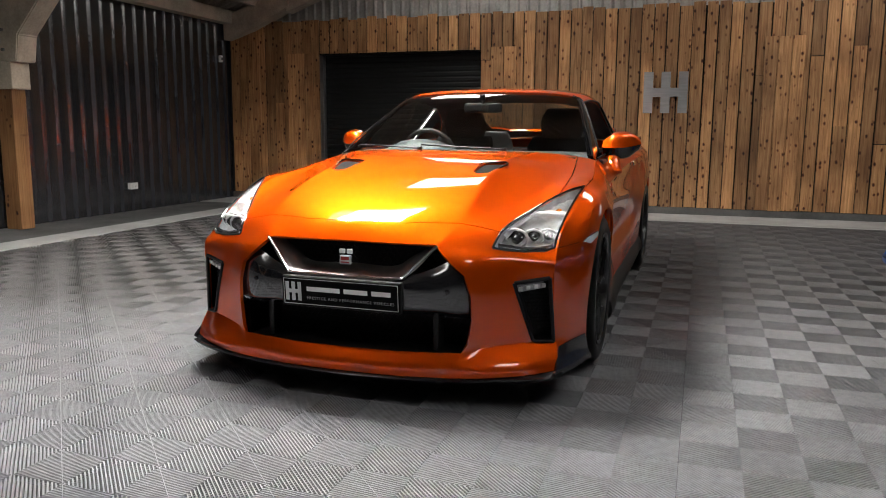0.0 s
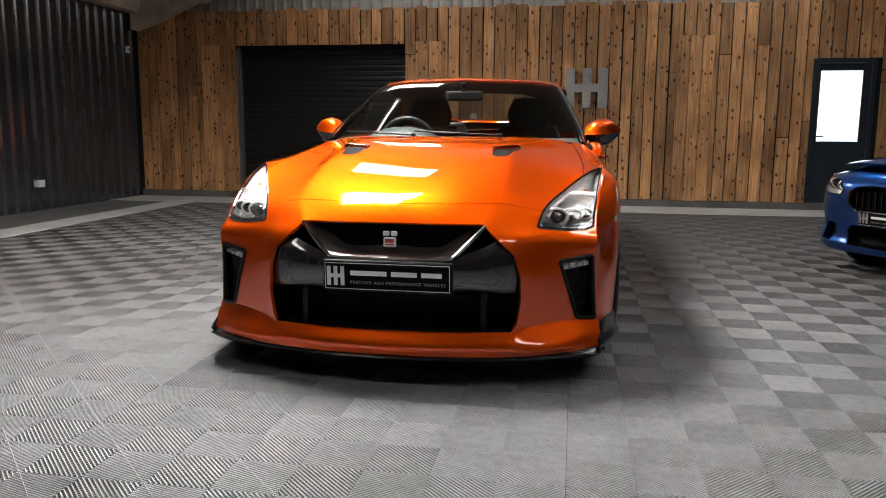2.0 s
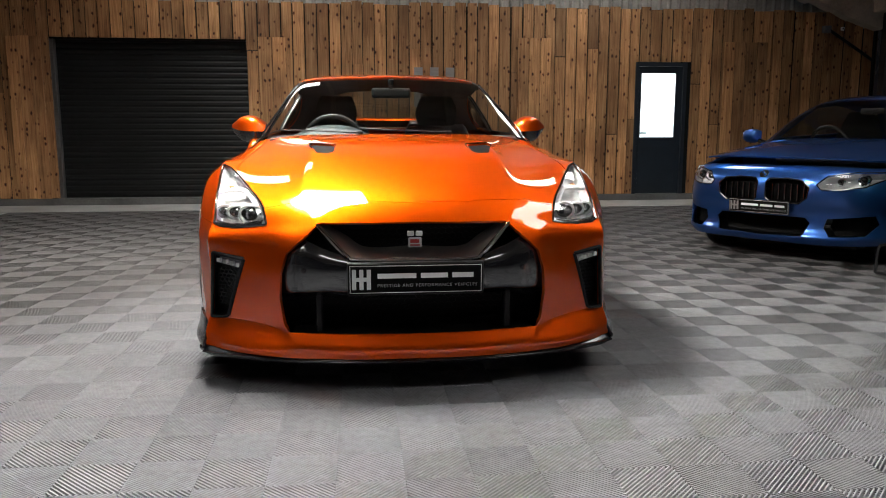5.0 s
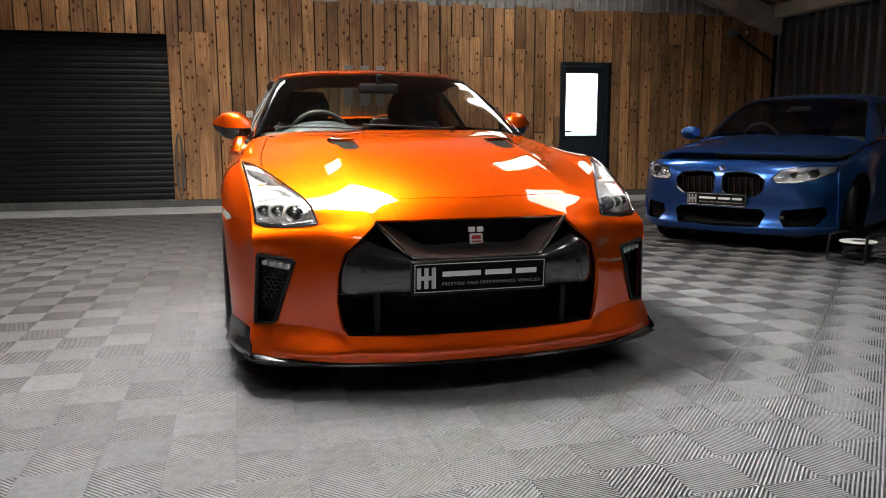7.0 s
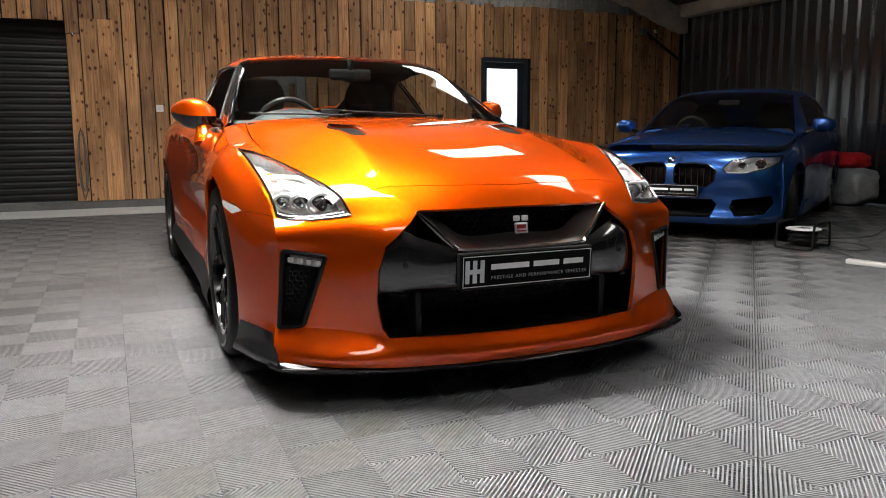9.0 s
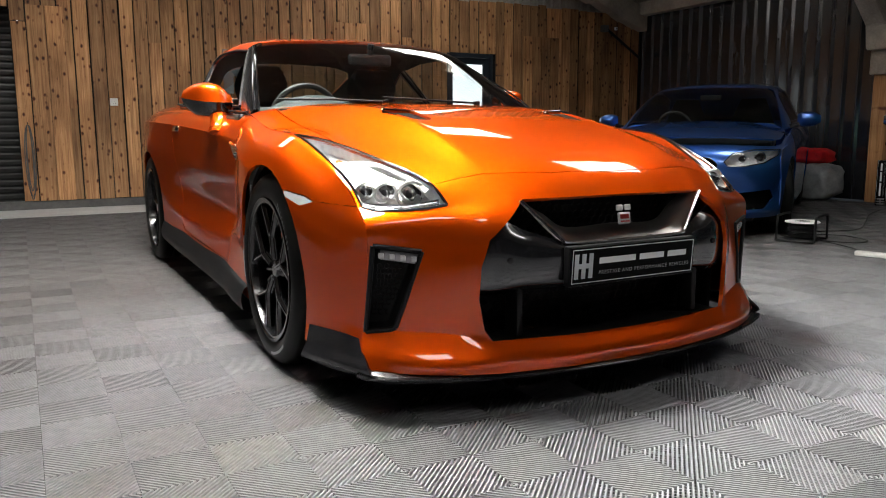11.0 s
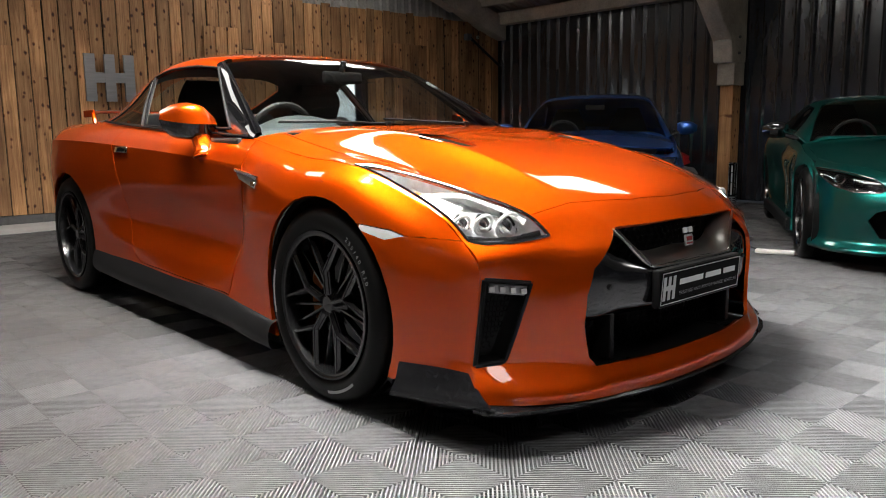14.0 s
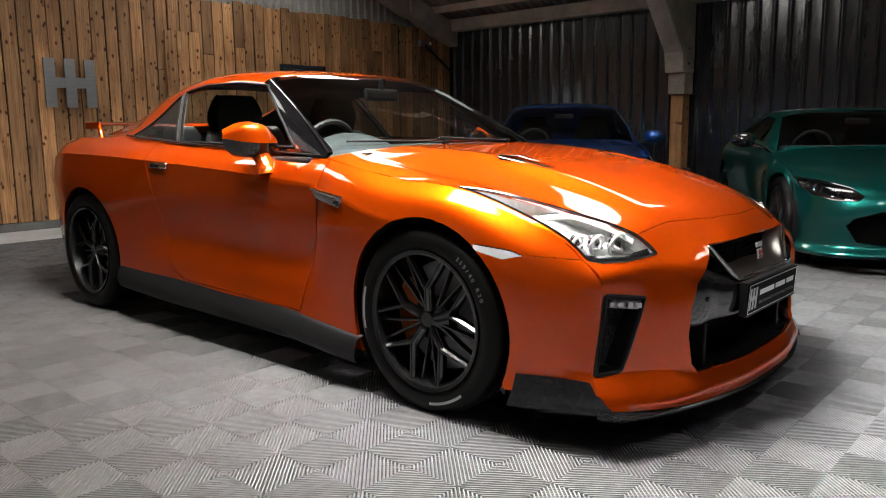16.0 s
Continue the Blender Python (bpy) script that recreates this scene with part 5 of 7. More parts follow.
    # head lamps: a bowl with reflectors under a clear lens
    for s in (-1, 1):
        hl = new("headlight")
        hl.parent = car
        tagged(hl, "clear lightning-shaped headlight with chrome reflectors")
        b = lamp.copy() if s > 0 else mirrored(lamp)
        lens_bm = panel(b.copy(), heart, .002, thick=False)
        ln = shaded(part("lens", lens_bm, LENS, hl))
        ln.visible_shadow = False
        bowl = panel(b.copy(), heart, .001, .0, thick=False)
        for v in bowl.verts:
            deep = .055 if not v.is_boundary else .010
            v.co += Vector((-s * .35, .35, -.85)) * deep
        shaded(part("bowl", bowl, LAMP_BOWL, hl), 60)
        rim_loop = panel(b.copy(), heart, 0, thick=False)
        rb = bmesh.new()
        for ed in [e for e in rim_loop.edges if e.is_boundary]:
            tube([ed.verts[0].co, ed.verts[1].co], .0052, 6, False, rb)
        part("bezel", rb, GLOSS_BLACK, hl)
        rim_loop.free()
        # projectors, reflectors and light guides, laid under the lens
        sheet = panel(b.copy(), heart, 0, thick=False)
        sheet.normal_update()
        spots = [(v.co.copy(), v.normal.copy()) for v in sheet.verts]
        sheet.free()

        def under(lx, ly, deep):
            near = sorted(spots, key=lambda q: (q[0].x - s * lx) ** 2 + (q[0].y - ly) ** 2)[:10]
            wts = [1 / ((q[0].x - s * lx) ** 2 + (q[0].y - ly) ** 2 + 2e-4) for q in near]
            z = sum(w * q[0].z for w, q in zip(wts, near)) / sum(wts)
            return Vector((s * lx, ly, z)) - Vector((0, -.35, .94)) * deep

        for lx, ly, rr in ((.652, .330, .042), (.716, .372, .033), (.768, .415, .030)):
            c = under(lx, ly, .034)
            cup = lathe([(rr, -.012), (rr * .96, .0), (rr * .7, .014), (rr * .15, .022)], 24, "y")
            bmesh.ops.transform(cup, matrix=Matrix.Translation(c) @ Matrix.Rotation(s * radians(-20), 4, "Z") @ Matrix.Rotation(radians(-38), 4, "X"), verts=cup.verts)
            shaded(part("reflector", cup, CHROME, hl), 60)
            eye = bmesh.new()
            bmesh.ops.create_uvsphere(eye, u_segments=16, v_segments=10, radius=rr * .6)
            bmesh.ops.transform(eye, matrix=Matrix.Translation(c + Vector((0, .006, -.004))), verts=eye.verts)
            part("bulb_lens", eye, DARK_EYE, hl)
            part("reflector_shroud", tube([c + Vector((s * rr * 1.1 * math.cos(t), -.008 - .3 * rr * math.sin(t), rr * .9 * math.sin(t))) for t in [k * math.pi / 8 for k in range(16)]], .006, 6, True), WHITE_PRINT, hl)
        for name, run, wide, deep, mat in (("light_blade", [(.612, .292), (.636, .36), (.668, .44), (.700, .505)], .020, .010, WHITE_PRINT), ("light_blade", [(.690, .487), (.735, .515), (.78, .545), (.822, .585)], .026, .011, WHITE_PRINT),
                                           ("light_blade", [(.822, .585), (.829, .66), (.832, .74)], .010, .010, WHITE_PRINT), ("lower_frame", [(.597, .245), (.64, .262), (.70, .288), (.765, .332), (.797, .366)], .015, .004, GLOSS_BLACK)):
            rb = bmesh.new()
            mid = curve_points([(x, y, 0) for x, y in run], 6)
            rails = []
            for k, q in enumerate(mid):
                d = (mid[min(k + 1, len(mid) - 1)] - mid[max(k - 1, 0)]).normalized()
                rails.append([rb.verts.new(under(q.x + e * d.y * wide / 2, q.y - e * d.x * wide / 2, deep + h)) for e, h in ((-1, .006), (-.8, 0), (.8, 0), (1, .006))])
            for p, q in zip(rails, rails[1:]):
                for k in range(3):
                    rb.faces.new((p[k], p[k + 1], q[k + 1], q[k]))
            bmesh.ops.recalc_face_normals(rb, faces=rb.faces)
            part(name, rb, mat, hl, "white light guide blade" if mat is WHITE_PRINT else "gloss black lower frame", True)
        c = under(.765, .60, .042)
        amber = box_bm(-.010, .010, -.025, .025, -.005, .005, .004)
        bmesh.ops.transform(amber, matrix=Matrix.Translation(c) @ Matrix.Rotation(s * radians(-24), 4, "Z") @ Matrix.Rotation(radians(20), 4, "X"), verts=amber.verts)
        part("turn_lamp", amber, AMBER, hl, "amber turn signal lamp")

    # bonnet vents: low scoops with a dark mouth
    for s in (-1, 1):
        vb2 = vent.copy() if s > 0 else mirrored(vent)
        vb2 = panel(vb2, heart, 0, thick=False)
        for v in vb2.verts:
            v.co.z -= .05
        part("bonnet_vent", vb2, BLACK_PLASTIC, bonnet, "black bonnet air vent")
        rb = bmesh.new()
        loop = [(.326, .802), (.354, .765), (.406, .776), (.447, .985), (.430, 1.013), (.325, .985)]
        lift = (.0, .0, .0, .004, .006, .004)
        low = [rb.verts.new((s * x, u, .868 + .0815 * (u - .62) / .43 - .014)) for x, u in loop]
        high = [rb.verts.new((s * (x + (x - .385) * .1), u, .872 + .0815 * (u - .62) / .43 + l)) for (x, u), l in zip(loop, lift)]
        for k in range(6):
            rb.faces.new((low[k], low[(k + 1) % 6], high[(k + 1) % 6], high[k]))
        part("vent_surround", rb, MATT_BLACK, bonnet)
        mouth = bmesh.new()
        mouth.faces.new([mouth.verts.new((s * x, u, .868 + .0815 * (u - .62) / .43 - l * .6)) for (x, u), l in zip(loop, lift)])
        part("vent_mouth", mouth, MATT_BLACK, bonnet)
        rb2 = bmesh.new()
        tube([(s * (x + (x - .385) * .1), u, .872 + .0815 * (u - .62) / .43 + l) for (x, u), l in zip(loop, lift)], .003, 6, True, rb2)
        part("vent_rim", rb2, GLOSS_BLACK, bonnet)

    # front splitter and corner blades
    low = [
        [(0, .03, .135), (0, .012, .125), (0, .03, .113), (0, .3, .113)],
        [(.3, .05, .135), (.3, .035, .125), (.3, .05, .113), (.3, .35, .113)],
        [(.62, .135, .14), (.625, .118, .127), (.63, .13, .115), (.6, .45, .115)],
        [(.80, .225, .15), (.812, .205, .135), (.812, .215, .118), (.75, .5, .118)],
        [(.85, .285, .16), (.868, .27, .145), (.865, .28, .125), (.78, .56, .12)],
    ]
    sp = patch(low, 4, 6)
    shaded(part("front_splitter", panel(whole(sp), (0, .6, .3), 0, .0, thick=False), CARBON, car, "satin carbon front splitter"), 40)
    blade = [
        [(.834, .308, .236), (.842, .27, .19), (.847, .222, .152), (.838, .24, .136)],
        [(.860, .36, .243), (.868, .345, .19), (.882, .33, .148), (.868, .345, .124)],
        [(.886, .45, .243), (.896, .445, .19), (.914, .44, .146), (.898, .455, .120)],
        [(.914, .562, .238), (.924, .57, .18), (.940, .581, .129), (.92, .59, .118)],
    ]
    for s in (-1, 1):
        fin = bmesh.new()
        run = [(.849, .222), (.80, .184), (.70, .134), (.60, .100), (.62, .118), (.74, .185), (.842, .262)]
        low = [fin.verts.new((s * x, y, .130)) for x, y in run]
        high = [fin.verts.new((s * x, y, .137)) for x, y in run]
        fin.faces.new(low)
        fin.faces.new(high)
        for k in range(7):
            fin.faces.new((low[k], low[(k + 1) % 7], high[(k + 1) % 7], high[k]))
        bmesh.ops.recalc_face_normals(fin, faces=fin.faces)
        bmesh.ops.bevel(fin, geom=list(fin.edges), offset=.002, segments=1, affect="EDGES")
        part("splitter_fin", fin, CARBON, car, "satin carbon fin under the bumper corner")
    for s in (-1, 1):
        bl = patch(blade, 4, 5)
        bl = bl if s > 0 else mirrored(bl)
        shaded(part("splitter_blade", panel(bl, (0, .6, .3), 0, .01), CARBON, car, "satin carbon corner blade"), 35)
    # side skirts
    skirt = [
        [(.905, 1.33, .235), (.93, 1.34, .22), (.945, 1.345, .165), (.93, 1.35, .12), (.86, 1.35, .115)],
        [(.902, 1.50, .25), (.925, 1.50, .235), (.948, 1.50, .175), (.935, 1.50, .13), (.86, 1.5, .12)],
        [(.90, 1.75, .268), (.914, 1.75, .25), (.936, 1.75, .19), (.925, 1.75, .145), (.86, 1.75, .13)],
        [(.905, 2.4, .285), (.915, 2.4, .265), (.935, 2.4, .205), (.92, 2.4, .155), (.86, 2.4, .14)],
        [(.912, 3.0, .30), (.92, 3.0, .28), (.94, 3.0, .215), (.925, 3.0, .165), (.86, 3.0, .15)],
        [(.91, 3.38, .315), (.925, 3.38, .30), (.945, 3.38, .23), (.925, 3.38, .18), (.86, 3.38, .16)],
    ]
    for s in (-1, 1):
        sk = patch(skirt, 4, 6)
        sk = sk if s > 0 else mirrored(sk)
        shaded(part("side_skirt", panel(sk, (0, 2.3, .25), 0, .0, thick=False), BLACK_PLASTIC, car, "satin black side skirt"), 35)
        # wing vent with a chrome blade
        vbm = bmesh.new()
        pts = [(1.655, .812), (1.63, .778), (1.455, .748), (1.425, .785)]
        outer = [vbm.verts.new((s * (.895 + (.02 if u < 1.5 else -.008)), u, z)) for u, z in pts]
        inner = [vbm.verts.new((s * .85, u, z)) for u, z in pts]
        for k in range(4):
            vbm.faces.new((outer[k], outer[(k + 1) % 4], inner[(k + 1) % 4], inner[k]))
        vbm.faces.new(outer)
        bmesh.ops.recalc_face_normals(vbm, faces=vbm.faces)
        wv = part("wing_vent", vbm, SATIN_SILVER, car, "chrome wedge-shaped wing vent")
        part("chrome_blade", tube([(s * .884, 1.66, .814), (s * .912, 1.425, .787), (s * .916, 1.44, .768)], .008, 8), CHROME, wv, "chrome blade on the wing vent")
        part("vent_mark", box_bm(s * .912 - .004, s * .912 + .004, 1.45, 1.485, .755, .778, .003), CHROME, wv)
        # handle
        dr = doors[0 if s > 0 else 1]
        hb = box_bm(-.004, .014, -.085, .085, -.017, .017, .007, 3)
        bmesh.ops.transform(hb, matrix=Matrix.Translation((s * .893, 2.91, .884)) @ Matrix.Rotation(s * radians(-14), 4, "Y"), verts=hb.verts) if s > 0 else bmesh.ops.transform(hb, matrix=Matrix.Translation((s * .893, 2.91, .884)) @ Matrix.Rotation(radians(14), 4, "Y") @ Matrix.Rotation(math.pi, 4, "Z"), verts=hb.verts)
        shaded(part("door_handle", hb, CHROME, dr, "flush chrome door handle"), 40)
        # mirror
        mr = new("door_mirror")
        mr.parent = car
        mr.location = (-.17 * s, -.125, .082)
        mr.scale = (1.13, 1.16, .938)
        cap = [
            [(.84, 1.93, 1.04), (.90, 1.91, 1.085), (.97, 1.93, 1.085), (1.02, 1.97, 1.05)],
            [(.84, 1.87, 1.02), (.90, 1.85, 1.065), (.97, 1.87, 1.065), (1.03, 1.95, 1.03)],
            [(.84, 1.85, .985), (.90, 1.83, .985), (.97, 1.86, .99), (1.035, 1.95, 1.01)],
            [(.845, 1.875, .938), (.90, 1.865, .920), (.97, 1.895, .930), (1.02, 1.96, .972)],
            [(.85, 1.95, .930), (.90, 1.95, .912), (.97, 1.96, .922), (1.01, 1.98, .962)],
        ]
        for name, rows, mat in (("mirror_cap", cap[:3], ORANGE), ("mirror_lower", cap[2:], GLOSS_BLACK)):
            cb = patch(rows, 6, 5)
            cb = cb if s > 0 else mirrored(cb)
            shaded(part(name, panel(cb, (s * .93, 1.97, 1.01), 0, .0, thick=False), mat, mr), 60)
        gb = bmesh.new()
        gv = [gb.verts.new((s * x, y, z)) for x, y, z in ((.842, 1.945, 1.035), (.90, 1.935, 1.078), (.97, 1.94, 1.078), (1.015, 1.972, 1.045), (1.008, 1.978, .968), (.97, 1.962, .926), (.90, 1.952, .916), (.85, 1.952, .934))]
        gb.faces.new(gv)
        part("mirror_glass", gb, CHROME, mr)
        part("mirror_base", tube(curve_points([(s * .905, 1.838, .830), (s * .898, 1.862, .890), (s * .892, 1.91, .950)], 5), [.046, .045, .044, .042, .040, .039, .038, .038, .038, .038, .038], 12), ORANGE, mr)
        # wheel-arch liners
        for cu, r in ((.978, .392), (3.758, .388)):
            ab = bmesh.new()
            rows = []
            for k in range(33):
                a = radians(-30 + 240 * k / 32)
                rows.append([ab.verts.new((s * xx, cu + rr * math.cos(a), .352 + rr * math.sin(a))) for xx, rr in ((.90, r - .001), (.90, r + .02), (.62, r + .02), (.60, r - .15))])
            for p, q in zip(rows, rows[1:]):
                for k in range(3):
                    ab.faces.new((p[k], p[k + 1], q[k + 1], q[k]))
            part("arch_liner", ab, BLACK_PLASTIC, car)

    # rear wing on the boot
    wing = thing("rear_wing", "", "")
    wing.parent = car
    wp = []
    for x in (-.60, -.57, -.30, 0, .30, .57, .60):
        z = 1.108 if abs(x) < .59 else 1.10
        wp.append([(x, 4.16, z + .004), (x, 4.23, z + .018), (x, 4.39, z + .020), (x, 4.39, z + .006), (x, 4.23, z - .004), (x, 4.16, z)])
    wbm = patch(wp, 2, 3)
    shaded(part("blade", panel(wbm, (0, 4.28, 1.11), 0, thick=False), ORANGE, wing), 60)
    for s in (-1, 1):
        leg = curve_points([(s * .60, 4.18, 1.02), (s * .605, 4.19, 1.06), (s * .60, 4.22, 1.112)], 4)
        part("upright", tube(leg, .016, 8), ORANGE, wing)
        part("upright", tube([(s * .36, 4.24, 1.03), (s * .36, 4.25, 1.105)], .012, 8), ORANGE, wing)
        part("end_plate", box_bm(s * .602 - .007, s * .602 + .007, 4.20, 4.40, 1.085, 1.132, .005), ORANGE, wing)

    # wipers
    for a, b, c in (((-.20, 1.50, 1.0), (-.45, 1.56, 1.01), (-.66, 1.68, 1.012)), ((.30, 1.51, 1.0), (.0, 1.50, 1.012), (-.20, 1.53, 1.022))):
        wiper = part("wiper", tube([a, b, c], .005, 6), BLACK_PLASTIC, car)
        part("wiper_spindle", box_bm(a[0] - .014, a[0] + .014, a[1] - .012, a[1] + .012, a[2] - .01, a[2] + .01, .005), BLACK_PLASTIC, wiper)
    part("scuttle", box_bm(-.70, .70, 1.50, 1.62, .93, .965, .01), BLACK_PLASTIC, car)

    # underbody and cabin tub keep the light out
    part("underbody", box_bm(-.70, .70, .36, 4.4, .13, .30, .02), BLACK_PLASTIC, car)
    part("bulkhead", box_bm(-.58, .58, .45, 1.45, .28, .62, .02), BLACK_PLASTIC, car)
    part("cabin_floor", box_bm(-.76, .76, 1.55, 4.2, .26, .42, .02), BLACK_PLASTIC, car)
    for s in (-1, 1):
        part("door_card", box_bm(s * .80 - .02, s * .80 + .02, 1.75, 3.2, .40, .945, .012), SEAT_BLACK, car)
        part("rear_card", box_bm(s * .78 - .02, s * .78 + .02, 3.2, 4.2, .40, .985, .012), SEAT_GREY, car)
    part("parcel_shelf", box_bm(-.74, .74, 3.75, 4.3, .93, .955, .01), SEAT_BLACK, car)
    dash = patch([[(x, 1.62 + abs(x) * .09, .94), (x, 1.74 + abs(x) * .06, .985 - .02 * abs(x)), (x, 1.93, .98), (x, 2.05, .93), (x, 2.08, .80), (x, 2.05, .6)] for x in (-.74, -.5, -.25, 0, .25, .5, .74)], 4, 4)
    shaded(part("dashboard", panel(dash, (0, 1.8, .6), 0, thick=False), DASH, car), 60)
    hood2 = patch([[(x, 1.86, .97), (x, 1.92, 1.0 + h), (x, 2.02, 1.005 + h), (x, 2.08, .96)] for x, h in ((-.60, -.02), (-.50, .02), (-.37, .035), (-.24, .02), (-.14, -.02))], 4, 4)
    shaded(part("instrument_hood", panel(hood2, (-.37, 1.95, .9), 0, thick=False), DASH, car), 60)
    wheel_ring = [(-.37 + .18 * math.cos(2 * math.pi * k / 36), 2.16 + .05 * math.sin(2 * math.pi * k / 36) * -1, .93 + .172 * math.sin(2 * math.pi * k / 36)) for k in range(36)]
    sw = part("steering_wheel", tube(wheel_ring, .016, 8, True), SEAT_BLACK, car)
    for a in (0, 180, 250, 290):
        part("wheel_spoke", tube([(-.37, 2.15, .93), (-.37 + .17 * math.cos(radians(a)), 2.16 - .047 * math.sin(radians(a)), .93 + .165 * math.sin(radians(a)))], .014, 6), SEAT_BLACK, sw)

    def seat(name, x, y, mat, z0=.42, tall=.62):
        ob = new(name)
        ob.parent = car
        cush = patch([[(dx, y - .26, z0), (dx, y - .24, z0 + .14 + b), (dx, y, z0 + .12 + b), (dx, y + .22, z0 + .12 + b)] for dx, b in ((x - .26, .0), (x - .24, .07), (x - .14, .0), (x, -.01), (x + .14, .0), (x + .24, .07), (x + .26, .0))], 4, 3)
        shaded(part("cushion", panel(cush, (x, y, z0), 0, .05), mat, ob), 60)
        back = patch([[(dx * .95 + x, y + .18 - f, z0 + .10), (dx + x, y + .24 - f, z0 + .35), (dx * .92 + x, y + .33 - f * .6, z0 + tall - .05), (dx * .78 + x, y + .37, z0 + tall + .02), (dx * .78 + x, y + .43, z0 + tall), (dx * .95 + x, y + .40, z0 + .3), (dx + x, y + .34, z0 + .1)] for dx, f in ((-.26, .0), (-.25, .07), (-.15, .0), (0, -.01), (.15, .0), (.25, .07), (.26, .0))], 4, 3)
        shaded(part("backrest", panel(back, (x, y + .32, z0 + .35), 0, thick=False), mat, ob), 60)
        head = patch([[(dx * .13 + x, y + .36, z0 + tall), (dx * .15 + x, y + .34, z0 + tall + .12), (dx * .11 + x, y + .37, z0 + tall + .22), (dx * .11 + x, y + .42, z0 + tall + .22), (dx * .15 + x, y + .45, z0 + tall + .1), (dx * .13 + x, y + .43, z0 + tall)] for dx in (-1, -.6, 0, .6, 1)], 4, 3)
        shaded(part("headrest", panel(head, (x, y + .4, z0 + tall + .1), 0, thick=False), mat, ob), 60)
        return ob

    for s in (-1, 1):
        seat("front_seat", s * .37, 2.58, SEAT_BLACK)
        seat("rear_seat", s * .33, 3.30, SEAT_GREY, .45, .42)
    part("rear_view_mirror", box_bm(-.125, .125, 2.12, 2.15, 1.215, 1.28, .018, 3), BLACK_PLASTIC, car)
    part("mirror_stem", tube([(0, 2.14, 1.27), (0, 2.12, 1.33)], .018, 8), BLACK_PLASTIC, car)

    # wheels
    spokes = y_spokes(5, .356 * .745, .255 / 2 * .95)
    spokes.normal_update()
    bmesh.ops.bevel(spokes, geom=[e for e in spokes.edges if len(e.link_faces) == 2 and e.calc_face_angle() > radians(38)], offset=.0045, segments=2, affect="EDGES")
    for s in (-1, 1):
        wheel(car, s * .805, .978, .356, .356, .255, s, spokes, ALLOY, ALLOY_LIP, COPPER, True)
        wheel(car, s * .795, 3.758, .356, .355, .285, s, spokes, ALLOY, ALLOY_LIP, COPPER, False)
    spokes.free()
    return car


def mesh_pattern(car, name, rects, y, size):
    """A sheet of hexagon mesh behind an opening."""
    hm = bmesh.new()
    for x0, x1, z0, z1 in rects:
        rows = int((z1 - z0) / (size * .75)) + 1
        cols = int((x1 - x0) / size) + 1
        for b in range(rows):
            for a in range(cols):
                cx = x0 + a * size + (b % 2) * size / 2
                cz = z0 + b * size * .75
                hexa = [(cx + size * .54 * math.cos(math.pi / 6 + k * math.pi / 3), y + abs(cx) * .12, cz + size * .5 * math.sin(math.pi / 6 + k * math.pi / 3)) for k in range(6)]
                tube(hexa, .0022, 4, True, hm)
    part(name, hm, BLACK_PLASTIC, car)


LAMP_BOWL = worn(material("lamp_bowl", (0.82, 0.825, 0.835), 0.2, 0.15), 26.0, 0.3)
DARK_EYE = material("dark_lamp_eye", (0.04, 0.04, 0.045), 0.06, 0.3, Coat_Weight=1.0)
DARK_BOWL = worn(material("dark_lamp_bowl", (0.66, 0.66, 0.68), 0.2, 0.3), 14.0, 0.25)
EMBLEM = material("bright_emblem_metal", (0.72, 0.72, 0.73), 0.25, 0.35)
LAMP_CLEAR = material("clear_lamp_lens", (0.7, 0.7, 0.7), 0.12, 0.3, Coat_Weight=1.0)
BEAM = worn(material("gloss_gunmetal_beam", (0.014, 0.014, 0.017), 0.22, 0.0, Coat_Weight=1.0, Coat_Roughness=0.04), 40.0, 0.2)
GUNMETAL = worn(material("satin_gunmetal", (0.30, 0.285, 0.27), 0.28, 0.9), 9.0, 0.1)
AMBER = material("amber_lens", (0.75, 0.2, 0.02), 0.2, 0.0, Coat_Weight=1.0)
COPPER = material("orange_caliper_paint", (0.45, 0.1, 0.01), 0.35, 0.4)
DASH = worn(material("soft_dash", (0.045, 0.055, 0.058), 0.5), 20.0, 0.2, 0.2)
coupe()


# ---- the other two cars ----
def body_lines(hw, rows, wrap, drop):
    """Front and bonnet lines from a middle profile of (u, z, bonnet-ness), swept out to the half width hw."""
    cols = []
    for f in (0, .28, .52, .74, .9, 1.0):
        col = []
        for u, z, k, wide in rows:
            x = hw * wide * f
            col.append((x, u + (wrap[0] * f**2 + wrap[1] * f**6) * (1 - .72 * k), z - drop * f**3 * k))
        cols.append(col)
    return cols


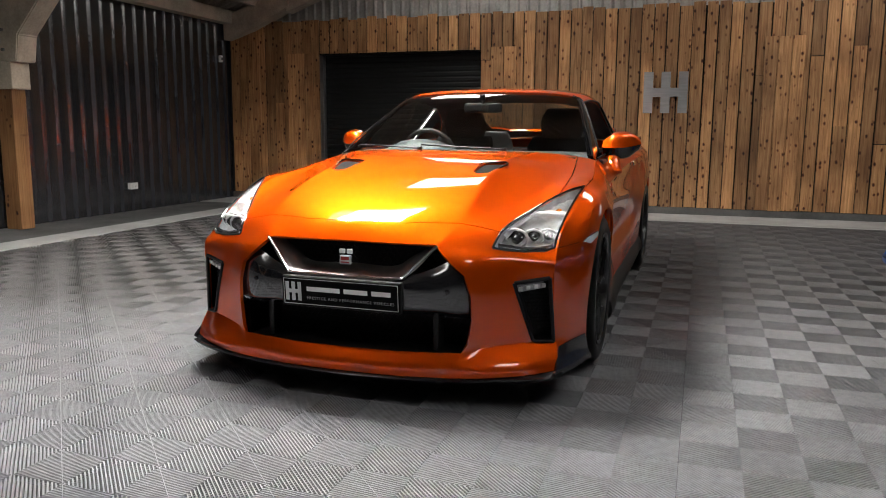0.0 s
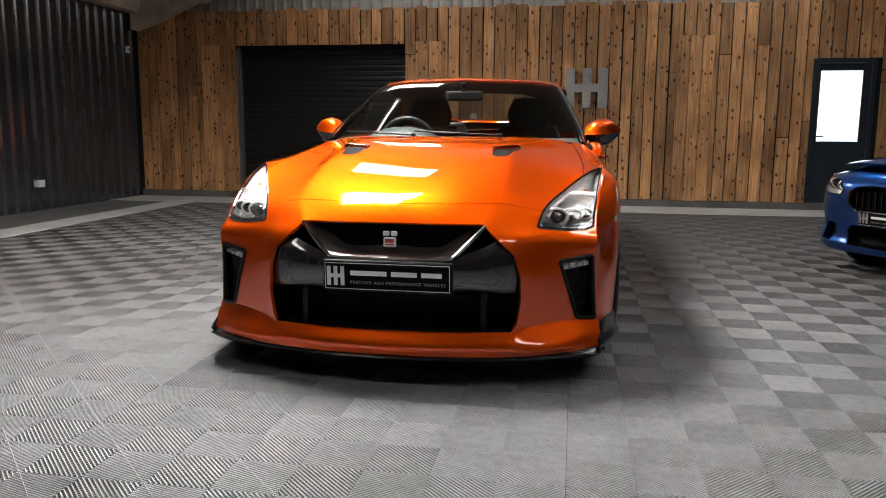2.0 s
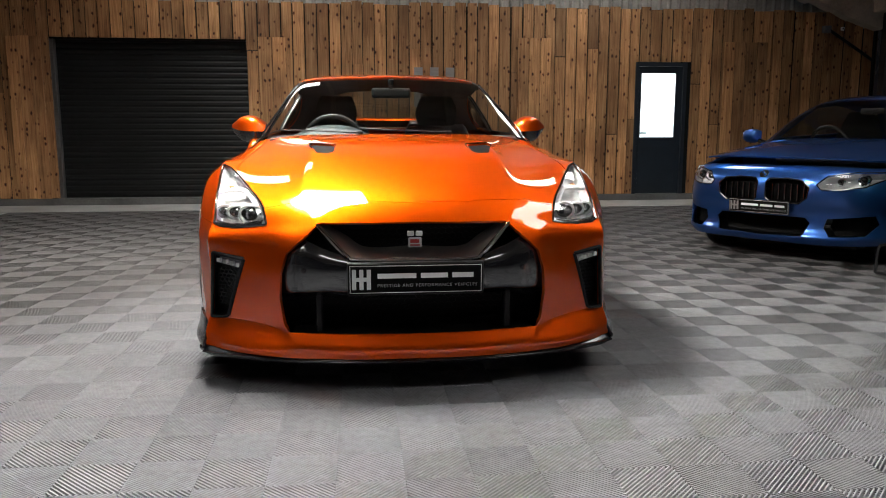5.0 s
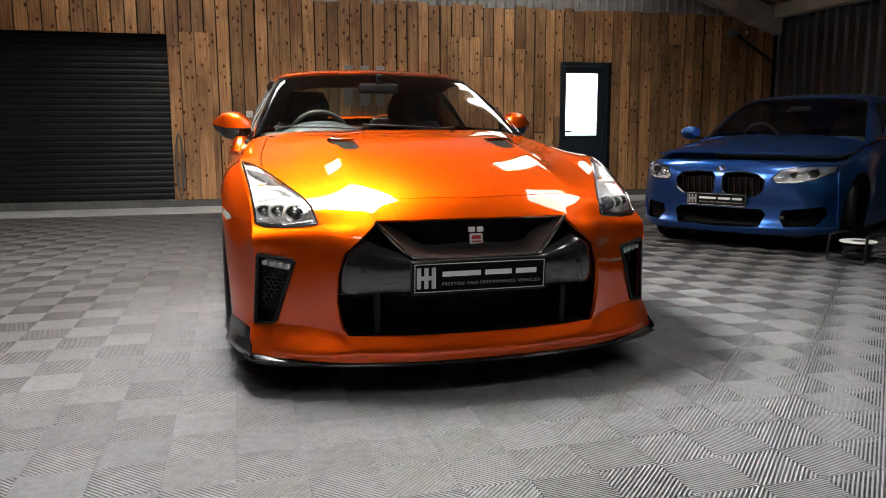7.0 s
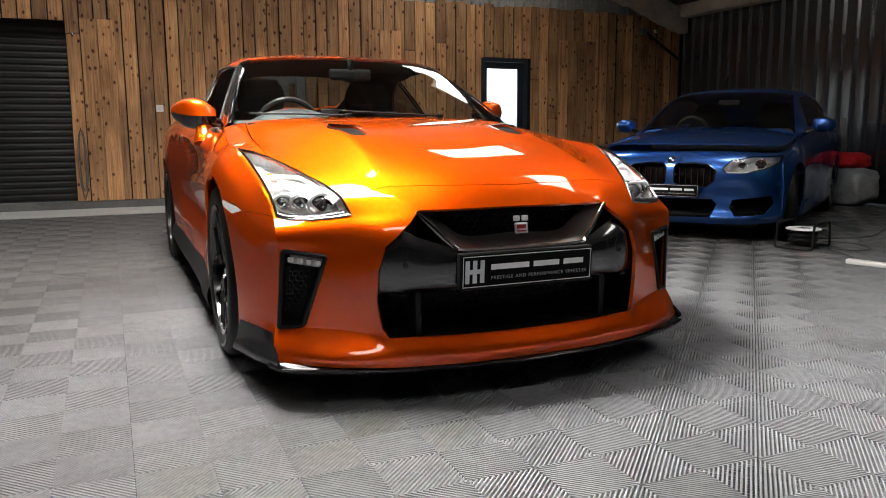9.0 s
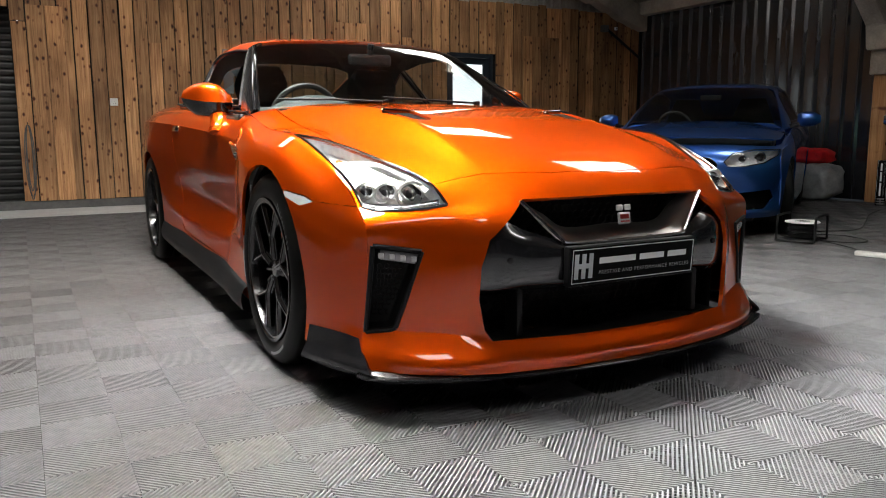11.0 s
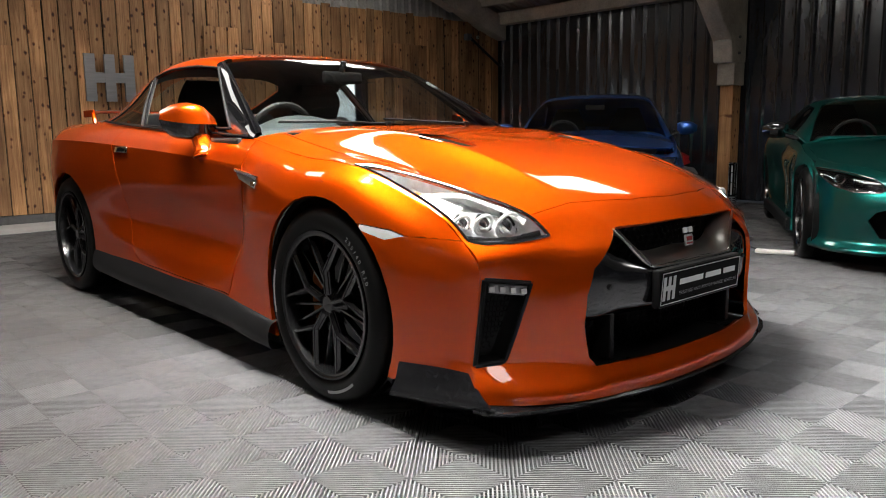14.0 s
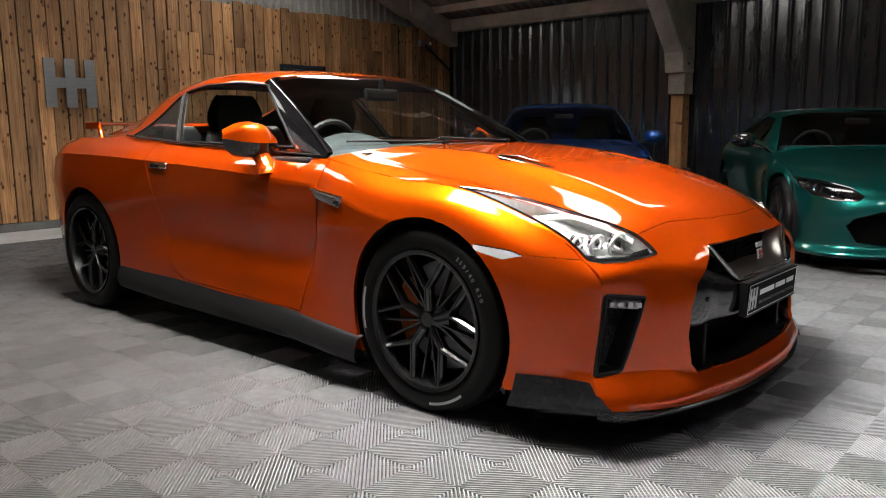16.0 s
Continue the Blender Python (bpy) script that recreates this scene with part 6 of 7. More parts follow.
def other_car(name, label, spec, paint_mat, at):
    car = thing(name, label, "car", "", "", at)
    heart = (0, 2.2, .5)
    top = patch(body_lines(spec["hw"], spec["rows"], spec["wrap"], spec["drop"]), 5, 6)
    side = patch(spec["flank"], 5, 6)
    house = patch(spec["house"], 5, 6)
    holes = []
    for nm, poly, depth in spec["holes"]:
        h = cut(top, poly, 0, 2, lambda c: c.y < .9 and c.z < spec["hole_top"])
        holes.append((nm, h, depth))
    lamp = cut(top, spec["lamp"], 0, 2, lambda c: c.y < 1.25)
    bonnet = cut(top, spec["bonnet"], 0, 1, lambda c: c.z > spec["bonnet_z"])
    for cu in spec["axles"]:
        waste = cut(side, ring_arch(cu, spec["r"] - .005, spec["r"] + .035, 28), 1, 2, lambda c: c.x > .4)
        waste.free()
    door = cut(side, spec["door"], 1, 2, lambda c: c.x > .5)
    screen = cut(house, spec["screen"], 0, 1, lambda c: c.y < spec["screen_end"])
    glass1 = cut(house, spec["glass"], 1, 2, lambda c: c.x > .45)

    def add(nm, bm, mat, gap=.002, both=False, lab="", thick=True, parent=car):
        out = []
        for b in ([whole(bm)] if both else [bm.copy(), mirrored(bm)]):
            out.append(shaded(part(nm, panel(b, heart, gap, thick=thick), mat, parent, lab), 38))
        return out

    add("front_bumper", top, paint_mat, 0, True)
    lid = add("bonnet", bonnet, paint_mat, .003, True)[0]
    if spec["lift"]:
        lid.location.z, lid.rotation_euler.x = spec["lift"][0], radians(spec["lift"][1])
        lid.location.y = spec["lift"][2]
        part("engine_bay", box_bm(-.72, .72, .32, 1.4, .60, .76, .02), BLACK_PLASTIC, car)
    add("body_shell", join(side, house), paint_mat, 0, True)
    add("door", door, paint_mat, .003)
    for ob in add("windscreen", screen, TINTED, .004, True, "tinted windscreen", False) + add("side_window", glass1, DARK_GLASS, .004, False, "dark side glass", False):
        ob.visible_shadow = False
    for nm, h, depth in holes:
        hb = panel(h.copy(), heart, 0, thick=False)
        hb.normal_update()
        for v in hb.verts:
            v.co.y += depth
        sides = [hb] if nm == "centre_intake" else None
        if sides:
            wb = whole(h)
            for v in wb.verts:
                v.co.y += depth
            part(nm, wb, MATT_BLACK, car, "black lower air intake")
            hb.free()
        else:
            for s in (1, -1):
                g = hb.copy() if s > 0 else mirrored(hb)
                part(nm, g, MATT_BLACK, car, "black grille opening")
                if nm == "kidney_grille":
                    rb = bmesh.new()
                    src = h.copy() if s > 0 else mirrored(h)
                    for e in src.edges:
                        if e.is_boundary:
                            tube([e.verts[0].co, e.verts[1].co], .006, 6, False, rb)
                    src.free()
                    part("grille_frame", rb, GLOSS_BLACK, car)
                    for k in range(6):
                        x = s * (.075 + k * .052)
                        part("grille_bar", box_bm(x - .004, x + .004, .075, .12, .53, .66, .002), GLOSS_BLACK, car)
            hb.free()
    for s in (1, -1):
        hl = new("headlight")
        hl.parent = car
        b = lamp.copy() if s > 0 else mirrored(lamp)
        lens = shaded(part("lens", panel(b.copy(), heart, .002, thick=False), LENS, hl))
        lens.visible_shadow = False
        bowl = panel(b.copy(), heart, 0, thick=False)
        bowl.normal_update()
        for v in bowl.verts:
            v.co += Vector((-s * .3, .75, -.55)) * (.10 if not v.is_boundary else .012)
        shaded(part("bowl", bowl, spec["bowl"], hl), 60)
        rb = bmesh.new()
        for e in b.edges:
            if e.is_boundary:
                tube([e.verts[0].co, e.verts[1].co], .005, 6, False, rb)
        part("bezel", rb, GLOSS_BLACK, hl)
        for lx, ly, lz, rr in spec["eyes"]:
            ring = lathe([(rr, -.01), (rr, .01), (rr * .8, .012), (rr * .8, -.004), (rr, -.01)], 24, "y")
            bmesh.ops.transform(ring, matrix=Matrix.Translation((s * lx, ly, lz)) @ Matrix.Rotation(s * radians(-22), 4, "Z"), verts=ring.verts)
            part("lamp_ring", ring, CHROME, hl)
            eye = bmesh.new()
            bmesh.ops.create_uvsphere(eye, u_segments=16, v_segments=10, radius=rr * .72)
            bmesh.ops.transform(eye, matrix=Matrix.Translation((s * lx, ly + .02, lz)), verts=eye.verts)
            part("projector", eye, GLOSS_BLACK, hl)
        # mirror
        mx, my, mz = spec["mirror"]
        mr = new("door_mirror")
        mr.parent = car
        cap = patch([[(mx - .10, my, mz + .05 * a), (mx - .05, my - .09 * c, mz + .07 * a), (mx + .05, my - .08 * c, mz + .065 * a), (mx + .11, my, mz + .03 * a)] for a, c in ((1, .2), (.8, .7), (.1, 1), (-.7, .7), (-1, .2))], 4, 4)
        cap = cap if s > 0 else mirrored(cap)
        shaded(part("mirror_cap", panel(cap, (s * mx, my, mz), 0, .02), paint_mat if spec["painted_mirror"] else GLOSS_BLACK, mr), 60)
        part("mirror_foot", tube([(s * (mx - .19), my - .02, mz - .08), (s * (mx - .08), my - .01, mz - .045)], .022, 8), GLOSS_BLACK, mr)
        part("side_sill", box_bm(s * spec["hw"] - .05, s * spec["hw"] + .0, spec["axles"][0] + spec["r"] + .04, spec["axles"][1] - spec["r"] - .04, .16, .26, .02), BLACK_PLASTIC, car)
        for cu in spec["axles"]:
            ab = bmesh.new()
            rows = []
            r = spec["r"] + .035
            for k in range(25):
                a = radians(-30 + 240 * k / 24)
                rows.append([ab.verts.new((s * xx, cu + rr * math.cos(a), spec["r"] + rr * math.sin(a))) for xx, rr in ((spec["hw"] - .05, r), (spec["hw"] - .05, r + .02), (.55, r + .02), (.55, r - .15))])
            for p, q in zip(rows, rows[1:]):
                for k in range(3):
                    ab.faces.new((p[k], p[k + 1], q[k + 1], q[k]))
            part("arch_liner", ab, BLACK_PLASTIC, car)
            wheel(car, s * (spec["hw"] - .135), cu, spec["r"], spec["r"], .26, s, spec["spokes"], spec["spoke_mat"], ALLOY, spec["caliper"], False, spec["steer"] if cu < 2 else 0)
    part("underbody", box_bm(-.66, .66, .35, spec["long"] - .3, .14, .32, .02), BLACK_PLASTIC, car)
    part("bulkhead", box_bm(-.55, .55, .38, 1.45, .30, .58, .02), BLACK_PLASTIC, car)
    part("cabin_floor", box_bm(-.72, .72, 1.5, spec["long"] - .6, .28, .5, .02), BLACK_PLASTIC, car)
    dz = spec["dash_z"]
    part("dashboard", box_bm(-.70, .70, spec["dash_u"], spec["dash_u"] + .35, dz - .25, dz, .05, 3), DASH, car)
    ring = [(-.36 + .18 * math.cos(2 * math.pi * k / 28), spec["dash_u"] + .46 - .05 * math.sin(2 * math.pi * k / 28), dz - .04 + .17 * math.sin(2 * math.pi * k / 28)) for k in range(28)]
    part("steering_wheel", tube(ring, .016, 6, True), SEAT_BLACK, car)
    for s in (-1, 1):
        su = spec["dash_u"] + .85
        back = patch([[(s * .37 + dx * .9, su + .18, .55), (s * .37 + dx, su + .26, .85), (s * .37 + dx * .8, su + .36, dz + .10), (s * .37 + dx * .5, su + .38, dz + .28), (s * .37 + dx * .5, su + .44, dz + .28), (s * .37 + dx, su + .42, .8), (s * .37 + dx, su + .36, .55)] for dx in (-.26, -.15, 0, .15, .26)], 4, 3)
        shaded(part("seat", panel(back, (s * .37, su + .32, .8), 0, thick=False), MATT_BLACK, car), 60)
    part("rear_view_mirror", box_bm(-.11, .11, spec["rvm"][0], spec["rvm"][0] + .03, spec["rvm"][1] - .03, spec["rvm"][1] + .03, .015, 3), BLACK_PLASTIC, car)
    return car


def plan_house(base, screen_top, roof, rear, tail, hw):
    """Lines across the cabin, each from the middle to the belt."""
    lines = []
    for (u, z), edge, (xb, ub, zb) in zip((base, ((base[0] + screen_top[0]) / 2 - .02, (base[1] + screen_top[1]) / 2 + .03), screen_top, roof, rear, tail), (.80, .74, .655, .67, .70, .74), hw):
        lines.append([(0, u, z), (edge * .5, u + .025, z - .008), (edge * .85, u + .07, z - .03), (edge * hw[0][0] / .86, u + .11, z - .065), ((edge + xb) / 2, (u + .11 + ub) / 2, (z - .065 + zb) / 2), (xb, ub, zb)])
    return lines


belt_m = [(.84, 1.60, .965), (.85, 1.95, .985), (.85, 2.3, 1.0), (.85, 2.95, 1.02), (.84, 3.6, 1.05), (.80, 4.2, 1.07)]
SALOON = dict(
    hw=.90, long=4.9, r=.335, axles=(.87, 3.83), steer=14, wrap=(.06, .36), drop=.10,
    rows=[(.05, .19, 0, .93), (.02, .245, 0, .96), (.05, .30, 0, .97), (.06, .42, 0, .97), (.035, .52, 0, .97), (.03, .60, 0, .96), (.05, .70, 0, .95), (.12, .77, .2, .94), (.27, .825, .7, .95), (.60, .885, 1, .97), (1.05, .945, 1, .98), (1.48, .99, 1, .96)],
    flank=[
        [(.855, .44, .70), (.862, .43, .60), (.87, .43, .50), (.872, .43, .40), (.868, .44, .30), (.85, .46, .20)],
        [(.855, .72, .80), (.90, .70, .70), (.925, .70, .60), (.925, .70, .48), (.915, .70, .33), (.90, .70, .19)],
        [(.87, 1.05, .87), (.915, 1.05, .79), (.94, 1.05, .69), (.94, 1.05, .53), (.93, 1.05, .35), (.91, 1.05, .19)],
        [(.865, 1.48, .93), (.905, 1.48, .86), (.93, 1.48, .77), (.925, 1.48, .56), (.92, 1.48, .36), (.91, 1.48, .19)],
        [(.85, 2.4, 1.0), (.90, 2.4, .93), (.93, 2.4, .82), (.915, 2.4, .58), (.915, 2.4, .37), (.91, 2.4, .20)],
        [(.845, 3.4, 1.04), (.90, 3.4, .96), (.935, 3.4, .84), (.925, 3.4, .6), (.92, 3.4, .38), (.91, 3.4, .21)],
        [(.82, 4.2, 1.07), (.88, 4.2, .98), (.92, 4.2, .86), (.92, 4.2, .62), (.91, 4.2, .4), (.89, 4.2, .23)],
        [(.70, 4.82, 1.05), (.76, 4.84, .96), (.80, 4.86, .84), (.80, 4.86, .62), (.79, 4.86, .42), (.76, 4.82, .27)],
        [(0, 4.88, 1.07), (0, 4.9, .97), (0, 4.92, .84), (0, 4.92, .62), (0, 4.9, .42), (0, 4.86, .27)]],
    house=plan_house((1.42, 1.0), (2.22, 1.405), (2.9, 1.46), (3.75, 1.36), (4.45, 1.10), belt_m) + [[(0, 4.88, 1.07), (.3, 4.87, 1.07), (.5, 4.86, 1.065), (.6, 4.85, 1.06), (.66, 4.84, 1.055), (.70, 4.82, 1.05)]],
    holes=[("kidney_grille", [(.035, .67), (.06, .702), (.20, .708), (.33, .692), (.385, .645), (.375, .56), (.31, .508), (.08, .510), (.04, .54)], .07),
           ("centre_intake", [(-.01, .40), (.36, .40), (.40, .36), (.36, .25), (-.01, .235)], .16),
           ("side_intake", [(.52, .40), (.80, .43), (.82, .36), (.76, .27), (.55, .26), (.50, .33)], .13)],
    hole_top=.76, lamp=[(.44, .665), (.50, .735), (.66, .765), (.845, .765), (.83, .715), (.74, .655), (.60, .628), (.47, .628)],
    bonnet=[(-.01, .20), (.30, .215), (.55, .27), (.70, .37), (.79, .52), (.83, .75), (.83, 1.2), (.80, 1.52), (.4, 1.50), (-.01, 1.47)], bonnet_z=.74, lift=(.072, -1.6, -.02),
    door=[(1.42, 1.05), (1.42, .3), (2.45, .3), (2.47, 1.05)], screen=[(-.01, 1.42), (.42, 1.45), (.78, 1.55), (.625, 2.30), (.3, 2.23), (-.01, 2.20)], screen_end=2.4,
    glass=[(1.95, 1.02), (2.38, 1.325), (2.9, 1.375), (3.5, 1.32), (3.95, 1.12), (3.9, 1.08)],
    bowl=DARK_BOWL, eyes=((.56, .20, .69, .042), (.70, .29, .70, .048)), mirror=(1.0, 1.72, 1.035), painted_mirror=True, spokes=thin_spokes(5, .335 * .745, .124), spoke_mat=SATIN_SILVER, caliper=None,
    dash_u=1.62, dash_z=1.0, seat=SEAT_BLACK, rvm=(2.15, 1.28))
SALOON_AT = pose(1.52, 5.36, 0, 0, 0, -56) @ Matrix.Scale(.93, 4)
saloon = other_car("saloon_car", "metallic blue four-door saloon with its bonnet ajar", SALOON, BLUE, SALOON_AT)
number_plate(saloon, .52, .111, pose(0, .002, .468, 3))
badge = lathe([(.001, -.006), (.035, -.006), (.038, -.002), (.038, .004)], 24, "y")
bmesh.ops.transform(badge, matrix=Matrix.Translation((0, .075, .735)) @ Matrix.Rotation(radians(-42), 4, "X"), verts=badge.verts)
part("round_badge", badge, CHROME, saloon, "small round chrome badge")
for k in range(2):
    quarter = box_bm(-.021 + .022 * k, -.001 + .022 * k, -.0085, -.005, .001 - .022 * k, .021 - .022 * k, .003)
    bmesh.ops.transform(quarter, matrix=Matrix.Translation((0, .075, .735)) @ Matrix.Rotation(radians(-42), 4, "X"), verts=quarter.verts)
    part("badge_field", quarter, BLUE, saloon)

belt_a = [(.84, 1.70, .90), (.86, 1.95, .915), (.86, 2.25, .925), (.85, 2.8, .95), (.83, 3.4, .98), (.80, 3.9, 1.0)]
COUPE_GREEN = dict(
    hw=.93, long=4.46, r=.345, axles=(.86, 3.56), steer=0, wrap=(.07, .42), drop=.06,
    rows=[(.10, .13, 0, .95), (.05, .16, 0, .97), (.09, .22, 0, .95), (.06, .34, 0, .94), (.03, .44, 0, .93), (.03, .52, 0, .92), (.07, .60, .1, .92), (.16, .655, .4, .92), (.36, .72, .8, .94), (.70, .79, 1, .96), (1.1, .85, 1, .95), (1.55, .90, 1, .93)],
    flank=[
        [(.856, .52, .60), (.865, .50, .52), (.872, .49, .44), (.875, .49, .35), (.875, .49, .25), (.87, .49, .15)],
        [(.868, .72, .735), (.91, .70, .66), (.935, .70, .58), (.94, .70, .46), (.93, .70, .3), (.92, .70, .16)],
        [(.882, 1.05, .79), (.925, 1.05, .74), (.955, 1.05, .66), (.96, 1.05, .5), (.95, 1.05, .33), (.94, 1.05, .16)],
        [(.862, 1.55, .855), (.90, 1.55, .80), (.915, 1.55, .70), (.905, 1.55, .5), (.91, 1.55, .33), (.93, 1.55, .18)],
        [(.86, 2.3, .925), (.89, 2.3, .87), (.91, 2.3, .76), (.89, 2.3, .53), (.90, 2.3, .35), (.93, 2.3, .2)],
        [(.84, 3.1, .965), (.90, 3.1, .91), (.94, 3.1, .81), (.94, 3.1, .58), (.94, 3.1, .37), (.94, 3.1, .22)],
        [(.81, 3.7, .99), (.89, 3.7, .93), (.95, 3.7, .83), (.96, 3.7, .6), (.95, 3.7, .4), (.93, 3.7, .23)],
        [(.66, 4.36, .98), (.72, 4.38, .91), (.77, 4.4, .82), (.79, 4.4, .6), (.78, 4.38, .42), (.74, 4.34, .28)],
        [(0, 4.44, 1.0), (0, 4.46, .92), (0, 4.46, .82), (0, 4.46, .6), (0, 4.44, .42), (0, 4.4, .28)]],
    house=plan_house((1.52, .91), (2.15, 1.235), (2.65, 1.275), (3.3, 1.19), (3.95, 1.02), belt_a) + [[(0, 4.44, 1.0), (.3, 4.43, 1.0), (.5, 4.41, .995), (.58, 4.4, .99), (.62, 4.38, .985), (.66, 4.36, .98)]],
    holes=[("centre_intake", [(-.01, .50), (.40, .485), (.56, .43), (.60, .37), (.52, .25), (-.01, .20)], .10)],
    hole_top=.56, lamp=[(.50, .585), (.56, .64), (.72, .685), (.86, .70), (.85, .65), (.78, .585), (.68, .555), (.54, .555)],
    bonnet=[(-.01, .20), (.30, .225), (.50, .30), (.60, .42), (.74, .60), (.82, .85), (.82, 1.3), (.78, 1.6), (.4, 1.57), (-.01, 1.54)], bonnet_z=.63, lift=None,
    door=[(1.62, 1.0), (1.66, .3), (2.85, .3), (2.95, 1.0)], screen=[(-.01, 1.52), (.42, 1.55), (.78, 1.66), (.625, 2.235), (.3, 2.165), (-.01, 2.14)], screen_end=2.3,
    glass=[(1.98, .945), (2.32, 1.16), (2.65, 1.195), (3.1, 1.13), (3.3, 1.0)],
    bowl=GLOSS_BLACK, eyes=((.64, .30, .612, .034), (.74, .38, .63, .034)), mirror=(1.02, 1.92, .965), painted_mirror=False, spokes=thin_spokes(10, .345 * .745, .124), spoke_mat=ALLOY, caliper=COPPER,
    dash_u=1.70, dash_z=.91, seat=SEAT_BLACK, rvm=(2.05, 1.13))
other_car("green_coupe", "metallic green low sports coupe with dark wheels", COUPE_GREEN, GREEN, pose(1.76, 2.56, 0, 0, 0, -60) @ Matrix.Scale(.97, 4))


# ---- small things on the floor beside the blue car ----
def cable_reel(x, y):
    ob = thing("cable_reel", "black cable reel with a pale top flange on the floor", "cable reel", "", "", pose(x, y, 0, 0, 0, 20))
    for z, mat, nm in ((.016, BLACK_PLASTIC, "lower_flange"), (.150, WHITE_PLASTIC, "upper_flange")):
        fl = lathe([(.03, z - .006), (.125, z - .006), (.13, z), (.125, z + .006), (.03, z + .006)], 36, "z")
        shaded(part(nm, fl, mat, ob), 40)
    part("drum", lathe([(.001, .01), (.055, .01), (.055, .156), (.001, .156)], 24, "z"), BLACK_PLASTIC, ob)
    coil = [(.09 * math.cos(k * .5) * (1 + .12 * ((k // 25) % 2)), .09 * math.sin(k * .5) * (1 + .12 * ((k // 25) % 2)), .035 + .1 * k / 120) for k in range(120)]
    part("wound_cable", tube(coil, .008, 6), BLACK_PLASTIC, ob)
    for s in (-1, 1):
        loop = curve_points([(-.17, s * .14, .012), (-.15, s * .14, .18), (-.1, s * .14, .205), (.1, s * .14, .205), (.15, s * .14, .18), (.17, s * .14, .012)], 5)
        part("stand_frame", tube(loop, .009, 8), BLACK_PLASTIC, ob)
    for a in (-.165, .165):
        part("stand_foot", tube([(a, -.14, .012), (a, .14, .012)], .009, 8), BLACK_PLASTIC, ob)
    return ob


cable_reel(2.33, 4.72)
lead = thing("extension_lead", "thin black cable lying loose on the tiles", "cable")
path = [(2.42, 4.62, .006), (2.55, 4.4, .005), (2.75, 4.45, .005), (2.85, 4.7, .005), (2.7, 4.85, .005), (2.45, 4.62, .005), (2.3, 4.3, .005), (2.18, 4.12, .005), (2.09, 4.02, .012)]
part("cable", tube(curve_points(path, 10), .0045, 6), BLACK_PLASTIC, lead)
path = [(2.45, 4.75, .006), (2.8, 5.0, .005), (3.3, 4.9, .005), (3.9, 5.2, .005), (4.6, 5.6, .005), (5.4, 5.9, .005), (5.9, 6.0, .006)]
part("cable", tube(curve_points(path, 10), .0045, 6), BLACK_PLASTIC, lead)
strip = thing("socket_strip", "white four-way extension socket on the tiles", "socket", "", "", pose(2.06, 3.93, 0.001, 0, 0, -75))
part("body", box_bm(-.14, .14, -.032, .032, 0, .032, .008, 3), WHITE_PLASTIC, strip)
for k in range(4):
    for dx, dy in ((0, .012), (-.009, -.008), (.009, -.008)):
        x = -.1 + k * .065 + dx
        part("slot", box_bm(x - .0025, x + .0025, dy - .004, dy + .004, .0315, .0325), BLACK_PLASTIC, strip)

# covered goods by the cladding
GREY_SACK = worn(material("grey_plastic_sack", (0.30, 0.31, 0.32), 0.5), 9.0, 0.3, 0.8)
RED_CLOTH = worn(material("red_cloth", (0.62, 0.012, 0.015), 0.8), 12.0, 0.3, 0.6)


def soft_block(x, y, z0, lx, ly, h, mat, name, label, seed, sag=.05, parent=None):
    """A slumped bag: a rounded block with folds."""
    bm = bmesh.new()
    bmesh.ops.create_uvsphere(bm, u_segments=36, v_segments=22, radius=1)
    for v in bm.verts:
        c = v.co.copy()
        p = Vector([math.copysign(abs(q) ** .55, q) for q in c])
        n = noise.noise(Vector((c.x * 2.2 + seed, c.y * 2.2, c.z * 2.6))) * .12 + noise.noise(Vector((c.x * 6 + seed, c.y * 6, c.z * 5))) * .05
        p *= 1 + n
        v.co = Vector((x + p.x * lx / 2, y + p.y * ly / 2, max(z0, z0 + (p.z + 1) * h / 2 - .01)))
    ob = part(name, bm, mat, parent, "", True)
    return ob


sack = tagged(soft_block(5.70, 7.22, 0, .44, .98, .48, GREY_SACK, "sack", "", 1.0), "crumpled grey plastic sack against the dark cladding", "sack")
sack2 = tagged(soft_block(5.68, 8.5, 0, .5, .9, .42, GREY_SACK, "sack", "", 5.0), "slumped grey plastic sack against the dark cladding", "sack")
cloth = tagged(soft_block(5.68, 7.28, .45, .42, .86, .20, RED_CLOTH, "red_cover", "", 9.0), "folded bright red cloth cover lying on a sack", "cover")
cloth2 = tagged(soft_block(5.68, 8.45, .39, .44, .7, .15, RED_CLOTH, "red_cover", "", 12.0), "folded bright red cloth cover lying on a sack", "cover")
stand = thing("display_plate", "black dealer plate standing upright by the timber post", "plate", "", "", pose(5.56, 6.1, .27, 0, 0, -52))
number_plate(stand, .52, .112, pose(0, 0, 0, 0, -90, 0))
stand.location.z = .262


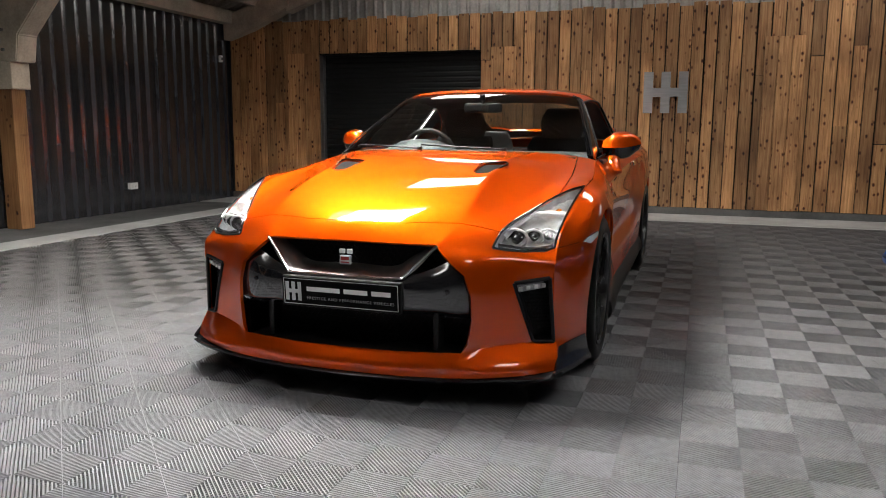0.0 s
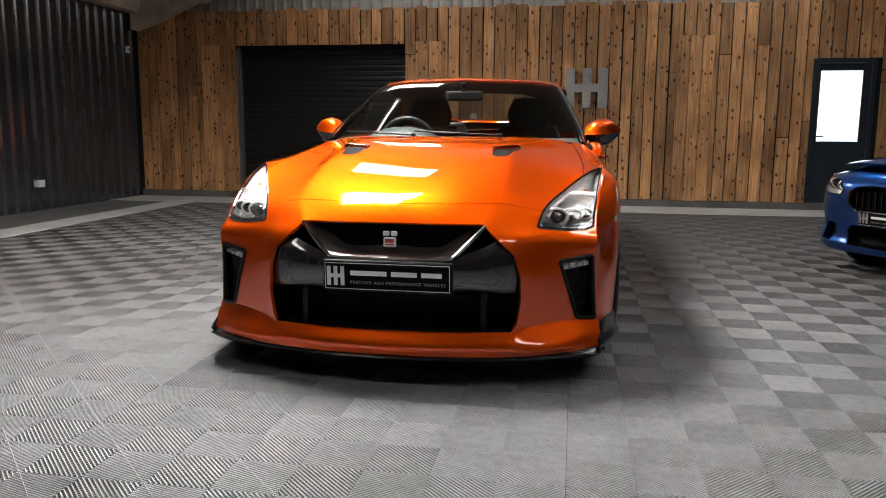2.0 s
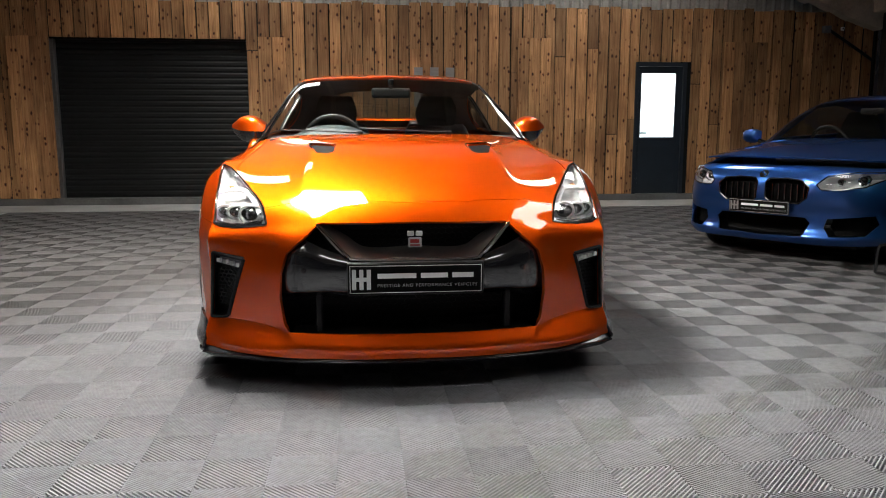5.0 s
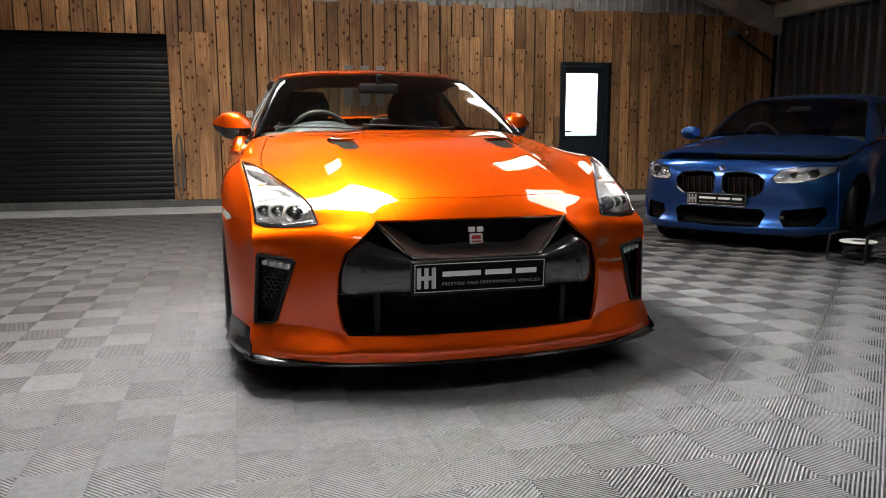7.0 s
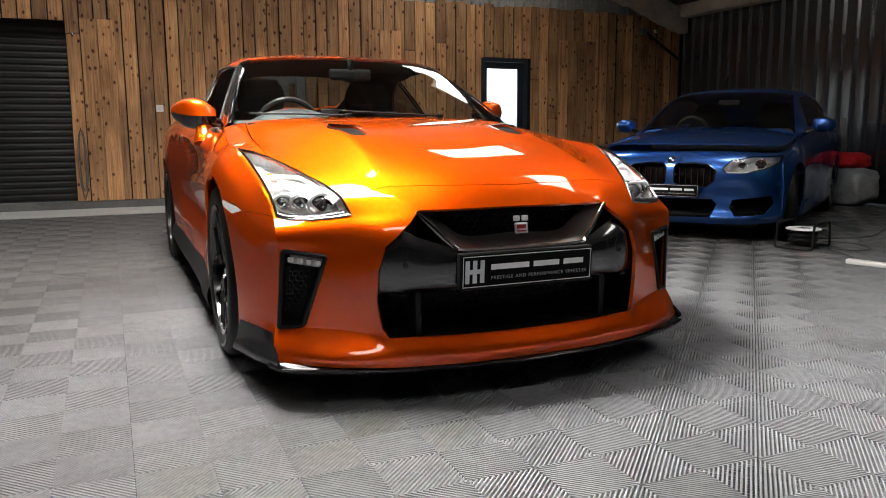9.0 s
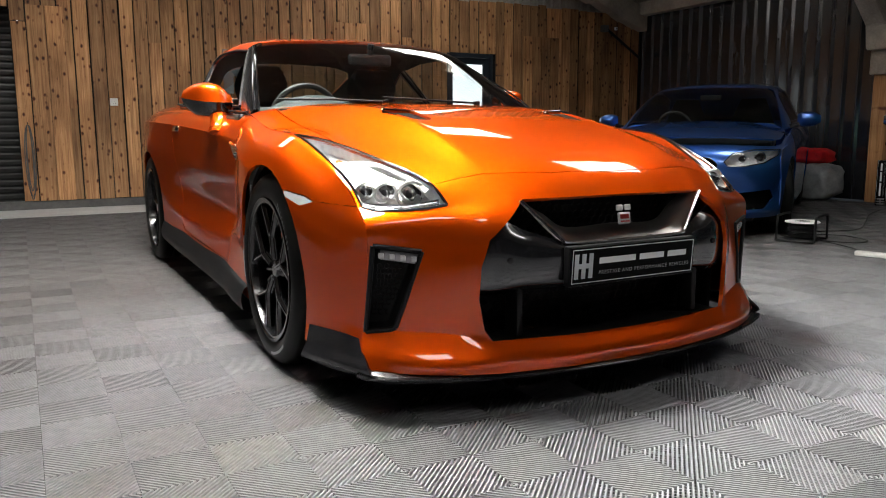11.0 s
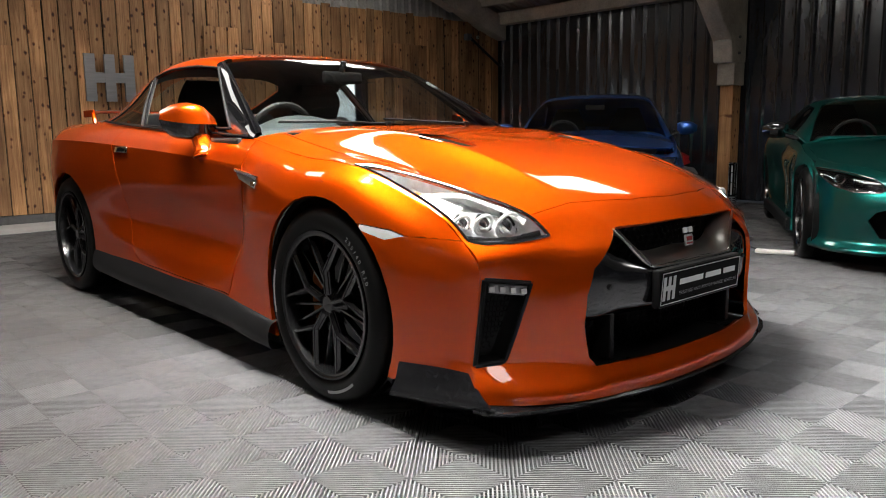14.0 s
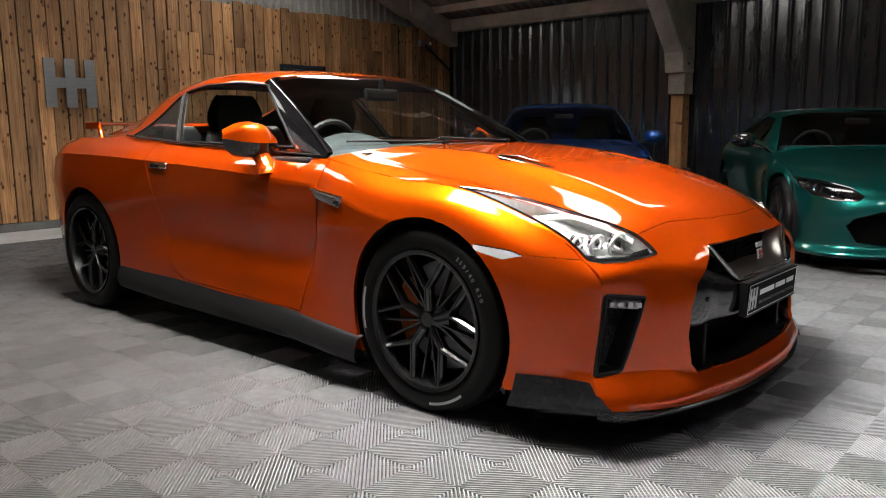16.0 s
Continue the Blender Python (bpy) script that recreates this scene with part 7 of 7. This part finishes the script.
# ---- the timber wall, board by board ----
def timber_wall():
    wall = thing("wall_north", "rough sawn timber board wall with dark gaps and knots", "wall", "", "structure")
    part("backing", box_bm(LEFT_X, -5.62, WALL_Y + 0.03, WALL_Y + 0.2, 0.095, WALL_TOP - 0.02), TILE_BED, wall)
    part("backing", box_bm(-2.94, 2.44, WALL_Y + 0.03, WALL_Y + 0.2, 0.095, WALL_TOP - 0.02), TILE_BED, wall)
    part("backing", box_bm(3.23, RIGHT_X, WALL_Y + 0.03, WALL_Y + 0.2, 0.095, WALL_TOP - 0.02), TILE_BED, wall)
    part("backing", box_bm(-5.62, -2.94, WALL_Y + 0.03, WALL_Y + 0.2, 2.285, WALL_TOP - 0.02), TILE_BED, wall)
    part("backing", box_bm(2.44, 3.23, WALL_Y + 0.03, WALL_Y + 0.2, 1.99, WALL_TOP - 0.02), TILE_BED, wall)
    meshes = {}
    rnd = random.Random(4)

    def board(x0, x1, z0, z1, y, lean=0.0):
        w = round((x1 - x0) / 0.006) * 0.006
        h = round((z1 - z0) / 0.02) * 0.02
        key = (w, h)
        if key not in meshes:
            bm = box_bm(-w / 2, w / 2, -0.011, 0.011, 0, h)
            bmesh.ops.bevel(bm, geom=[e for e in bm.edges if abs(e.verts[0].co.z - e.verts[1].co.z) > 0.1], offset=0.0025, segments=1, affect="EDGES")
            meshes[key] = link_mesh("board", bm, TIMBER)
        ob = new("board", meshes[key])
        ob.parent = wall
        ob.matrix_world = pose((x0 + x1) / 2, y, z0 + rnd.uniform(-0.004, 0.004), rnd.uniform(-0.08, 0.08), lean + rnd.uniform(-0.12, 0.12), 0)

    x = LEFT_X + 0.05
    while x < RIGHT_X - 0.1:
        w = rnd.choice((0.136, 0.142, 0.148, 0.13))
        gap = rnd.uniform(0.012, 0.02)
        x1 = min(x + w, RIGHT_X - 0.02)
        y = WALL_Y + rnd.uniform(-0.006, 0.01)
        top = WALL_TOP + rnd.uniform(-0.025, 0.02)
        mid = (x + x1) / 2
        if -5.62 < mid < -2.95:
            board(x, x1, 2.235, top, y)
        elif 2.43 < mid < 3.24:
            board(x, x1, 1.995, top, y)
        elif rnd.random() < 0.25:
            cut = rnd.uniform(0.9, 2.2)
            board(x, x1, 0.1, cut - 0.004, y)
            board(x, x1, cut, top, y + rnd.uniform(-0.004, 0.004))
        else:
            board(x, x1, 0.1, top, y)
        x = x1 + gap
    # thicker patches of boards laid over the first layer
    for a, b, top in ((0.72, 1.2, 2.31), (3.76, 4.42, 2.28), (-2.86, -2.48, 2.27), (-6.1, -5.66, 2.24)):
        n = round((b - a) / 0.155)
        for k in range(n):
            board(a + k * (b - a) / n, a + (k + 1) * (b - a) / n - 0.01, 0.1, top, WALL_Y - 0.03)


timber_wall()


# ---- the floor of ribbed tiles ----
def tile_arrays():
    """One 0.406 m tile: four quarters of slanting ribs, nested round its middle, on cross webs, with one raised seam."""
    verts, faces = [], []
    n = 12
    p = CELL / n

    def strip(c):
        c = min(max(c, 0.0008), 2 * CELL - 0.0008)
        x0, x1 = max(0.0006, c - CELL + 0.0006), min(c, CELL - 0.0006)
        return (x1, c - x1), (x0, c - x0)

    for qx, qy in ((1, 1), (-1, 1), (-1, -1), (1, -1)):
        flip = qx * qy < 0
        for k in range(2 * n):
            s = (k + 0.5) * p
            rows = []
            for e, z in ((-0.23, -0.020), (-0.225, -0.0020), (-0.18, 0.0), (0.18, 0.0), (0.225, -0.0020), (0.23, -0.020)):
                a, b = strip(s + e * p)
                rows.append(((qx * a[0], qy * a[1], z), (qx * b[0], qy * b[1], z)))
            base = len(verts)
            for a, b in rows:
                verts += [a, b]
            for r in range(5):
                i = base + 2 * r
                q = (i, i + 2, i + 3, i + 1)
                faces.append(q[::-1] if flip else q)
        # cross webs, a little lower than the ribs
        for k in range(-n + 4, n - 3):
            d = (k - 0.5) * p * 1.3
            w = 0.13 * p
            lo, hi = abs(d) + 0.004, 2 * CELL - abs(d) - 0.004
            if hi - lo < 0.01:
                continue
            base = len(verts)
            for c, e in ((lo, -w), (lo, w), (hi, w), (hi, -w)):
                verts.append((qx * (c + d + e) / 2, qy * (c - d - e) / 2, -0.0055))
            q = (base, base + 3, base + 2, base + 1)
            faces.append(q if flip else q[::-1])
        if flip:
            w = 0.0016
            base = len(verts)
            for c, e in ((0.004, -w), (0.004, w), (2 * CELL - 0.004, w), (2 * CELL - 0.004, -w)):
                verts.append((qx * (c + e) / 2, qy * (c - e) / 2, 0.0006))
            faces.append((base, base + 3, base + 2, base + 1))
    return np.array(verts), np.array(faces)


def ribbed_floor():
    floor = thing("floor", "grey ribbed plastic floor tiles in a chequered pattern", "floor", "", "structure")
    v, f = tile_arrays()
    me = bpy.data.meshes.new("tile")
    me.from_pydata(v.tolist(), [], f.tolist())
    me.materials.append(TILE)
    rest = []
    near = 0
    for i in range(-23, 34, 2):
        for j in range(-41, 38, 2):
            x, y = GX + i * CELL, GY + j * CELL
            if y < BACK_Y + 0.1 or x > RIGHT_X - 0.2:
                continue
            if -4.1 < x < 1.0 and 0.55 < y < 3.6 or -4.6 < x < -2.0 and 3.6 <= y < 5.6:
                ob = new("tile", me)
                ob.parent = floor
                ob.location = (x, y, 0)
                near += 1
            elif y > -1.0:
                rest.append((x, y, 0))
    rest = np.array(rest)
    vv = (rest[:, None, :] + v[None]).reshape(-1, 3)
    ff = (np.arange(len(rest))[:, None, None] * len(v) + f[None]).reshape(-1, f.shape[1])
    big = bpy.data.meshes.new("far_tiles")
    big.vertices.add(len(vv))
    big.vertices.foreach_set("co", vv.ravel())
    big.loops.add(ff.size)
    big.loops.foreach_set("vertex_index", ff.ravel().astype(np.int32))
    big.polygons.add(len(ff))
    big.polygons.foreach_set("loop_start", np.arange(0, ff.size, 4, dtype=np.int32))
    big.update()
    big.validate()
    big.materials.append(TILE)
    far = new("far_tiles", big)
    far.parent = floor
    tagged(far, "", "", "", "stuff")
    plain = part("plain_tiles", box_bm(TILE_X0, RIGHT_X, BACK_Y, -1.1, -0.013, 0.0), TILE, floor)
    print("near tiles", near, "rest", len(rest))


ribbed_floor()
